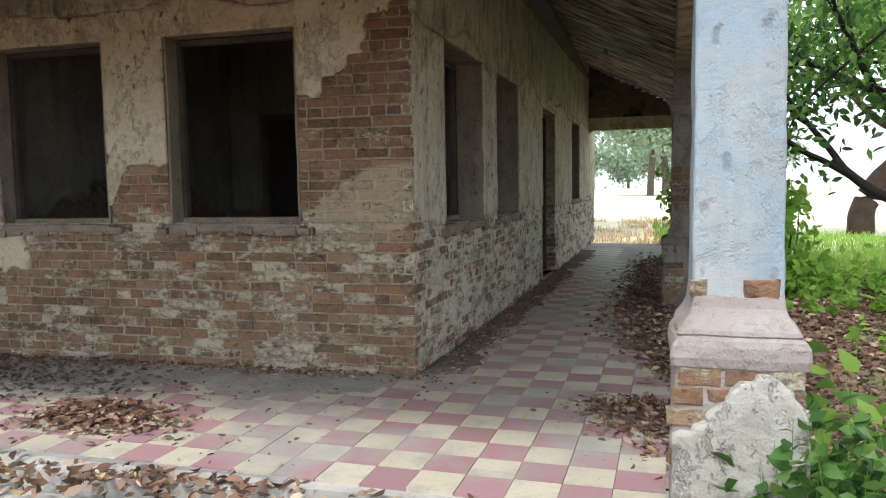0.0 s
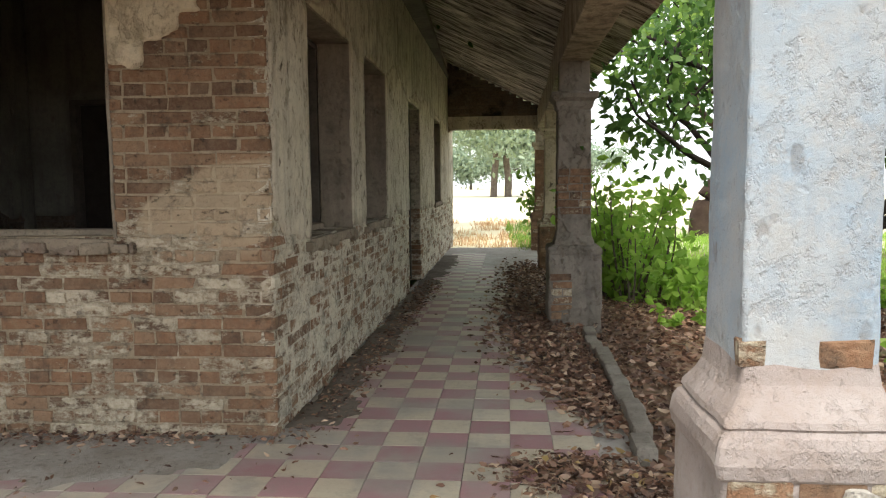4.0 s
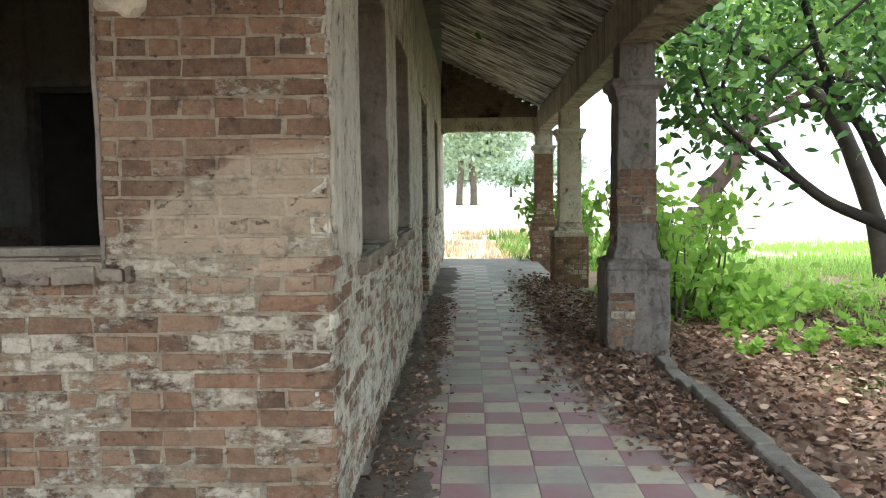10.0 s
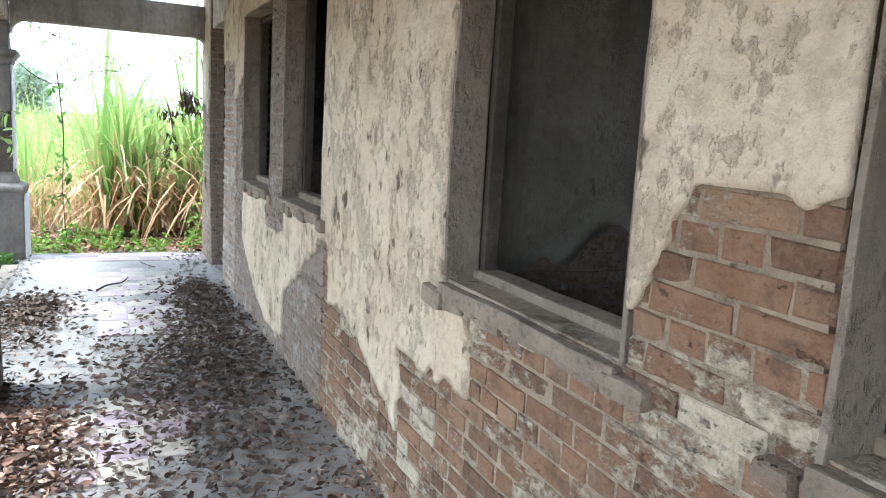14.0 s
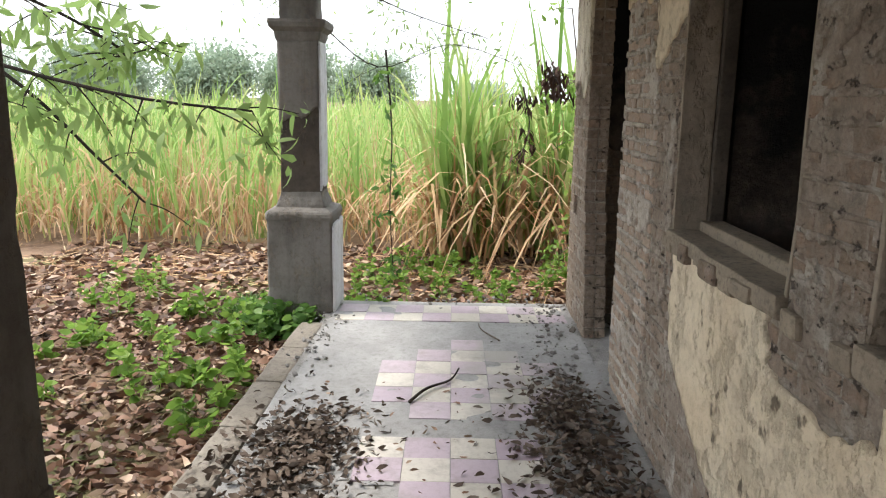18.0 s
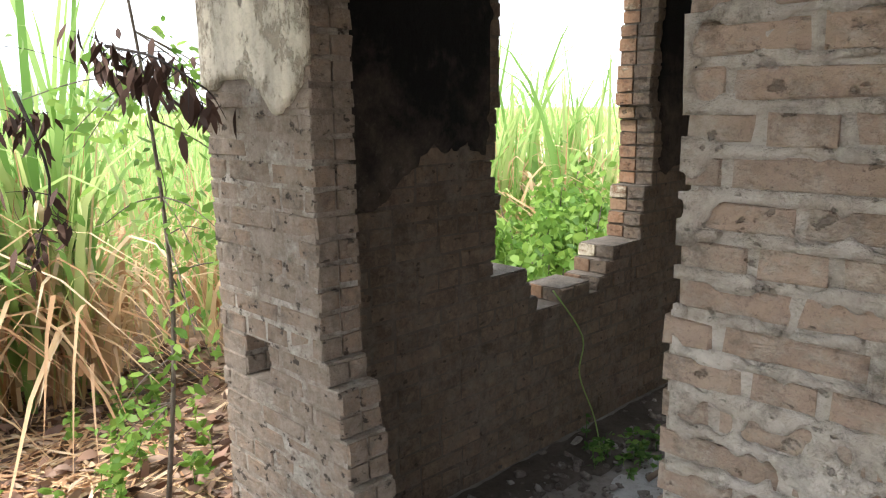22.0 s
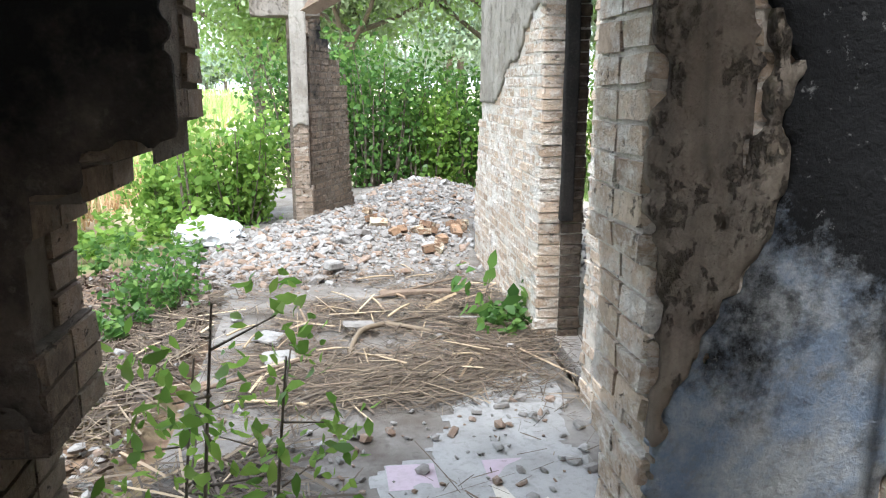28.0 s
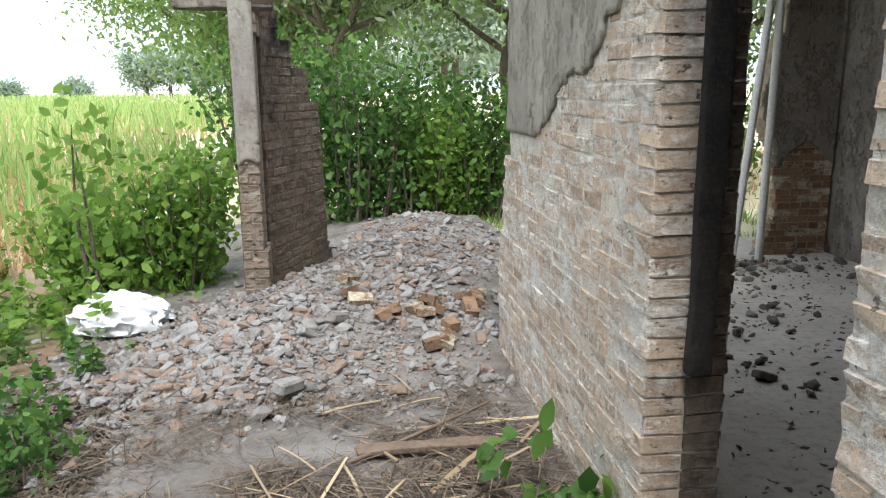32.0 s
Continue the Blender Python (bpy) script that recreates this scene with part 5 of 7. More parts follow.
floor_east = ground_slab("floor_east", [(-0.9, 1.78), (0.7, 1.80)] + [(p.x, p.y) for p in ea[:0:-1]] + [(-0.9, SY + 0.1)], -0.3, -0.014, concrete, "cement veranda floor with plum and cream checked tiles")
floor_west = ground_slab("floor_west", [(-10.42, 3.9), (-8.2, 3.9), (-8.2, 12.4), (-10.3, 12.4), (-10.1, 6.95), (-10.42, 6.95)], -0.3, -0.006, dirt_floor, "dusty broken floor of the ruined rooms")

bm = worn_box((-0.493, -0.493, -0.5), (0.493, 0.493, 0.5), 0)
edges = [e for e in bm.edges if all(v.co.z > 0 for v in e.verts)]
bmesh.ops.bevel(bm, geom=edges, offset=0.012, segments=1, affect="EDGES")
tile_base = bpy.data.meshes.new("tile")
bm.to_mesh(tile_base)
bm.free()
tile_copies = {}


def tile_mesh(mat):
    if mat.name not in tile_copies:
        tile_copies[mat.name] = tile_base.copy()
        tile_copies[mat.name].materials.append(mat)
    return tile_copies[mat.name]


def tiles(floor, origin, u, w, nu, nv, here, near, mats, z=0.0, seed=0, limit=300, tilt=0.004):
    """Square tiles laid in a chequer from an origin along u and w."""
    rng = random.Random(seed)
    u, w = Vector((*u, 0)).normalized(), Vector((*w, 0)).normalized()
    bags = {m.name: (Bag(), m) for m in mats}
    count = 0
    for i in range(nu[0], nu[1]):
        for j in range(nv[0], nv[1]):
            c = Vector((*origin, 0)) + u * ((i + 0.5) * TILE) + w * ((j + 0.5) * TILE)
            if not here(c.x, c.y):
                continue
            mat = mats[(i + j) % 2]
            m = Matrix.Identity(4)
            m.col[0][:3], m.col[1][:3] = u, w
            lift = rng.uniform(-0.002, 0.002)
            full = Matrix.Translation((c.x, c.y, z - 0.012 + lift)) @ m @ Euler((rng.uniform(-tilt, tilt), rng.uniform(-tilt, tilt), 0)).to_matrix().to_4x4() @ Matrix.Diagonal((TILE, TILE, 0.024, 1))
            if count < limit and near(c.x, c.y):
                LATER_TILES.append((tile_mesh(mat), full, floor))
                count += 1
            else:
                bags[mat.name][0].add([full @ v.co for v in tile_base.vertices], [tuple(p.vertices) for p in tile_base.polygons])
    for bag, m in bags.values():
        if bag.n:
            bag.make("tiles", m, "", "", floor)


LATER_TILES = []


def tile_left(x, y, s=0.9, cut=0.05, seed=0.0):
    return noise.noise(Vector((x * s + seed, y * s, seed))) < cut


def east_tiles(x, y):
    p = Vector((x, y, 0)) - Vector((CX, SY, 0))
    u, d = p.dot(EU), p.dot(EN)
    if u < -1.75 or d < -3.3 or d > 1.62 or (d < 0.05 and u > -0.05):
        return False
    if u > 0 and d > 1.45 - 0.09 * max(0, u - 1.0):
        return False
    return y > 1.84


tiles(floor_east, (0.072, 3.43), (EN.x, EN.y), (EU.x, EU.y), (-24, 10), (-9, 50), lambda x, y: east_tiles(x, y) and x > -3.4 and not (x < CX and y > SY),
      lambda x, y: y < 6.0 and x > -1.7, (tile_cream, tile_plum), 0.0, 1)
def south_tiles(x, y):
    """Cement screed hides most tiles; a strip at the end, an edge row and a worn middle are left."""
    if not (-10.42 < x < -3.4 and 1.9 < y < SY - 0.1):
        return False
    if x < -10.0:
        return True
    w = 0.22 * noise.noise(Vector((x * 3.1, y * 3.1, 4.0)))
    if ((x + 8.85) / 0.62) ** 2 + ((y - 2.85) / 0.48) ** 2 + w < 0.95:
        return True
    return x > -8.1 and tile_left(x, y, 0.9, -0.2, 3.0)


tiles(floor_south, (-8.73, 2.745), (1, 0), (0, 1), (-9, 28), (-5, 5), south_tiles, lambda x, y: x < -6.5, (tile_plum_pale, tile_cream_pale), 0.0, 2)
tiles(floor_west, (-9.02, 7.94), (1, 0.02), (-0.02, 1), (-1, 2), (-18, 3), lambda x, y: 4.2 < y < 8.2 and tile_left(x, y, 1.5, 0.2, 1.0), lambda x, y: True, (tile_cream_pale, tile_plum_pale), 0.0, 3)


def floor_patch(name, x0, x1, y0, y1, mask, mat, floor, cell=0.035, h=0.006, seed=0.0):
    """A thin drift of dirt with an uneven outline lying on a floor."""
    nx, ny = int((x1 - x0) / cell), int((y1 - y0) / cell)
    idx, vs, fs = {}, [], []
    for i in range(nx):
        for j in range(ny):
            if mask(x0 + (i + 0.5) * cell, y0 + (j + 0.5) * cell):
                q = []
                for a, b in ((i, j), (i + 1, j), (i + 1, j + 1), (i, j + 1)):
                    if (a, b) not in idx:
                        idx[(a, b)] = len(vs)
                        x, y = x0 + a * cell, y0 + b * cell
                        d = noise.noise_vector(Vector((x * 13, y * 13, seed))) * cell * 0.6
                        vs.append([x + d.x, y + d.y, h + 0.006 * noise.noise(Vector((x * 5, y * 5, seed)))])
                    q.append(idx[(a, b)])
                fs.append(q)
    use = [0] * len(vs)
    for k in (k for q in fs for k in q):
        use[k] += 1
    for k, v in enumerate(vs):
        if use[k] < 4:
            v[2] = -0.003
    return mesh_ob(name, vs, fs, mat, floor, True)


def blot(x, y, s, seed):
    return noise.noise(Vector((x * s, y * s, seed))) + 0.5 * noise.noise(Vector((x * s * 3.3, y * s * 3.3, seed)))


floor_patch("dust_drift", -3.6, -0.95, 2.3, SY - 0.01, lambda x, y: y + 0.35 * blot(x, y, 1.6, 3) > 2.8 + 0.55 * max(0.0, x + 1.7), floor_dirt, floor_east)
floor_patch("dirt_drift", -10.2, -9.2, 3.75, 6.62, lambda x, y: x + 0.22 * blot(x, y, 1.8, 11) < -9.86, floor_soot, floor_west, h=0.006, seed=12)
floor_patch("dust_drift", -10.1, -8.24, 3.7, 9.9, lambda x, y: x + 0.2 * blot(x, y, 1.9, 9) > max(-9.82 + 0.5 * max(0.0, min(1.0, (y - 5.0) / 0.9)), -9.25 + 0.5 * (y - 7.8)) and x + 0.12 * blot(x, y, 2.6, 10) < -8.36 and y + 0.3 * blot(x, y, 2.0, 11) < 9.6, path_dust, floor_west, h=-0.001, seed=8)
floor_patch("dust_drift", -10.4, -7.0, 1.9, SY - 0.02, lambda x, y: x + 0.5 * blot(x, y, 1.3, 14) < -7.75 - 0.5 * max(0.0, y - 3.0), path_dust, floor_south, h=-0.003, seed=15)
floor_patch("dust_drift", CX + 0.02, CX + 1.0, SY + 0.1, 13.0, lambda x, y: x - CX - 0.031 * (y - SY) + 0.16 * blot(x, y, 1.9, 6) < 0.27 and x - CX - 0.0314 * (y - SY) > 0.02, floor_soil, floor_east, seed=4)


# step along the garden edge
def strip(name, p, q, w, z0, z1, mat, label, category, n=6, seed=0, bend=0.0):
    p, q = Vector((*p, 0)), Vector((*q, 0))
    u = (q - p).normalized()
    f = Plane(p, u, Vector((u.y, -u.x, 0)))
    t = thing(name, (*((p + q) / 2).xy, z0), label, category, kind="structure")
    L = (q - p).length
    rng = random.Random(seed)
    for i in range(n):
        o = bend * math.sin(math.pi * (i + 0.5) / n)
        j = rng.uniform(-0.012, 0.012)
        part("kerb_stone", oriented_box(f, L * i / n + 0.006, L * (i + 1) / n - 0.006, z0, z1 + j, -w / 2 + o + j, w / 2 + o + j, 0.015, 0.012, 3, i + seed), mat, t)
    return t


strip("kerb", (0.88, 3.3), (0.98, 6.1), 0.095, -0.3, 0.06, kerb_old, "broken grey kerb stones along the veranda edge", "kerb", 11, 1, 0.03)
strip("kerb", (-0.95, 1.74), (-3.4, 1.80), 0.12, -0.3, -0.008, concrete, "crumbled cement step edge strewn with leaves", "kerb", 2, 2)
strip("step", (-0.95, 1.57), (-3.4, 1.63), 0.2, -0.4, -0.11, concrete, "low worn cement step below the veranda edge", "step", 2, 6)
strip("kerb", (-7.1, 1.72), (-9.9, 1.80), 0.16, -0.3, -0.005, kerb_old, "crumbled cement floor edge", "kerb", 5, 3)
strip("kerb", (-5.35, 1.76), (-6.2, 1.78), 0.1, -0.3, 0.06, kerb_old, "low grey cement kerb beside the pillar", "kerb", 2, 4)
post = thing("concrete_post", (-5.62, 1.55, -0.2), "short grey square concrete post leaning in dead leaves", "post")
post.rotation_euler = (radians(2), radians(-3), 0.1)
bpy.context.view_layer.update()
v, f = lathe_square([(0, 0.06), (0.2, 0.06), (0.45, 0.058), (0.6, 0.057), (0.645, 0.05), (0.66, 0.04)], 0.004, 9)
mesh_ob("post_shaft", v, f, kerb_old, post)

# ground sheet
def ground_z(x, y):
    z = LOW + 0.03 * noise.noise(Vector((x * 0.5, y * 0.5, 0))) + 0.012 * noise.noise(Vector((x * 2.5, y * 2.5, 0)))
    z += 0.13 * min(1.0, max(0.0, (y - 2.0) / 0.8)) * min(1.0, max(0.0, (6.0 - x) / 2.0)) * (x > 0.5) * min(1.0, max(0.0, (14.0 - y) / 3.0))
    z += 0.16 * min(1.0, max(0.0, (x + 12.4) / 1.0)) * (x < -9.5) * min(1.0, max(0.0, (y - 6.8) / 0.6)) * min(1.0, max(0.0, (13.6 - y) / 1.0))
    inside = (-10.3 < x < 0.7 and 1.9 < y < 12.3)
    if inside:
        z = -0.33
    return z


def sheet():
    xs = np.concatenate([[-900, -300, -120, -60, -35], np.arange(-24, 22, 0.5), [26, 35, 60, 120, 300, 900]])
    ys = np.concatenate([[-900, -300, -120, -60, -30, -15], np.arange(-8, 30, 0.5), [36, 50, 80, 150, 300, 900]])
    vs = [(float(x), float(y), ground_z(float(x), float(y))) for x in xs for y in ys]
    n = len(ys)
    fs = [(i * n + j, (i + 1) * n + j, (i + 1) * n + j + 1, i * n + j + 1) for i in range(len(xs) - 1) for j in range(n - 1)]
    return vs, fs


k = Mat("ground_mix", 0.97)
sep = k.height()
g = k.mix(k.step(k.noise(1.8, 6, 0.65), 0.35, 0.65), (0.14, 0.09, 0.06), (0.24, 0.165, 0.115))
g = k.mix(k.math("MULTIPLY", k.step(k.noise(16, 5, 0.7), 0.5, 0.68), 0.6), g, (0.3, 0.2, 0.13))
g = k.mix(k.step(k.noise(0.55, 4, 0.6), 0.52, 0.66), g, (0.12, 0.17, 0.05))
far_y = k.step(sep[1], 14.5, 16.5)
g = k.mix(far_y, g, k.mix(k.noise(3, 4), (0.66, 0.58, 0.44), (0.6, 0.56, 0.36)))
k.bump(k.noise(35, 5, 0.7), 0.7, 0.02)
ground_mat = k.done(g)
vs, fs = sheet()
ground = tagged(mesh_ob("ground", vs, fs, ground_mat, None, True), "brown earth under dead leaves with patches of grass", "ground", kind="structure")


# ---- loose leaves, grass, cane, trees ----
def quick_mesh(name, co, tri_or_quad, mat, label="", category="", parent=None, kind="stuff"):
    """A mesh from arrays: co (n, 3), faces (m, 3) or (m, 4)."""
    co, fa = np.asarray(co, dtype=np.float32), np.asarray(tri_or_quad, dtype=np.int32)
    me = bpy.data.meshes.new(name)
    k = fa.shape[1]
    me.vertices.add(len(co))
    me.vertices.foreach_set("co", co.ravel())
    me.loops.add(fa.size)
    me.loops.foreach_set("vertex_index", fa.ravel())
    me.polygons.add(len(fa))
    me.polygons.foreach_set("loop_start", np.arange(0, fa.size, k, dtype=np.int32))
    me.polygons.foreach_set("loop_total", np.full(len(fa), k, dtype=np.int32))
    me.update(calc_edges=True)
    me.validate()
    me.materials.append(mat)
    ob = new(name, me)
    if parent is not None:
        ob.parent = parent
    return tagged(ob, label, category, "", kind)


def unit(v):
    return v / np.maximum(np.linalg.norm(v, axis=-1, keepdims=True), 1e-9)


def leaves(rng, pos, along, length, width, bend=0.15):
    """Bent pointed leaves: pos, along (n, 3); length, width (n,). Six corners, four triangles each."""
    n = len(pos)
    along = unit(along)
    ref = unit(rng.normal(size=(n, 3)))
    side = unit(np.cross(along, ref))
    up = np.cross(side, along)
    L, W = length[:, None], width[:, None]
    b = rng.uniform(0.4, 1.6, (n, 1)) * bend
    pts = [pos, pos + along * L * 0.35 + side * W * 0.5 + up * L * b * 0.5, pos + along * L * 0.35 - side * W * 0.5 + up * L * b * 0.5,
           pos + along * L * 0.72 + side * W * 0.36 + up * L * b * 0.35, pos + along * L * 0.72 - side * W * 0.36 + up * L * b * 0.35, pos + along * L - up * L * b * 0.3]
    co = np.stack(pts, 1).reshape(-1, 3)
    base = np.array([(0, 2, 1), (1, 2, 4), (1, 4, 3), (3, 4, 5)])
    fa = (base[None] + (np.arange(n) * 6)[:, None, None]).reshape(-1, 3)
    return co, fa


def blades(rng, pos, lean, height, width, droop, seg=4):
    """Grass or cane blades that rise and bow over along lean."""
    n = len(pos)
    lean = unit(np.c_[lean, np.zeros(n)])
    side = np.stack([-lean[:, 1], lean[:, 0], np.zeros(n)], 1)
    twist = rng.uniform(-1, 1, (n, 1))
    side = unit(side + lean * twist)
    rows = []
    for k in range(seg + 1):
        t = k / seg
        z = height * (t - droop * t ** 3)
        out = height * (0.12 * t + droop * 0.75 * t ** 2)
        c = pos + lean * out[:, None] + np.c_[np.zeros((n, 2)), z]
        w = (width * (1 - t) ** 0.6 * 0.5 + 0.0006)[:, None]
        rows += [c - side * w, c + side * w]
    co = np.stack(rows, 1).reshape(-1, 3)
    m = 2 * (seg + 1)
    base = np.array([(2 * k, 2 * k + 1, 2 * k + 3, 2 * k + 2) for k in range(seg)])
    fa = (base[None] + (np.arange(n) * m)[:, None, None]).reshape(-1, 4)
    return co, fa


def gz(xy):
    return np.array([ground_z(float(x), float(y)) for x, y in xy])


def litter(name, seed, n, area, z, mat, size=(0.05, 0.11), label="", lift=0.015, gauss=None, flat=0.35, aspect=0.42):
    """Dead leaves lying about in an area (x0, x1, y0, y1) or round heaps."""
    rng = np.random.default_rng(seed)
    if gauss is not None:
        pick = rng.integers(0, len(gauss), n)
        g = np.array(gauss)[pick]
        xy = g[:, :2] + rng.normal(size=(n, 2)) * g[:, 2:4]
        h = np.exp(-(((xy - g[:, :2]) / g[:, 2:4]) ** 2).sum(1) / 2) * g[:, 4]
    else:
        xy = np.stack([rng.uniform(area[0], area[1], n), rng.uniform(area[2], area[3], n)], 1)
        keep = np.array([noise.noise(Vector((x * 1.1, y * 1.1, seed))) + noise.noise(Vector((x * 4, y * 4, seed))) * 0.5 > -0.6 for x, y in xy])
        xy = xy[keep]
        h = np.zeros(len(xy))
    n = len(xy)
    zz = (gz(xy) if z is None else np.full(n, z)) + h * rng.uniform(0, 1, n) + rng.uniform(0.003, lift, n)
    a = rng.uniform(0, 2 * np.pi, n)
    along = np.stack([np.cos(a), np.sin(a), rng.uniform(-flat, flat, n)], 1)
    L = rng.uniform(size[0], size[1], n)
    co, fa = leaves(rng, np.c_[xy, zz], along, L, L * rng.uniform(aspect * 0.7, aspect * 1.2, n), 0.22)
    return quick_mesh(name, co, fa, mat, label, "leaves")


# heaps on the verandas: x, y, spread x, spread y, height
litter("leaf_litter", 1, 1500, None, 0.0, leaf_dead, (0.03, 0.075), "heaps of dry brown leaves on the veranda tiles", 0.01, [
    (-2.15, 2.32, 0.2, 0.1, 0.05), (-2.3, 2.48, 0.16, 0.08, 0.06), (-2.42, 2.4, 0.12, 0.1, 0.04)])
litter("leaf_litter", 2, 8500, None, 0.0, leaf_dead, (0.03, 0.075), "brown leaves drifted along the veranda edge", 0.01, [
    (0.78, 4.3, 0.1, 0.3, 0.03), (0.7, 4.9, 0.15, 0.35, 0.05), (0.62, 5.6, 0.2, 0.4, 0.05), (0.6, 6.4, 0.2, 0.45, 0.05), (0.64, 7.4, 0.2, 0.5, 0.05), (0.7, 8.8, 0.2, 0.6, 0.05), (0.8, 10.2, 0.2, 0.8, 0.04)])
litter("leaf_litter", 3, 2600, None, -0.02, leaf_dead, (0.025, 0.065), "fresh brown and yellow leaves in a broken corner of the floor", 0.02, [(0.62, 2.95, 0.2, 0.2, 0.06), (0.85, 2.6, 0.2, 0.25, 0.05), (0.5, 3.15, 0.18, 0.12, 0.04)])
litter("leaf_litter", 4, 90, None, 0.01, leaf_yellow, (0.035, 0.065), "scattered yellow leaves", 0.03, [(0.6, 2.9, 0.25, 0.25, 0.05), (1.0, 2.7, 0.3, 0.3, 0.03), (-1.6, 1.6, 0.8, 0.12, 0.01)])
litter("leaf_litter", 5, 3400, None, 0.0, leaf_dead, (0.02, 0.05), "leaf crumbs and dirt along the wall foot", 0.006, [
    (x, SY - 0.1, 0.35, 0.07, 0.015) for x in (-4.4, -3.8, -3.2, -2.6, -2.0, -1.4)] + [(CX + 0.18 + 0.03 * k, SY + 0.5 + 0.8 * k, 0.08, 0.4, 0.012) for k in range(7)])
litter("leaf_litter", 6, 10500, None, 0.0, leaf_trod, (0.022, 0.065), "dark trampled leaves over the veranda floor", 0.016, [
    (-5.2, 3.1, 0.5, 0.25, 0.03), (-6.0, 3.15, 0.4, 0.25, 0.03), (-6.8, 3.25, 0.45, 0.2, 0.03), (-7.6, 3.3, 0.4, 0.15, 0.03), (-5.0, 2.2, 0.4, 0.25, 0.04), (-5.8, 2.0, 0.35, 0.16, 0.03),
    (-7.5, 2.05, 0.4, 0.18, 0.05), (-8.0, 2.1, 0.25, 0.14, 0.04), (-4.2, 2.7, 0.5, 0.4, 0.02), (-3.4, 3.0, 0.6, 0.3, 0.02), (-6.3, 2.9, 0.5, 0.3, 0.012), (-8.3, 3.3, 0.3, 0.12, 0.015)])
litter("leaf_litter", 7, 700, None, 0.0, leaf_dead, (0.04, 0.09), "loose brown leaves on the step edge", 0.02, [(-1.4, 1.66, 0.5, 0.07, 0.02), (-2.4, 1.6, 0.7, 0.1, 0.02), (-3.2, 1.5, 0.5, 0.15, 0.02)])
litter("leaf_litter", 14, 3000, None, 0.0, leaf_dead, (0.03, 0.075), "curled brown leaves heaped along the floor edge", 0.015, [(-4.9, 2.05, 0.35, 0.16, 0.05), (-4.3, 2.0, 0.3, 0.14, 0.04), (-5.4, 2.2, 0.3, 0.16, 0.05), (-3.6, 1.95, 0.4, 0.12, 0.03)])
litter("leaf_litter", 15, 9000, (-12.0, -10.15, 6.6, 11.8), None, leaf_trod, (0.03, 0.08), "dark rotting leaves beside the ruined floor", 0.04)
litter("leaf_litter", 8, 900, (-8.8, -0.9, 1.9, 3.5), 0.0, leaf_dead, (0.015, 0.05), "scattered leaf bits on the tiles", 0.006)
litter("leaf_litter", 9, 26000, (0.75, 5.0, 2.0, 10.0), None, leaf_dead, (0.035, 0.085), "thick carpet of brown leaves under the garden trees", 0.05)
litter("leaf_litter", 10, 5000, (0.9, 6.0, -3.0, 2.2), None, leaf_dead, (0.05, 0.11), "brown leaves on the garden ground", 0.05)
litter("leaf_litter", 11, 24000, (-10.6, -3.0, -1.6, 1.68), None, leaf_dead, (0.04, 0.1), "large curled brown leaves covering the ground beside the veranda", 0.06)
litter("leaf_litter", 12, 6000, (-13.4, -10.35, -1.5, 5.0), None, leaf_dead, (0.06, 0.14), "brown leaves and cane trash at the edge of the field", 0.05)
litter("leaf_litter", 13, 2500, (-3.0, 0.6, -1.5, 1.6), None, leaf_dead, (0.05, 0.1), "brown leaves on the ground before the step", 0.04)


def grass(name, seed, n, area, h, mat, label, droop=(0.2, 0.6), width=(0.006, 0.012), patchy=0.0, category="grass", z=None):
    rng = np.random.default_rng(seed)
    xy = np.stack([rng.uniform(area[0], area[1], n), rng.uniform(area[2], area[3], n)], 1)
    keep = np.array([noise.noise(Vector((x * 0.7, y * 0.7, seed))) > patchy for x, y in xy])
    xy = xy[keep]
    n = len(xy)
    zz = gz(xy) if z is None else np.full(n, z)
    a = rng.uniform(0, 2 * np.pi, n)
    hh = rng.uniform(h[0], h[1], n)
    co, fa = blades(rng, np.c_[xy, zz], np.stack([np.cos(a), np.sin(a)], 1), hh, rng.uniform(*width, n), rng.uniform(*droop, n), 3)
    return quick_mesh(name, co, fa, mat, label, category)


grass("grass", 21, 26000, (2.0, 12.0, 7.5, 20.0), (0.08, 0.28), leaf_lime, "bright green grass under the garden trees", width=(0.01, 0.022), patchy=-0.3)
grass("grass", 22, 9000, (-3.0, 3.0, 15.8, 30.0), (0.1, 0.35), cane_dry, "dry pale grass beyond the veranda end", width=(0.012, 0.025), patchy=0.05)
grass("grass", 23, 6000, (0.8, 4.0, 14.0, 24.0), (0.1, 0.5), leaf_green, "green weeds beyond the veranda end", width=(0.012, 0.03), patchy=0.0)
grass("grass", 24, 3500, (-11.0, -10.2, 1.0, 2.2), (0.05, 0.16), leaf_dark, "dark green tufts round the corner pillar", width=(0.006, 0.014), patchy=-0.1)
grass("grass", 25, 9000, (-8.8, -3.5, 14.6, 24.0), (0.1, 0.4), leaf_olive, "pale weeds behind the ruin", width=(0.01, 0.025), patchy=-0.1)


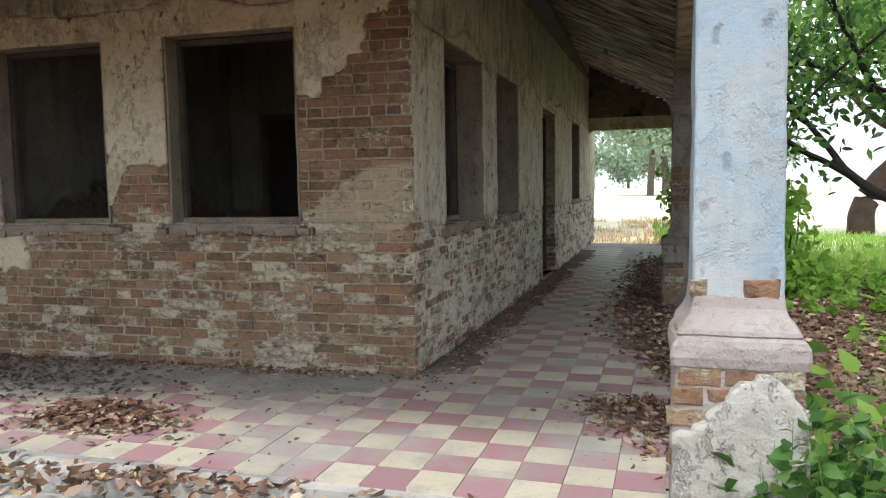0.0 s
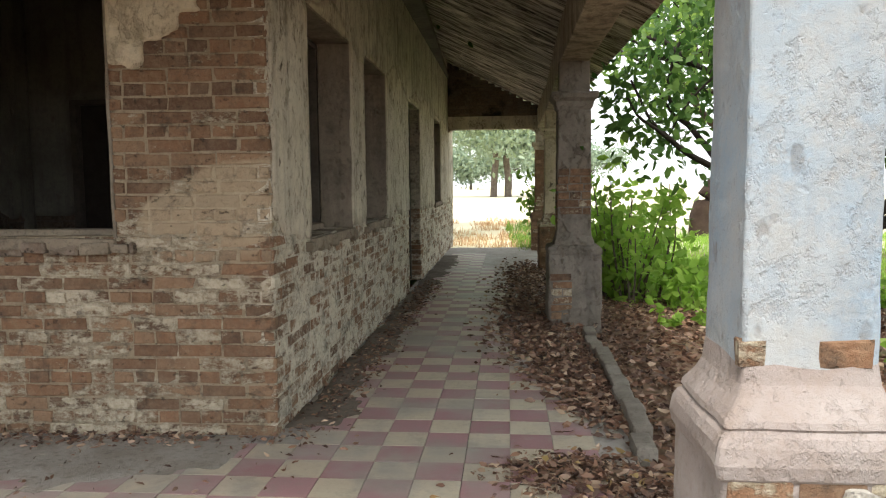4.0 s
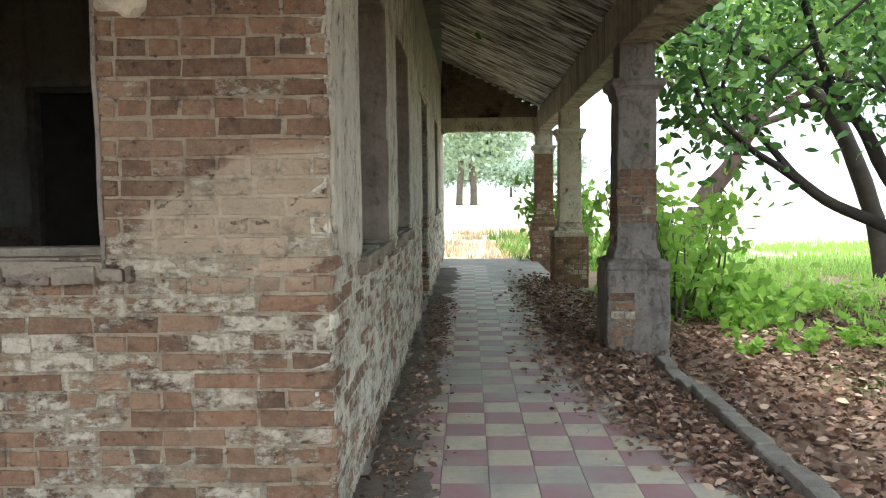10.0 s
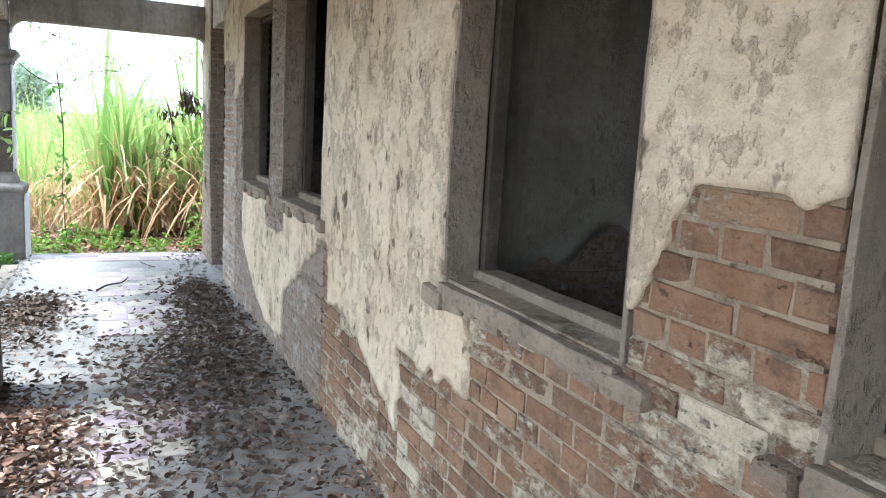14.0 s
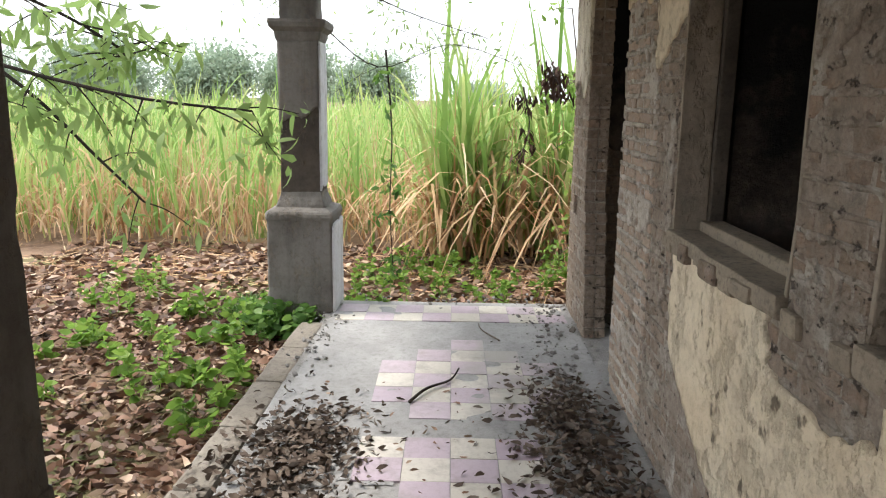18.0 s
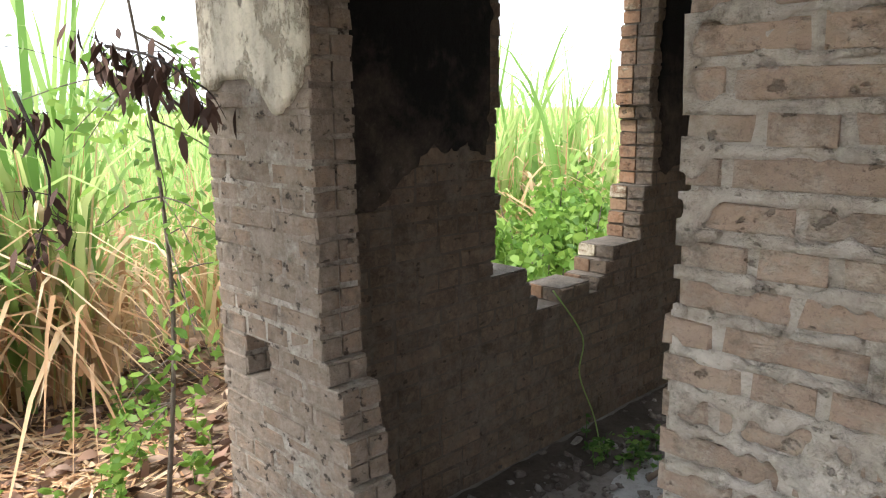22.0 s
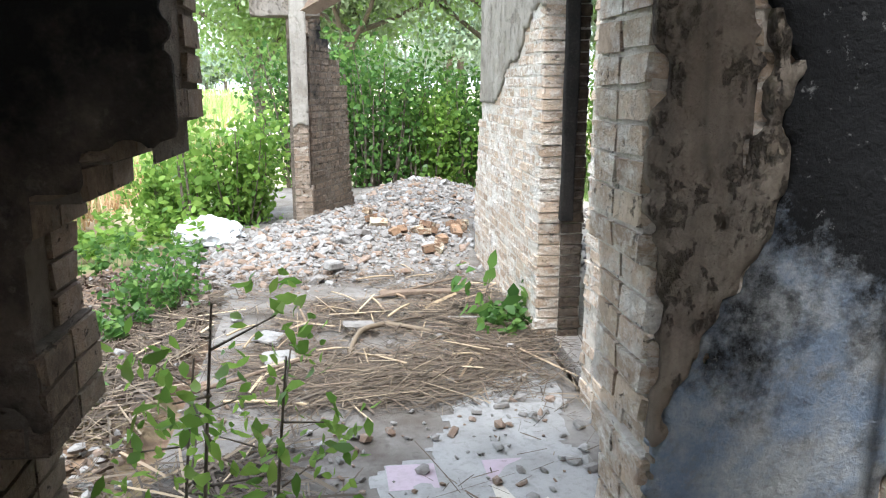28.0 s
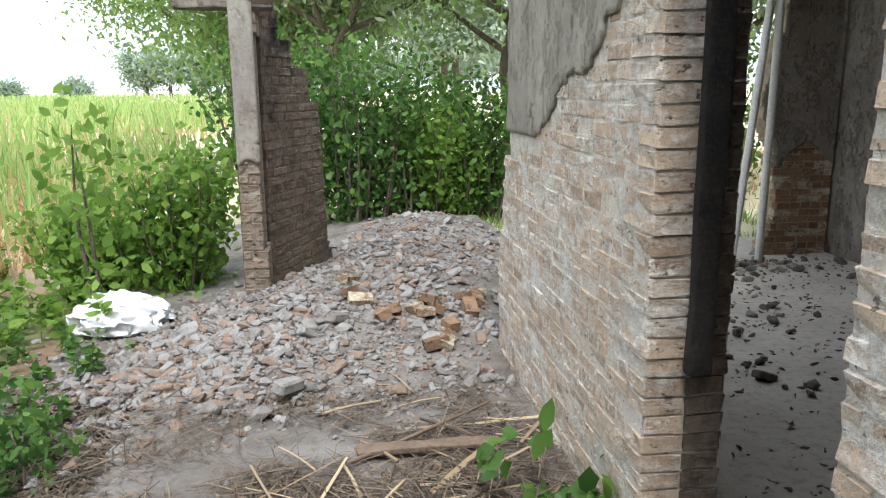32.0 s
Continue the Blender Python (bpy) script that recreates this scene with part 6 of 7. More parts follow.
def weeds(name, seed, n, area, h, mat, label, leaf=(0.05, 0.11), z=None, per=16, patchy=-9.0, aspect=0.55, where=None):
    """Low leafy plants: short stems, each with its own leaves."""
    rng = np.random.default_rng(seed)
    if where is not None:
        w = np.array(where)
        pk = w[rng.integers(0, len(w), n)]
        xy = pk[:, :2] + rng.normal(size=(n, 2)) * pk[:, 2:3]
    else:
        xy = np.stack([rng.uniform(area[0], area[1], n), rng.uniform(area[2], area[3], n)], 1)
        xy = xy[np.array([noise.noise(Vector((x * 0.6, y * 0.6, seed))) > patchy for x, y in xy])]
    n = len(xy)
    zz = gz(xy) if z is None else np.full(n, z)
    hh = rng.uniform(h[0], h[1], n)
    base = np.c_[xy, zz]
    tilt = rng.normal(size=(n, 2)) * 0.18
    t = rng.uniform(0.25, 1.0, (n, per))
    pos = base[:, None, :] + np.concatenate([tilt[:, None, :] * (t * hh[:, None])[..., None], (t * hh[:, None])[..., None]], 2)
    a = rng.uniform(0, 2 * np.pi, (n, per))
    along = np.stack([np.cos(a), np.sin(a), rng.uniform(-0.5, 0.7, (n, per))], 2).reshape(-1, 3)
    L = rng.uniform(leaf[0], leaf[1], n * per)
    co, fa = leaves(rng, pos.reshape(-1, 3), along, L, L * aspect, 0.2)
    ob = quick_mesh(name, co, fa, mat, label, "plants")
    lean = np.where(np.abs(tilt).sum(1, keepdims=True) > 0, tilt, 1)
    co, fa = blades(rng, base, lean, hh, np.full(n, 0.006), np.full(n, 0.02), 2)
    quick_mesh("stems", co, fa, mat, "", "", ob)
    return ob


weeds("weed_patch", 31, 130, (-10.6, -7.3, -0.8, 1.55), (0.1, 0.3), leaf_green, "fresh green weeds growing through dead leaves", patchy=-0.05)
weeds("weed_patch", 32, 200, (-12.6, -10.4, -1.0, 4.2), (0.1, 0.3), leaf_green, "low green weeds at the field edge", (0.04, 0.08), patchy=0.0)
weeds("weed_patch", 33, 330, (-12.6, -10.55, 5.0, 12.4), (0.1, 0.34), leaf_dark, "low green weeds beside the ruined floor", (0.04, 0.09), patchy=-0.02, per=18)
weeds("weed_patch", 34, 130, None, (0.03, 0.13), leaf_dark, "small creeping plants on the broken floor", (0.025, 0.05), 0.0, 7, where=[(-8.6, 6.0, 0.16), (-8.45, 5.5, 0.12), (-8.75, 6.35, 0.1), (-8.5, 5.0, 0.12), (-9.9, 5.2, 0.1)])
weeds("weed_patch", 35, 26, None, (0.05, 0.16), leaf_dark, "dusty weeds at the door foot", (0.04, 0.09), 0.0, 12, where=[(-8.32, 9.9, 0.12)])
weeds("weed_patch", 36, 420, (1.2, 5.0, 4.8, 9.5), (0.1, 0.3), leaf_lime, "green seedlings under the garden trees", (0.05, 0.11), patchy=0.02)
weeds("weed_patch", 37, 110, None, (0.35, 0.74), leaf_dark, "dark green creeper round the foot of the pillar", (0.04, 0.09), None, 11, where=[(1.0, 1.5, 0.06), (1.13, 1.52, 0.08), (1.2, 1.42, 0.08)])
weeds("weed_patch", 40, 46, None, (0.06, 0.3), leaf_dark, "dark green weeds round the corner pillar", (0.05, 0.11), None, 16, where=[(-10.02, 1.6, 0.1), (-9.98, 1.85, 0.07), (-10.1, 1.4, 0.12), (-10.35, 1.42, 0.12)])
weeds("weed_patch", 38, 5, None, (0.72, 0.86), leaf_green, "broad pale leaves beside the pillar", (0.1, 0.17), None, 9, aspect=0.4, where=[(1.27, 1.85, 0.05)])
weeds("weed_patch", 39, 240, (-13.0, -10.8, 12.3, 17.0), (0.15, 0.45), leaf_green, "tangled green weeds beyond the rubble", (0.05, 0.12), patchy=-0.2, per=22)


def cane(name, seed, n, area, h, dry_share, label, thin=1.0, where=None):
    """Sugar cane: green blades above, dry straw-coloured ones hanging below."""
    rng = np.random.default_rng(seed)
    if where is not None:
        w = np.array(where)
        pk = w[rng.integers(0, len(w), n)]
        xy = pk[:, :2] + rng.normal(size=(n, 2)) * pk[:, 2:3]
    else:
        xy = np.stack([rng.uniform(area[0], area[1], n), rng.uniform(area[2], area[3], n)], 1)
    a = rng.uniform(0, 2 * np.pi, n)
    lean = np.stack([np.cos(a), np.sin(a)], 1)
    hh = rng.uniform(h[0], h[1], n)
    base = np.c_[xy, np.full(n, LOW)]
    base[:, 2] += rng.uniform(0.0, 0.35, n) * hh
    co, fa = blades(rng, base, lean, hh * rng.uniform(0.6, 1.0, n), rng.uniform(0.018, 0.04, n) * thin, rng.uniform(0.05, 0.55, n), 5)
    ob = quick_mesh(name, co, fa, cane_green, label, "sugar cane")
    m = int(n * dry_share)
    if m:
        pick = rng.integers(0, n, m)
        b2 = base[pick].copy()
        b2[:, :2] += rng.normal(size=(m, 2)) * 0.12
        b2[:, 2] = LOW + rng.uniform(0.0, 0.28, m) * hh[pick]
        co, fa = blades(rng, b2, rng.normal(size=(m, 2)), hh[pick] * rng.uniform(0.28, 0.62, m), rng.uniform(0.014, 0.034, m) * thin, rng.uniform(0.5, 1.3, m), 5)
        quick_mesh("dry_leaves", co, fa, cane_dry, "dry straw-coloured cane leaves", "", ob)
    s = max(1, n // 4)
    b3 = base[:s].copy()
    b3[:, 2] = LOW
    co, fa = blades(rng, b3, rng.normal(size=(s, 2)), hh[:s] * 0.75, np.full(s, 0.028), np.full(s, 0.03), 3)
    quick_mesh("canes", co, fa, cane_dry, "brownish cane stalks", "", ob)
    return ob


cane("sugar_cane", 41, 640, None, (1.7, 2.75), 1.5, "tall clump of sugar cane, green above and dry below", 1.9, [(-13.1, 7.7, 0.3), (-13.2, 8.6, 0.3), (-13.3, 9.5, 0.3), (-12.8, 2.8, 0.17), (-13.0, 3.02, 0.17), (-12.95, 3.85, 0.13), (-12.7, 5.6, 0.35)])
cane("sugar_cane", 42, 4200, (-17.5, -13.2, -8.0, 8.0), (1.1, 2.1), 1.8, "sugar cane at the field edge with dry lower leaves")
cane("sugar_cane", 43, 5200, (-26.0, -17.5, -16.0, 16.0), (1.3, 2.1), 0.7, "green sugar cane field", 1.6)
cane("sugar_cane", 44, 6500, (-60.0, -26.0, -45.0, 45.0), (1.4, 2.1), 0.25, "wide green sugar cane field", 3.2)
cane("sugar_cane", 45, 5200, (-17.5, -12.4, 8.0, 26.0), (0.6, 1.25), 2.6, "yellowing sugar cane beside the ruin", 1.1)
cane("sugar_cane", 46, 9000, (-40.0, -14.0, 26.0, 90.0), (1.0, 1.7), 0.5, "wide pale green sugar cane field", 2.6)
cane("sugar_cane", 47, 9000, (-220.0, -40.0, 20.0, 240.0), (1.2, 1.7), 0.1, "far sugar cane field", 9.0)


# ---- trees and shrubs ----
def limb(points, r0, r1, sides, bag, knots=0.0, seed=0):
    pts = [Vector(p) for p in points]
    fine = []
    for i in range(len(pts) - 1):
        a, b = pts[i], pts[i + 1]
        p0, p3 = pts[max(0, i - 1)], pts[min(len(pts) - 1, i + 2)]
        for k in range(5):
            t = k / 5
            fine.append(0.5 * ((2 * a) + (b - p0) * t + (2 * p0 - 5 * a + 4 * b - p3) * t * t + (3 * a - p0 - 3 * b + p3) * t ** 3))
    fine.append(pts[-1])
    n = len(fine)
    rad = [r0 + (r1 - r0) * (i / (n - 1)) ** 0.8 for i in range(n)]
    v, f = tube(fine, rad, sides)
    if knots:
        v = [q + noise.noise_vector(q * 3 + Vector((seed, 0, 0))) * knots for q in v]
    bag.add(v, f)
    return fine


def grow(rng, bag, tips, start, way, length, radius, depth, spread=0.7, up=0.15, sides=6):
    """Forked limbs; tips collects the places of twigs."""
    pts, p, d = [Vector(start)], Vector(start), Vector(way).normalized()
    for _ in range(3):
        d = (d + Vector((rng.uniform(-1, 1), rng.uniform(-1, 1), rng.uniform(-0.6, 1) * 0.6 + up)) * 0.28).normalized()
        p = p + d * length / 3
        pts.append(p.copy())
    fine = limb(pts, radius, radius * 0.6, sides, bag)
    if depth == 0:
        tips.extend((fine[k], d) for k in range(4, len(fine), 2))
        return
    if depth == 1:
        tips.extend((fine[k], d) for k in range(8, len(fine), 4))
    for _ in range(rng.choice((2, 3, 3))):
        q = fine[rng.randrange(len(fine) // 2, len(fine))]
        w = (d + Vector((rng.uniform(-1, 1), rng.uniform(-1, 1), rng.uniform(-0.7, 0.8))) * spread).normalized()
        grow(rng, bag, tips, q, w, length * rng.uniform(0.6, 0.85), radius * 0.55, depth - 1, spread, up, max(4, sides - 1))


def crown(tree, tips, seed, per, leaf, mat, spread, aspect=0.45, hang=0.0, name="crown"):
    rng = np.random.default_rng(seed)
    p = np.array([t[0] for t in tips])
    n = len(p) * per
    pos = np.repeat(p, per, 0) + rng.normal(size=(n, 3)) * spread
    along = rng.normal(size=(n, 3))
    along[:, 2] -= hang
    L = rng.uniform(leaf[0], leaf[1], n)
    co, fa = leaves(rng, pos, along, L, L * aspect * rng.uniform(0.75, 1.2, n), 0.15)
    co -= np.array(tree.location)
    return quick_mesh(name, co, fa, mat, "", "", tree, "")


def tree(name, base, trunk, r0, r1, boughs, seed, bark_m, leaf_m, leaf, per, spread, label, depth=2, length=1.6, category="tree", aspect=0.45, hang=0.2, up=0.15, knots=0.02, rb=0.4):
    """trunk: points from the foot; boughs: directions of the main limbs."""
    t = thing(name, base, label, category)
    rng = random.Random(seed)
    bag, tips = Bag(), []
    o = Vector(base)
    fine = limb([o + Vector(p) for p in trunk], r0, r1, 10, bag, knots, seed)
    tb = Bag()
    tb.add([v - o for v in bag.v], bag.f)
    mesh_ob("trunk", tb.v, tb.f, bark_m, t, True)
    limbs = Bag()
    for k, w in enumerate(boughs):
        q = fine[-1 - (k % 3) * 2]
        grow(rng, limbs, tips, q, w, length * rng.uniform(0.85, 1.2), r1 * rb * 1.4, depth, up=up)
    tagged(mesh_ob("branch_work", [v - o for v in limbs.v], limbs.f, bark_m, t, True), kind="stuff")
    if tips:
        crown(t, tips, seed, per, leaf, leaf_m, spread, aspect, hang)
    return t


ring = [(math.cos(k * 1.05), math.sin(k * 1.05), 0.35 + 0.2 * (k % 2)) for k in range(6)]
# east garden
fig = tree("fig_tree", (3.0, 4.4, -0.25), [(0, 0, 0), (-0.04, 0.02, 0.5), (0.02, 0.05, 1.4), (0.15, 0.1, 2.6), (0.3, 0.2, 3.8)], 0.27, 0.2, [(1, 0.2, 0.6), (0.7, -0.6, 0.7), (0.1, -0.8, 0.8), (0.9, 0.6, 0.5)], 51, bark_fig, leaf_green, (0.09, 0.16), 6, 0.26, "thick old fig tree with a fluted grey trunk and surface roots", 2, 1.8, knots=0.07)
rng = random.Random(5)
for k in range(20):
    a = k * 6.283 / 20 + rng.uniform(-0.15, 0.15)
    b = Bag()
    pts = []
    flare = rng.uniform(0.45, 0.95)
    for z, r in ((-0.12, flare + 0.25), (0.02, flare), (0.18, 0.42), (0.5, 0.31), (1.1, 0.27), (1.9, 0.25), (2.7, 0.235), (3.5, 0.2)):
        a += rng.uniform(-0.34, 0.34)
        s = max(0.0, z)
        pts.append((math.cos(a) * r + 0.055 * s * (s > 0.6), math.sin(a) * r + 0.04 * s * (s > 0.6), z))
    limb(pts, rng.uniform(0.035, 0.09), rng.uniform(0.015, 0.05), 8, b, 0.06, k)
    mesh_ob("root", b.v, b.f, bark_fig, fig, True)
tree("garden_tree", (3.45, 6.9, -0.25), [(0, 0, -0.1), (0.01, 0.0, 0.25), (-0.02, 0.02, 0.55), (0.0, 0.03, 0.85), (-0.02, 0.05, 1.1)], 0.21, 0.13, [(-0.55, 0.3, 0.95), (1.0, 0.1, 0.4), (0.2, 0.7, 0.9), (-0.3, -0.4, 1.0), (0.6, -0.6, 0.7), (-0.7, 0.6, 0.5)], 52, bark_dark, leaf_dark, (0.08, 0.15), 22, 0.22, "dark low garden tree with glossy leaves", 2, 1.3, knots=0.02)
tree("leaning_tree", (5.7, 19.7, -0.25), [(0, 0, 0), (0.1, 0, 0.8), (0.5, 0.1, 1.5), (1.1, 0.2, 2.2), (1.6, 0.3, 3.4)], 0.34, 0.2, [(-0.8, 0.2, 0.8), (0.8, 0.2, 0.6), (0.1, -0.9, 0.6), (-0.6, -0.5, 0.9), (0.9, -0.4, 0.4), (-1.0, 0.0, 0.5)], 53, bark_red, leaf_dark, (0.16, 0.3), 22, 0.45, "old tree with a leaning reddish forked trunk", 2, 3.0, knots=0.06)
tree("garden_tree", (6.1, 12.2, -0.25), [(0, 0, 0), (-0.2, 0.0, 1.0), (-0.9, -0.3, 2.3), (-1.8, -0.6, 3.2)], 0.16, 0.1, [(-1.0, -0.4, 0.15), (-0.7, -0.9, 0.0), (-0.9, 0.5, 0.3), (0.5, -0.8, 0.3), (0.6, 0.6, 0.5), (-0.2, -1.0, 0.5)], 54, bark_dark, leaf_green, (0.1, 0.18), 14, 0.28, "leafy garden tree with long low boughs", 2, 2.0, hang=0.5, up=-0.05)
tree("garden_tree", (7.5, 9.5, -0.25), [(0, 0, 0), (0.1, 0.0, 1.2), (0.0, 0.1, 2.6), (-0.2, 0.0, 3.8)], 0.22, 0.14, ring, 55, bark, leaf_green, (0.12, 0.2), 12, 0.34, "tall leafy garden tree", 2, 2.2)
tree("garden_tree", (6.2, 4.5, -0.25), [(0, 0, 0), (0.1, 0.0, 1.2), (0.0, 0.1, 2.6), (-0.2, 0.0, 3.6)], 0.2, 0.13, ring, 56, bark_dark, leaf_green, (0.12, 0.2), 12, 0.34, "leafy green tree in the garden", 2, 2.0)
tree("garden_tree", (7.6, -0.6, -0.25), [(0, 0, 0), (0.1, 0.0, 1.2), (0.0, 0.1, 2.4), (-0.2, 0.0, 3.4)], 0.2, 0.13, ring, 57, bark, leaf_green, (0.12, 0.2), 10, 0.34, "leafy green tree in the garden", 2, 2.0)
tree("field_tree", (1.2, 88.0, -0.3), [(0, 0, 0), (0.1, 0.0, 2.5), (0.3, 0.1, 4.5), (0.2, 0.0, 6.0)], 0.42, 0.35, ring, 58, bark, leaf_far_hazed, (0.5, 0.9), 26, 1.2, "broad tree standing in the bright field", 2, 3.4)
tree("field_tree", (2.9, 88.5, -0.3), [(0, 0, 0), (0.0, 0.0, 2.5), (-0.2, 0.1, 4.5), (-0.1, 0.0, 6.4)], 0.45, 0.35, ring, 59, bark, leaf_far_hazed, (0.5, 0.9), 26, 1.2, "broad tree standing in the bright field", 2, 3.4)


def bush(name, base, seed, stems, height, leaf_m, leaf, per, spread, label, lean=0.45, aspect=0.6, bark_m=None, category="bush"):
    """A shrub of many thin stems with leaves along them."""
    t = thing(name, base, label, category)
    rng = random.Random(seed)
    bag, tips = Bag(), []
    o = Vector(base)
    for _ in range(stems):
        a = rng.uniform(0, 6.28)
        out = rng.uniform(0.05, lean)
        h = height * rng.uniform(0.55, 1.0)
        foot = o + Vector((math.cos(a), math.sin(a), 0)) * rng.uniform(0, spread)
        top = foot + Vector((math.cos(a) * out * h, math.sin(a) * out * h, h))
        mid = foot.lerp(top, 0.5) + Vector((rng.uniform(-0.1, 0.1), rng.uniform(-0.1, 0.1), 0.05 * h))
        fine = limb([foot, mid, top], 0.012 * max(1, height), 0.004, 5, bag)
        tips.extend((q, Vector((0, 0, 1))) for q in fine[2:])
    tagged(mesh_ob("stem_work", [v - o for v in bag.v], bag.f, bark_m or bark, t, True), kind="stuff")
    crown(t, tips, seed, per, leaf, leaf_m, 0.05 * max(1.0, height) + 0.03, aspect, 0.0, "foliage")
    return t


bush("shrub", (1.75, 8.3, -0.22), 61, 22, 1.6, leaf_lime, (0.08, 0.15), 5, 0.3, "leafy green shrub behind the pillar", 0.35)
bush("shrub", (1.9, 9.4, -0.22), 62, 12, 1.2, leaf_lime, (0.1, 0.18), 5, 0.3, "leafy green shrub in the garden", 0.4)
bush("shrub", (2.3, 7.7, -0.22), 63, 9, 0.6, leaf_lime, (0.08, 0.15), 7, 0.25, "low green shrub in the garden", 0.5)
bush("shrub", (1.7, 14.5, -0.22), 64, 18, 1.7, leaf_green, (0.1, 0.18), 7, 0.4, "bright shrub at the veranda end", 0.4)
# west and north
for k, (x, y, h, st) in enumerate([(-10.65, 14.1, 1.35, 26), (-11.35, 14.3, 1.0, 18), (-10.8, 10.75, 0.5, 9), (-11.3, 9.6, 0.4, 6), (-11.6, 6.5, 0.95, 20), (-11.7, 5.3, 0.75, 16), (-11.9, 7.4, 1.1, 20), (-12.4, 8.2, 1.2, 20)]):
    bush("shrub", (x, y, -0.22), 70 + k, st, h, leaf_dark if k in (2, 3) else leaf_green, (0.035, 0.075) if k in (2, 3) else (0.055, 0.11), 14, 0.3, "bright green shrub growing beside the ruin", 0.4)
for k, (x, y, h, st) in enumerate([(-9.0, 17.2, 2.4, 34), (-8.1, 17.8, 1.7, 28), (-7.2, 18.0, 2.0, 30), (-6.2, 17.6, 1.8, 26), (-9.9, 18.0, 2.6, 30), (-5.0, 17.0, 2.2, 26), (-7.8, 19.5, 2.4, 26), (-4.2, 18.0, 2.6, 28), (-3.3, 19.0, 2.6, 26)]):
    bush("shrub", (x, y, -0.22), 90 + k, st, h, leaf_green if k % 2 else leaf_dark, (0.06, 0.13), 13, 0.5, "dense green shrub at the edge of the trees", 0.35)
bush("sapling", (-10.9, 12.9, -0.2), 98, 2, 2.1, leaf_green, (0.07, 0.13), 12, 0.1, "slender sapling with sparse leaves", 0.16)
bush("sapling", (-8.35, 17.0, -0.2), 99, 2, 2.1, leaf_dark, (0.08, 0.14), 3, 0.05, "thin dark sapling before the shrubs", 0.08)
for k, (x, y, h) in enumerate([(-9.5, 23.0, 5.5), (-6.0, 22.5, 6.0), (-3.0, 21.0, 5.0), (-12.0, 27.0, 5.0)]):
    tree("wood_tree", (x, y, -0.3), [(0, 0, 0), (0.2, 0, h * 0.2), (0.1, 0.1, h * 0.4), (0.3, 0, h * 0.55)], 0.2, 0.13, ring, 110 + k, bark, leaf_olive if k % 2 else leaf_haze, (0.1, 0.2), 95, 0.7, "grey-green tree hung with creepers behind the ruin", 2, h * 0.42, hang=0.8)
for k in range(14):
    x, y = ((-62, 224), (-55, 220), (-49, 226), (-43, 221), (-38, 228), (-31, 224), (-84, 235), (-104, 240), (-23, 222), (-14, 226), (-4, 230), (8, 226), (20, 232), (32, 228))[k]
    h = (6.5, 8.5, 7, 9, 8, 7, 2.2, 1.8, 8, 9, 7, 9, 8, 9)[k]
    tree("far_tree", (x, y, -0.3), [(0, 0, 0), (0, 0, h * 0.4), (0.3, 0, h * 0.6)], 0.5, 0.3, ring, 130 + k, bark, leaf_far_hazed, (0.8, 1.5), 22, 1.4, "distant round tree on the horizon", 1, h * 0.7)
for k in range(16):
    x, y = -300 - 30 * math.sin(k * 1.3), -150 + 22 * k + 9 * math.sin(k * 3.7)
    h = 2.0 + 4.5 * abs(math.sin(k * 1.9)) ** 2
    tree("far_tree", (x, y, -0.3), [(0, 0, 0), (0, 0, h * 0.4), (0.3, 0, h * 0.6)], 0.5, 0.3, ring, 160 + k, bark, leaf_far_hazed, (1.2, 2.2), 14, 1.9, "distant round tree on the horizon", 1, h * 0.8)
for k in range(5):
    tree("wood_tree", (-62 - 7 * k, -34 + 7 * k, -0.3), [(0, 0, 0), (0.2, 0, 0.8), (0.1, 0.1, 1.6), (0.3, 0, 2.2)], 0.25, 0.15, ring, 180 + k, bark, leaf_far_hazed, (0.3, 0.55), 40, 1.0, "tree at the edge of the cane field", 2, 1.8)


# ---- rubble, straw and small things ----
def mound(x, y):
    h = 0.3 * math.exp(-((x + 8.7) / 0.9) ** 2 - ((y - 13.6) / 1.5) ** 2) + 0.22 * math.exp(-((x + 9.7) / 0.7) ** 2 - ((y - 12.6) / 0.9) ** 2) + 0.28 * math.exp(-((x + 8.3) / 0.8) ** 2 - ((y - 15.6) / 1.3) ** 2)
    return h + 0.02 * noise.noise(Vector((x * 4, y * 4, 1))) - 0.03


nx, ny = 60, 110
vs = [(-11.3 + 3.9 * i / nx, 10.0 + 7.2 * j / ny, mound(-11.3 + 3.9 * i / nx, 10.0 + 7.2 * j / ny) - (0.2 if i < 4 or i == nx or j == ny or j < 4 else 0)) for i in range(nx + 1) for j in range(ny + 1)]
fs = [(i * (ny + 1) + j, (i + 1) * (ny + 1) + j, (i + 1) * (ny + 1) + j + 1, i * (ny + 1) + j + 1) for i in range(nx) for j in range(ny)]
tagged(mesh_ob("rubble_mound", vs, fs, dirt_floor, None, True), "grey mound of crushed plaster and brick rubble", "rubble", kind="stuff")


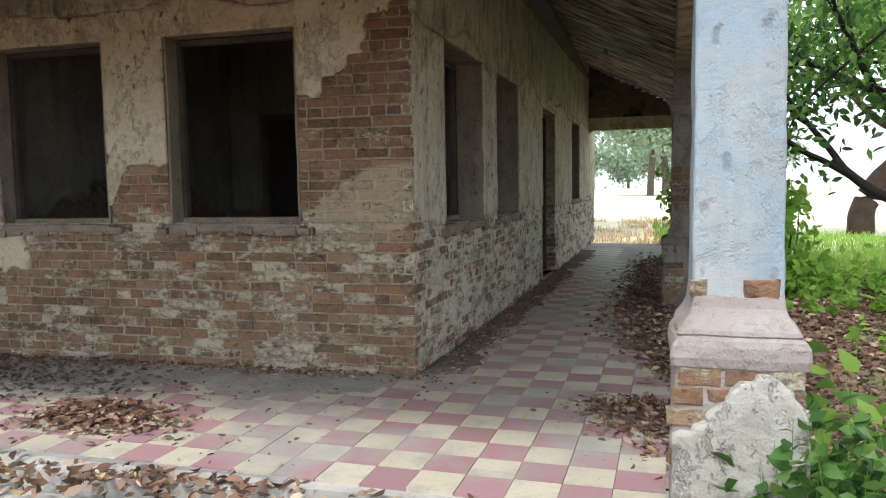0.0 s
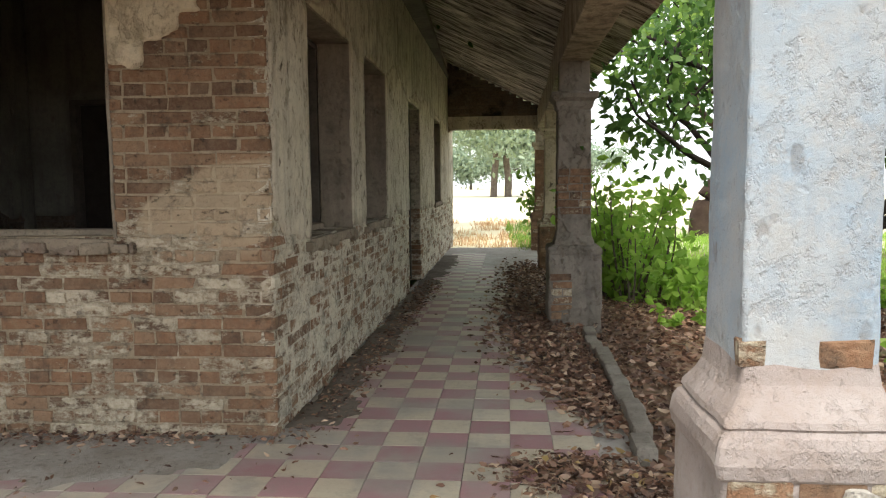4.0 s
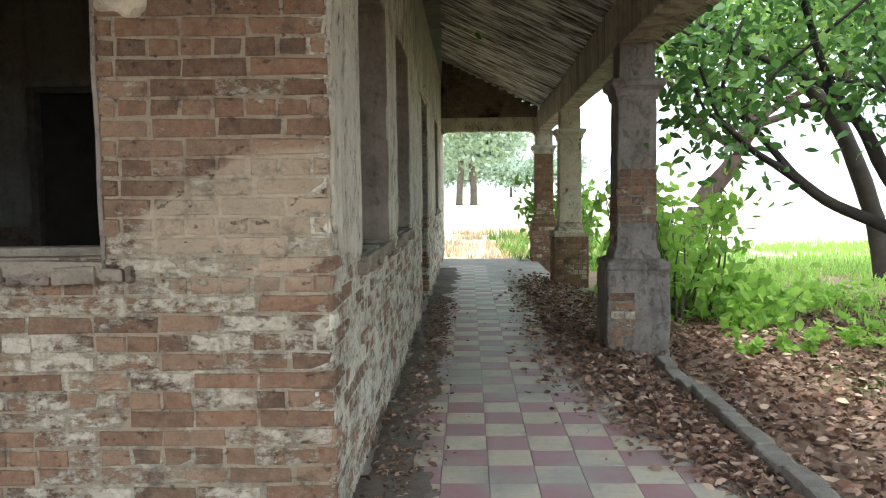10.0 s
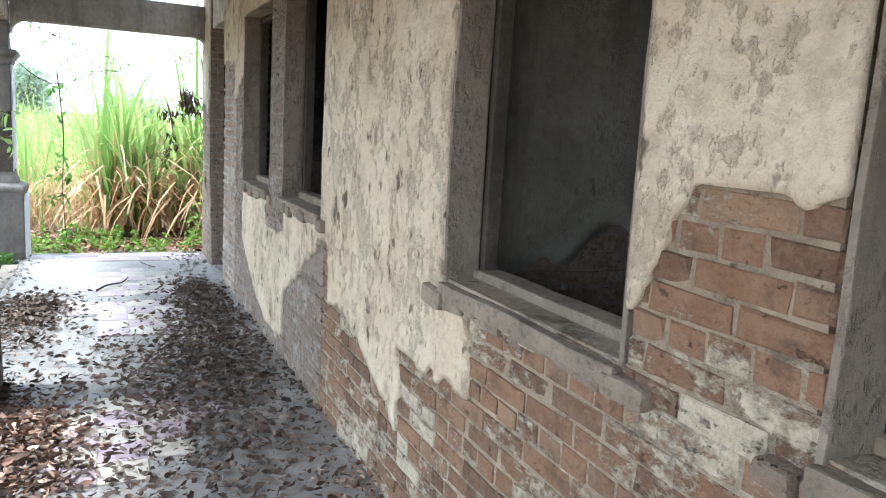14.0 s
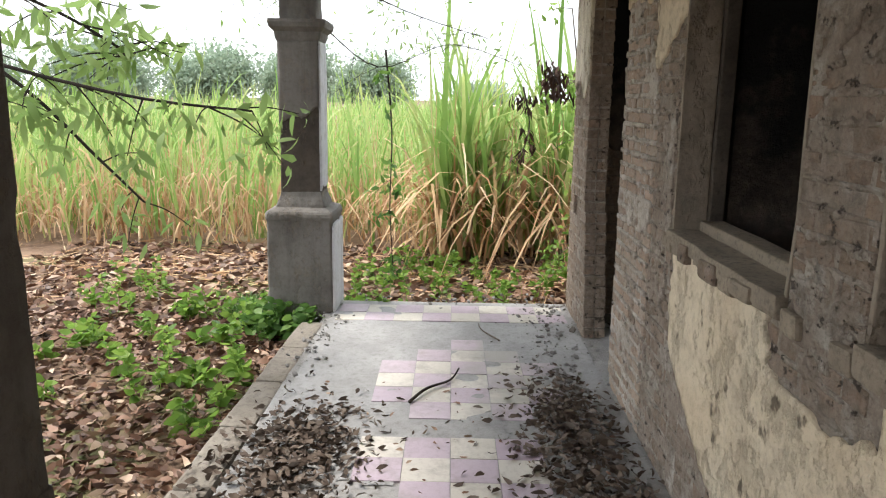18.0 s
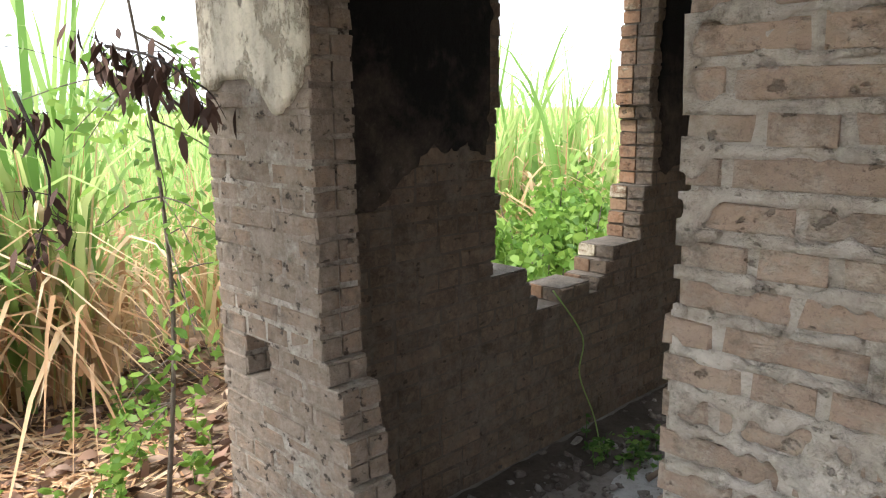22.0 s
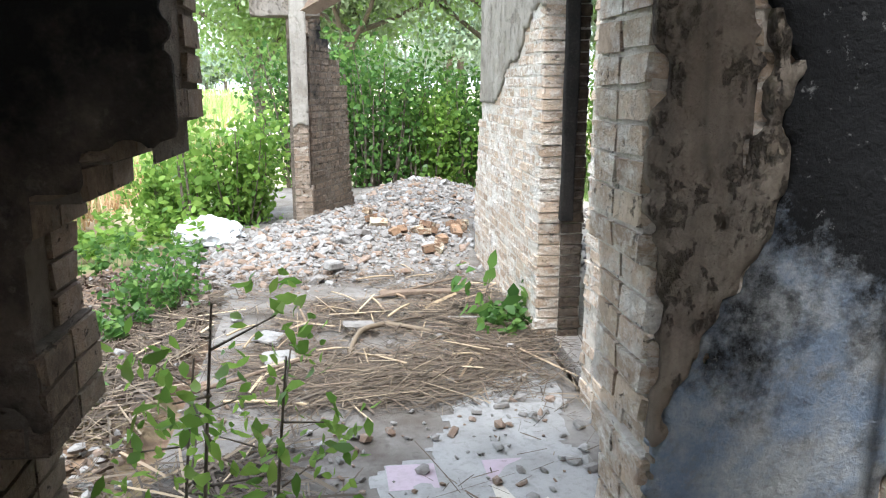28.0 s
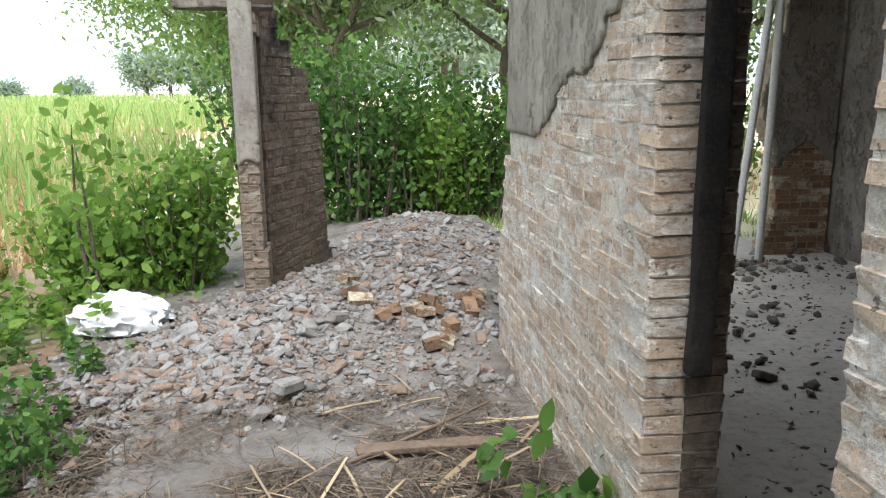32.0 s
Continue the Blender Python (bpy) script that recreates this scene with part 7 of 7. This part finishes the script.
def stone_bm(rng, r, boxy):
    bm = bmesh.new()
    if boxy:
        bmesh.ops.create_cube(bm, size=1)
        s = (r * rng.uniform(0.9, 1.7), r * rng.uniform(0.6, 1.0), r * rng.uniform(0.4, 0.7))
        for v in bm.verts:
            v.co = Vector([v.co[i] * s[i] * rng.uniform(0.75, 1.1) for i in range(3)])
        bmesh.ops.bevel(bm, geom=bm.edges[:], offset=r * 0.09, segments=1, affect="EDGES")
    else:
        bmesh.ops.create_icosphere(bm, subdivisions=1, radius=r * 0.6)
        k = rng.uniform(0, 99)
        s = (rng.uniform(0.8, 1.4), rng.uniform(0.7, 1.1), rng.uniform(0.45, 0.8))
        for v in bm.verts:
            w = noise.noise_vector(v.co / r * 1.6 + Vector((k, 0, 0)))
            v.co = Vector([(v.co[i] + w[i] * r * 0.32) * s[i] for i in range(3)])
    return bm


rng = random.Random(77)
STONES = []
for k in range(14):
    bm = stone_bm(rng, 1.0, k % 3 == 0)
    me = bpy.data.meshes.new("stone")
    bm.to_mesh(me)
    bm.free()
    STONES.append(me)


def scatter_stones(name, seed, n, spots, size, mats, label, height, category="rubble"):
    rng = random.Random(seed)
    bags = [Bag() for _ in mats]
    for _ in range(n):
        x, y, sx, sy = rng.choice(spots)
        px, py = rng.gauss(x, sx), rng.gauss(y, sy)
        r = size[0] + (size[1] - size[0]) * rng.random() ** 2.2
        me = rng.choice(STONES)
        m = Matrix.Translation((px, py, height(px, py) + r * 0.22)) @ Euler((rng.uniform(-0.6, 0.6), rng.uniform(-0.6, 0.6), rng.uniform(0, 6.3))).to_matrix().to_4x4() @ Matrix.Scale(r, 4)
        bags[rng.randrange(len(mats))].add([m @ v.co for v in me.vertices], [tuple(p.vertices) for p in me.polygons])
    for b, m in zip(bags, mats):
        if b.n:
            b.make(name, m, label, category)


rubble_red = rough_mat("rubble_brick", (0.2, 0.137, 0.1), (0.25, 0.19, 0.15), (0.32, 0.295, 0.265), 4.0, 0.6)
rubble_pale = rough_mat("rubble_pale", (0.23, 0.22, 0.21), (0.33, 0.32, 0.31), (0.13, 0.12, 0.11), 4.0, 0.7)
spots = [(-8.8, 12.6, 0.4, 0.5), (-9.4, 12.2, 0.5, 0.4), (-8.6, 13.6, 0.5, 0.7), (-10.0, 12.3, 0.4, 0.4), (-8.3, 14.8, 0.5, 0.8), (-10.4, 11.8, 0.4, 0.4), (-9.2, 13.4, 0.5, 0.6), (-9.6, 11.7, 0.6, 0.3)]
scatter_stones("rubble", 1, 2400, spots, (0.015, 0.075), (rubble_mat, rubble_pale, rubble_red, rubble_mat, rubble_pale, rubble_mat), "broken bricks and plaster lumps heaped on the floor", mound)
scatter_stones("rubble", 2, 11000, spots + [(-9.3, 10.8, 0.7, 0.5), (-8.8, 10.4, 0.4, 0.6)], (0.008, 0.035), (rubble_mat, rubble_pale, rubble_red, rubble_mat), "fine grey plaster crumbs", mound)
scatter_stones("rubble", 8, 260, [(-10.2, 11.9, 0.25, 0.35), (-9.8, 11.6, 0.35, 0.25), (-10.4, 11.3, 0.25, 0.4), (-9.9, 12.3, 0.3, 0.25)], (0.025, 0.085), (rubble_red, rubble_pale, rubble_red, rubble_mat), "broken brick ends along the foot of the heap", mound)
scatter_stones("rubble", 6, 90, spots, (0.06, 0.13), (rubble_mat, rubble_red, rubble_pale), "large broken lumps of brickwork on the heap", mound)
flat0 = lambda x, y: 0.0
stone_sooty = rough_mat("stone_sooty", (0.08, 0.07, 0.06), (0.15, 0.13, 0.115), (0.26, 0.24, 0.22), 5.0, 0.6)
scatter_stones("debris", 3, 1500, [(-9.9, 4.6, 0.16, 0.5), (-9.85, 5.6, 0.16, 0.5), (-8.5, 5.6, 0.13, 0.4), (-8.55, 6.3, 0.14, 0.25), (-9.7, 6.4, 0.2, 0.3)], (0.006, 0.045), (stone_sooty, stone_sooty, rubble_mat, stone_sooty), "plaster crumbs and dirt along the burnt walls", flat0)
scatter_stones("debris", 4, 700, [(-8.9, 3.3, 0.25, 0.12), (-9.5, 3.4, 0.3, 0.12), (-10.2, 3.4, 0.2, 0.1), (-8.2, 3.4, 0.5, 0.1), (-9.6, 1.9, 0.5, 0.08), (-7.5, 3.4, 0.6, 0.1), (-10.5, 2.9, 0.1, 0.5)], (0.006, 0.028), (rubble_mat, rubble_pale), "gravel and plaster crumbs on the veranda floor", flat0)
scatter_stones("debris", 9, 420, [(-10.5, 9.2, 0.35, 0.7), (-10.4, 10.6, 0.35, 0.6), (-10.4, 8.2, 0.25, 0.5)], (0.012, 0.06), (rubble_mat, rubble_pale, rubble_red), "stones and plaster bits beside the ruined floor", ground_z)
scatter_stones("debris", 5, 420, [(-9.2, 9.2, 0.6, 0.8), (-9.8, 8.4, 0.4, 0.7), (-8.6, 8.6, 0.2, 0.7)], (0.012, 0.06), (rubble_mat, rubble_pale, rubble_red), "stones and plaster crumbs on the ruined floor", flat0)

# single stones that stand out
def stone(x, y, z, r, k, mat, label, rot=0.0, squash=1.0):
    ob = new("stone", STONES[k].copy())
    ob.data.materials.append(mat)
    ob.matrix_basis = Matrix.Translation((x, y, z)) @ Euler((0.2, 0.1, rot)).to_matrix().to_4x4() @ Matrix.Diagonal((r, r, r * squash, 1))
    return tagged(ob, label, "stone", "loose stones")


stone_dark = rough_mat("stone_dark", (0.1, 0.105, 0.11), (0.2, 0.2, 0.2), (0.4, 0.39, 0.37), 4.0, 0.6)
stone(-8.42, 5.72, 0.09, 0.2, 1, stone_dark, "dark grey broken stone leaning at the wall foot", 0.5, 1.3)
stone(-8.37, 6.02, 0.07, 0.13, 4, stone_dark, "small dark stone at the wall foot", 1.2, 1.3)
stone(-8.6, 6.2, 0.03, 0.12, 3, rubble_pale, "flat pale piece of plaster on the floor", 0.3, 0.4)
stone(-9.5, 11.33, 0.1, 0.13, 3, rubble_pale, "pale round broken pot or lump with a dark hollow", 0.9)
stone(-9.3, 9.9, 0.04, 0.16, 6, rubble_mat, "flat grey stone on the floor", 0.2, 0.6)
stone(-9.75, 9.35, 0.03, 0.2, 9, rubble_pale, "flat pale slab of plaster", 0.4, 0.3)
stone(-9.85, 9.75, 0.03, 0.17, 12, rubble_pale, "flat pale slab of plaster", 1.4, 0.3)
rng = random.Random(9)
for k in range(16):
    ob = new("fallen_brick", brick_mesh(rng.randrange(8), brick_tan if k % 3 else brick_red))
    x, y = rng.gauss(-8.75, 0.35), rng.gauss(12.35, 0.22)
    ob.matrix_basis = Matrix.Translation((x, y, mound(x, y) + 0.045)) @ Euler((rng.uniform(-0.5, 0.5), rng.uniform(-0.5, 0.5), rng.uniform(0, 6))).to_matrix().to_4x4() @ Matrix.Diagonal((rng.uniform(0.09, 0.18), 0.09, 0.06, 1))
    tagged(ob, "dusty fallen brick on the rubble heap", "brick", "fallen bricks")


# straw and cane trash
def straw(name, seed, n, spots, length, width, mat, label, z=0.01, height=flat0, heading=None):
    rng = np.random.default_rng(seed)
    s = np.array(spots)[rng.integers(0, len(spots), n)]
    xy = s[:, :2] + rng.normal(size=(n, 2)) * s[:, 2:4]
    xy = xy[np.array([blot(x, y, 1.25, 21.0) > -0.14 + 0.15 * rng.normal() for x, y in xy])]     # bare spots between
    n = len(xy)
    a = rng.uniform(0, np.pi, n) if heading is None else rng.normal(heading, 0.5, n)
    L, W = rng.uniform(*length, n), rng.uniform(*width, n)
    zz = np.array([height(float(x), float(y)) for x, y in xy]) + rng.uniform(0.002, 0.035, n) + z
    d = np.stack([np.cos(a), np.sin(a), rng.normal(0, 0.05, n)], 1)
    sd = np.stack([-np.sin(a), np.cos(a), rng.normal(0, 0.35, n)], 1)
    bow = rng.normal(0, 0.009, n)
    rows = []
    for t in (-0.5, -0.17, 0.17, 0.5):
        c = np.c_[xy, zz] + d * (L * t)[:, None] + sd * (L * bow * (0.25 - t * t) * 4)[:, None]
        w = (W * 0.5 * (1 - 0.5 * abs(t)))[:, None]
        rows += [c - sd * w, c + sd * w]
    co = np.stack(rows, 1).reshape(-1, 3)
    base = np.array([(0, 1, 3, 2), (2, 3, 5, 4), (4, 5, 7, 6)])
    fa = (base[None] + (np.arange(n) * 8)[:, None, None]).reshape(-1, 4)
    return quick_mesh(name, co, fa, mat, label, "straw")


yard = [(-9.3, 9.6, 0.5, 0.5), (-9.0, 9.2, 0.4, 0.4), (-9.7, 10.4, 0.4, 0.5), (-8.7, 10.3, 0.3, 0.5), (-9.9, 9.2, 0.3, 0.6), (-9.2, 10.6, 0.5, 0.4), (-8.5, 9.7, 0.2, 0.4)]
straw("straw_litter", 1, 5200, yard, (0.06, 0.35), (0.002, 0.007), straw_mat, "dry straw and cane trash strewn over the floor")
straw("straw_litter", 2, 110, yard + [(-10.0, 8.0, 0.2, 0.5)], (0.12, 0.5), (0.007, 0.019), straw_pale, "broad dry cane leaves on the floor", 0.015)
straw("straw_litter", 8, 4200, [(-10.6, 7.6, 0.4, 0.6), (-10.5, 9.0, 0.4, 0.8), (-10.5, 10.5, 0.35, 0.6), (-10.3, 9.7, 0.3, 0.5)], (0.08, 0.45), (0.003, 0.011), straw_mat, "dry grass and straw beside the ruined floor", 0.02, ground_z)
straw("straw_litter", 3, 900, [(-9.9, 7.9, 0.22, 0.5), (-9.6, 8.5, 0.35, 0.4), (-9.95, 7.2, 0.12, 0.2)], (0.12, 0.5), (0.004, 0.014), straw_mat, "dry straw by the broken wall")
straw("twig_litter", 4, 1800, yard + [(-9.5, 11.3, 0.6, 0.3)], (0.06, 0.3), (0.003, 0.007), wood_old, "thin dark twigs on the floor", 0.012)
straw("straw_litter", 7, 15000, yard + [(-9.6, 8.2, 0.35, 0.4), (-9.9, 7.4, 0.2, 0.4)], (0.02, 0.12), (0.002, 0.006), straw_mat, "fine brown chaff trodden into the floor", 0.0)
straw("straw_litter", 5, 1000, [(-9.0, 9.0, 0.5, 0.18), (-9.5, 8.9, 0.3, 0.15)], (0.1, 0.45), (0.002, 0.006), straw_mat, "swath of fine straw across the floor", 0.01, heading=0.25)
straw("straw_litter", 6, 1500, [(-12.2, 1.0, 0.5, 1.0), (-12.3, 2.8, 0.4, 0.6), (-12.4, -0.5, 0.6, 0.8), (-12.0, 4.0, 0.5, 0.6)], (0.2, 0.7), (0.008, 0.02), cane_dry, "fallen dry cane leaves at the field edge", 0.0, ground_z)


def stick(points, r0, r1, mat, label, name="stick", category="stick"):
    bag = Bag()
    o = Vector(points[0])
    limb([Vector(p) - o for p in points], r0, r1, 6, bag)
    ob = mesh_ob(name, bag.v, bag.f, mat, None, True)
    ob.location = o
    return tagged(ob, label, category, "loose sticks")


stick([(-8.5, 2.54, 0.012), (-8.66, 2.62, 0.02), (-8.8, 2.74, 0.014), (-8.96, 2.79, 0.022)], 0.009, 0.005, bark_dark, "thin black twig on the tiles")
stick([(-9.5, 3.05, 0.01), (-9.7, 2.95, 0.012), (-9.85, 2.93, 0.01)], 0.006, 0.003, bark, "short twig on the tiles")
stick([(-9.7, 5.05, 0.02), (-9.55, 5.3, 0.16), (-9.5, 5.55, 0.03), (-9.42, 5.8, 0.015)], 0.012, 0.008, straw_mat, "curved dry cane stalk on the passage floor")
stick([(-9.15, 9.94, 0.03), (-9.3, 9.75, 0.05), (-9.37, 9.45, 0.02)], 0.018, 0.016, straw_mat, "bent dry cane stalk on the floor")
stick([(-9.14, 9.95, 0.03), (-8.98, 9.85, 0.03), (-8.86, 9.76, 0.03)], 0.018, 0.014, straw_mat, "split dry cane stalk on the floor")
stick([(-8.72, 10.05, 0.02), (-8.55, 10.0, 0.03), (-8.4, 9.95, 0.02)], 0.015, 0.012, rubble_pale, "short pale stick on the floor")
stick([(-9.2, 10.55, 0.03), (-8.9, 10.75, 0.04), (-8.45, 11.1, 0.04)], 0.012, 0.007, wood_old, "dry brown palm rib on the floor")
stick([(-10.2, 8.9, 0.03), (-9.9, 9.1, 0.04), (-9.5, 9.45, 0.03)], 0.014, 0.01, wood_old, "dark branch on the floor")

# white sack
bm = bmesh.new()
bmesh.ops.create_icosphere(bm, subdivisions=5, radius=1)
for v in bm.verts:
    w = noise.noise_vector(v.co * 2.2) * 0.26 + noise.noise_vector(v.co * 5.0) * 0.15 + noise.noise_vector(v.co * 12.0) * 0.06
    q = v.co + w
    v.co = Vector((q.x * 0.31, q.y * 0.22, max(q.z * 0.17, -0.08)))
sack_me = bpy.data.meshes.new("sack")
bm.to_mesh(sack_me)
bm.free()
sack_me.shade_smooth()
sack_me.materials.append(bag_white)
sack = tagged(new("sack", sack_me), "crumpled white plastic sack lying by the rubble", "sack")
sack.location = (-10.72, 12.75, 0.1)
sack.rotation_euler = (0, 0, 0.15)


# seedlings in the ruin
def seedling(base, seed, h, n_leaf, leaf, label, mat=None, lean=(0.05, 0.1)):
    t = thing("seedling", base, label, "plant")
    rng = random.Random(seed)
    bag, tips = Bag(), []
    limb([(0, 0, 0), (lean[0] * 0.3, lean[1] * 0.4, h * 0.5), (lean[0], lean[1], h)], 0.008, 0.003, 5, bag)
    for k in range(7):
        z = h * (0.3 + 0.1 * k)
        a = k * 2.4 + seed
        tip = Vector((lean[0] * z / h + math.cos(a) * 0.16, lean[1] * z / h + math.sin(a) * 0.16, z + 0.05))
        limb([(lean[0] * z / h, lean[1] * z / h, z), tip], 0.004, 0.002, 4, bag)
        tips.append((tip + Vector(base), Vector((0, 0, 1))))
    tagged(mesh_ob("stem_work", bag.v, bag.f, bark, t, True), kind="stuff")
    crown(t, tips, seed, n_leaf, leaf, mat or leaf_green, 0.06, 0.5, 0.4, "foliage")
    return t


seedling((-9.70, 6.86, 0.0), 5, 1.05, 24, (0.03, 0.065), "slender green seedling growing from the broken floor")
seedling((-9.56, 7.05, 0.0), 6, 0.85, 22, (0.03, 0.065), "slender green seedling in the rubble")
seedling((-9.82, 7.2, 0.0), 7, 0.8, 20, (0.03, 0.06), "small green seedling in the rubble")
seedling((-8.5, 9.95, 0.0), 8, 0.28, 4, (0.09, 0.16), "broad-leaved weed by the door jamb", leaf_dark)
# hanging vine with a leaf pair inside the burnt window
stick([(-10.15, 5.0, 0.75), (-10.05, 5.08, 0.55), (-10.02, 5.02, 0.4), (-9.98, 5.08, 0.2), (-9.95, 5.1, 0.02)], 0.004, 0.003, leaf_olive, "thin green creeper hanging from the broken sill", "creeper", "plant")

# a tree beside the veranda whose boughs hang into its mouth
tree("garden_tree", (-7.9, -1.5, -0.22), [(0, 0, 0), (0.05, 0.05, 1.0), (-0.1, 0.2, 1.9), (-0.3, 0.45, 2.75)], 0.11, 0.06, [(-0.6, 0.6, 0.6), (0.6, -0.4, 0.8), (-0.2, -0.8, 0.7)], 201, bark_dark, leaf_olive, (0.08, 0.15), 4, 0.2, "small tree with narrow leaves beside the veranda", 1, 1.2, aspect=0.25, hang=1.2)
# branches hanging into the veranda mouth
def spray(name, points, r0, seed, n_twig, twig, per, leaf, mat, label, bark_m=None, hang=1.2, aspect=0.25, spread=0.05):
    """A drooping branch with side twigs and hanging leaves."""
    o = Vector(points[0])
    t = thing(name, o, label, "branch")
    rng = random.Random(seed)
    bag, tips = Bag(), []
    fine = limb([Vector(p) - o for p in points], r0, r0 * 0.35, 6, bag)
    for _ in range(n_twig):
        q = fine[rng.randrange(2, len(fine))]
        w = Vector((rng.uniform(-1, 1), rng.uniform(-1, 1), rng.uniform(-0.9, 0.3))).normalized()
        tip = q + w * twig * rng.uniform(0.5, 1.2)
        mid = q.lerp(tip, 0.5) + Vector((0, 0, 0.06 * twig))
        f2 = limb([q, mid, tip], r0 * 0.3, r0 * 0.12, 4, bag)
        tips.extend((k + o, w) for k in f2[3::2])
    tagged(mesh_ob("twig_work", bag.v, bag.f, bark_m or bark_dark, t, True), kind="stuff")
    if per:
        crown(t, tips, seed, per, leaf, mat, spread, aspect, hang, "foliage")
    return t


spray("overhanging_branch", [(-8.1, -1.2, 2.2), (-8.4, -0.6, 2.35), (-8.5, 0.3, 1.75), (-8.6, 1.1, 1.5), (-8.7, 1.75, 1.42)], 0.018, 1, 20, 0.35, 3, (0.08, 0.15), leaf_olive, "drooping branch with narrow hanging leaves")
spray("overhanging_branch", [(-8.05, -1.25, 2.0), (-8.6, -0.3, 2.1), (-8.75, 0.5, 1.6), (-8.8, 0.95, 1.15), (-8.8, 1.15, 0.95)], 0.016, 2, 16, 0.35, 3, (0.08, 0.15), leaf_olive, "drooping branch with narrow hanging leaves")
spray("overhanging_branch", [(-8.17, -1.08, 2.48), (-8.25, -0.9, 2.6), (-8.6, -0.2, 2.2), (-8.9, 0.6, 1.95), (-9.1, 1.0, 1.7)], 0.02, 3, 30, 0.5, 4, (0.09, 0.16), leaf_olive, "drooping branch with narrow hanging leaves")
spray("bare_branch", [(-11.2, 1.0, 2.5), (-11.4, 1.6, 2.1), (-11.5, 2.1, 1.75), (-11.6, 2.7, 1.95), (-11.8, 3.3, 1.8)], 0.008, 4, 46, 0.5, 1, (0.05, 0.09), leaf_olive, "tangle of thin bare twigs", None)
spray("bare_branch", [(-11.0, 1.4, 2.6), (-11.3, 2.3, 2.2), (-11.5, 3.0, 2.0)], 0.008, 5, 36, 0.5, 1, (0.04, 0.08), leaf_olive, "tangle of thin bare twigs", None)
spray("hanging_vine", [(-11.6, 2.15, 1.9), (-11.65, 2.2, 1.2), (-11.7, 2.18, 0.5), (-11.72, 2.22, -0.2)], 0.009, 6, 14, 0.16, 2, (0.07, 0.12), leaf_dark, "thin vine hanging to the ground", None, 0.6, 0.45, 0.03)
spray("scorched_shrub", [(-11.3, 3.75, -0.2), (-11.2, 3.8, 0.7), (-11.15, 3.75, 1.5), (-11.1, 3.65, 2.2)], 0.014, 7, 26, 0.45, 5, (0.04, 0.08), leaf_green, "green shrub with feathery leaves against the wall end", bark, 0.2, 0.45, 0.06)
spray("scorched_shrub", [(-11.0, 3.55, 1.75), (-10.7, 3.47, 1.72), (-10.35, 3.43, 1.67), (-10.12, 3.45, 1.58)], 0.007, 8, 16, 0.14, 2, (0.06, 0.11), leaf_burnt, "twig with dead dark hanging leaves", None, 2.5, 0.28, 0.02)
spray("scorched_shrub", [(-11.2, 3.3, 1.6), (-11.1, 3.35, 1.3), (-11.15, 3.3, 1.05)], 0.008, 9, 10, 0.14, 2, (0.06, 0.1), leaf_burnt, "twig with dead dark hanging leaves", None, 2.5, 0.28, 0.02)
# long twig before the east garden
spray("overhanging_branch", [(3.2, 6.5, 3.1), (2.6, 6.9, 2.5), (2.1, 7.25, 2.0), (1.85, 7.4, 1.5)], 0.02, 10, 8, 0.3, 3, (0.08, 0.14), leaf_dark, "long thin branch reaching down to the veranda", None, 0.8, 0.45)

# timber posts in the roofless room
white_post = rough_mat("post_paint", (0.6, 0.58, 0.54), (0.7, 0.68, 0.64), (0.35, 0.3, 0.25), 5.0, 0.3, 0.7)
for k, (p, q) in enumerate([((-5.75, 13.7, -0.05), (-5.3, 14.1, 2.6)), ((-5.3, 14.0, -0.05), (-5.25, 14.05, 2.7))]):
    stick([p, (Vector(p) + Vector(q)) / 2, q], 0.036, 0.036, white_post, "peeling white timber post in the roofless room", "timber_post", "post")


# split cane lengths lying on the yard floor
rng = random.Random(31)
for k in range(24):
    x, y, a, l = rng.gauss(-9.25, 0.45), rng.gauss(9.9, 0.75), rng.uniform(0, 3.14), rng.uniform(0.12, 0.42)
    if y > 11.6 or x > -8.4:
        continue
    r = rng.uniform(0.004, 0.01)
    d = Vector((math.cos(a), math.sin(a), rng.uniform(-0.06, 0.06))) * l / 2
    c = Vector((x, y, 0.03))
    stick([c - d, c + Vector((0, 0, 0.008)), c + d], r, r * 0.8, straw_pale if k % 3 else straw_mat, "dry split piece of cane stalk on the floor", "cane_piece", "stick")
# a fallen timber splinter
part("splinter", worn_box((-9.15, 10.62, 0.02), (-8.5, 10.7, 0.05), 0.008, 0.02, 2, 3), wood_old, thing("timber_splinter", (-8.8, 10.66, 0.0), "splintered brown timber lying in the straw", "timber"))

# dirt and fallen plaster in the roofless room
scatter_stones("debris", 7, 700, [(-6.4, 13.6, 0.5, 0.4), (-5.6, 13.9, 0.5, 0.3), (-7.0, 14.2, 0.4, 0.4), (-6.9, 12.4, 0.5, 0.6)], (0.01, 0.09), (rubble_mat, rubble_red, stone_sooty), "fallen plaster and brick bits in the roofless room", flat0)
litter("leaf_litter", 16, 1800, (-8.0, -4.6, 8.0, 14.2), 0.0, leaf_trod, (0.02, 0.06), "dead leaves on the floor of the roofless room", 0.01)


# ---- pieces of walls and floors ----
link_pieces()
for me, m, floor in LATER_TILES:
    ob = new("tile", me)
    ob.matrix_basis = m
    ob.parent = floor
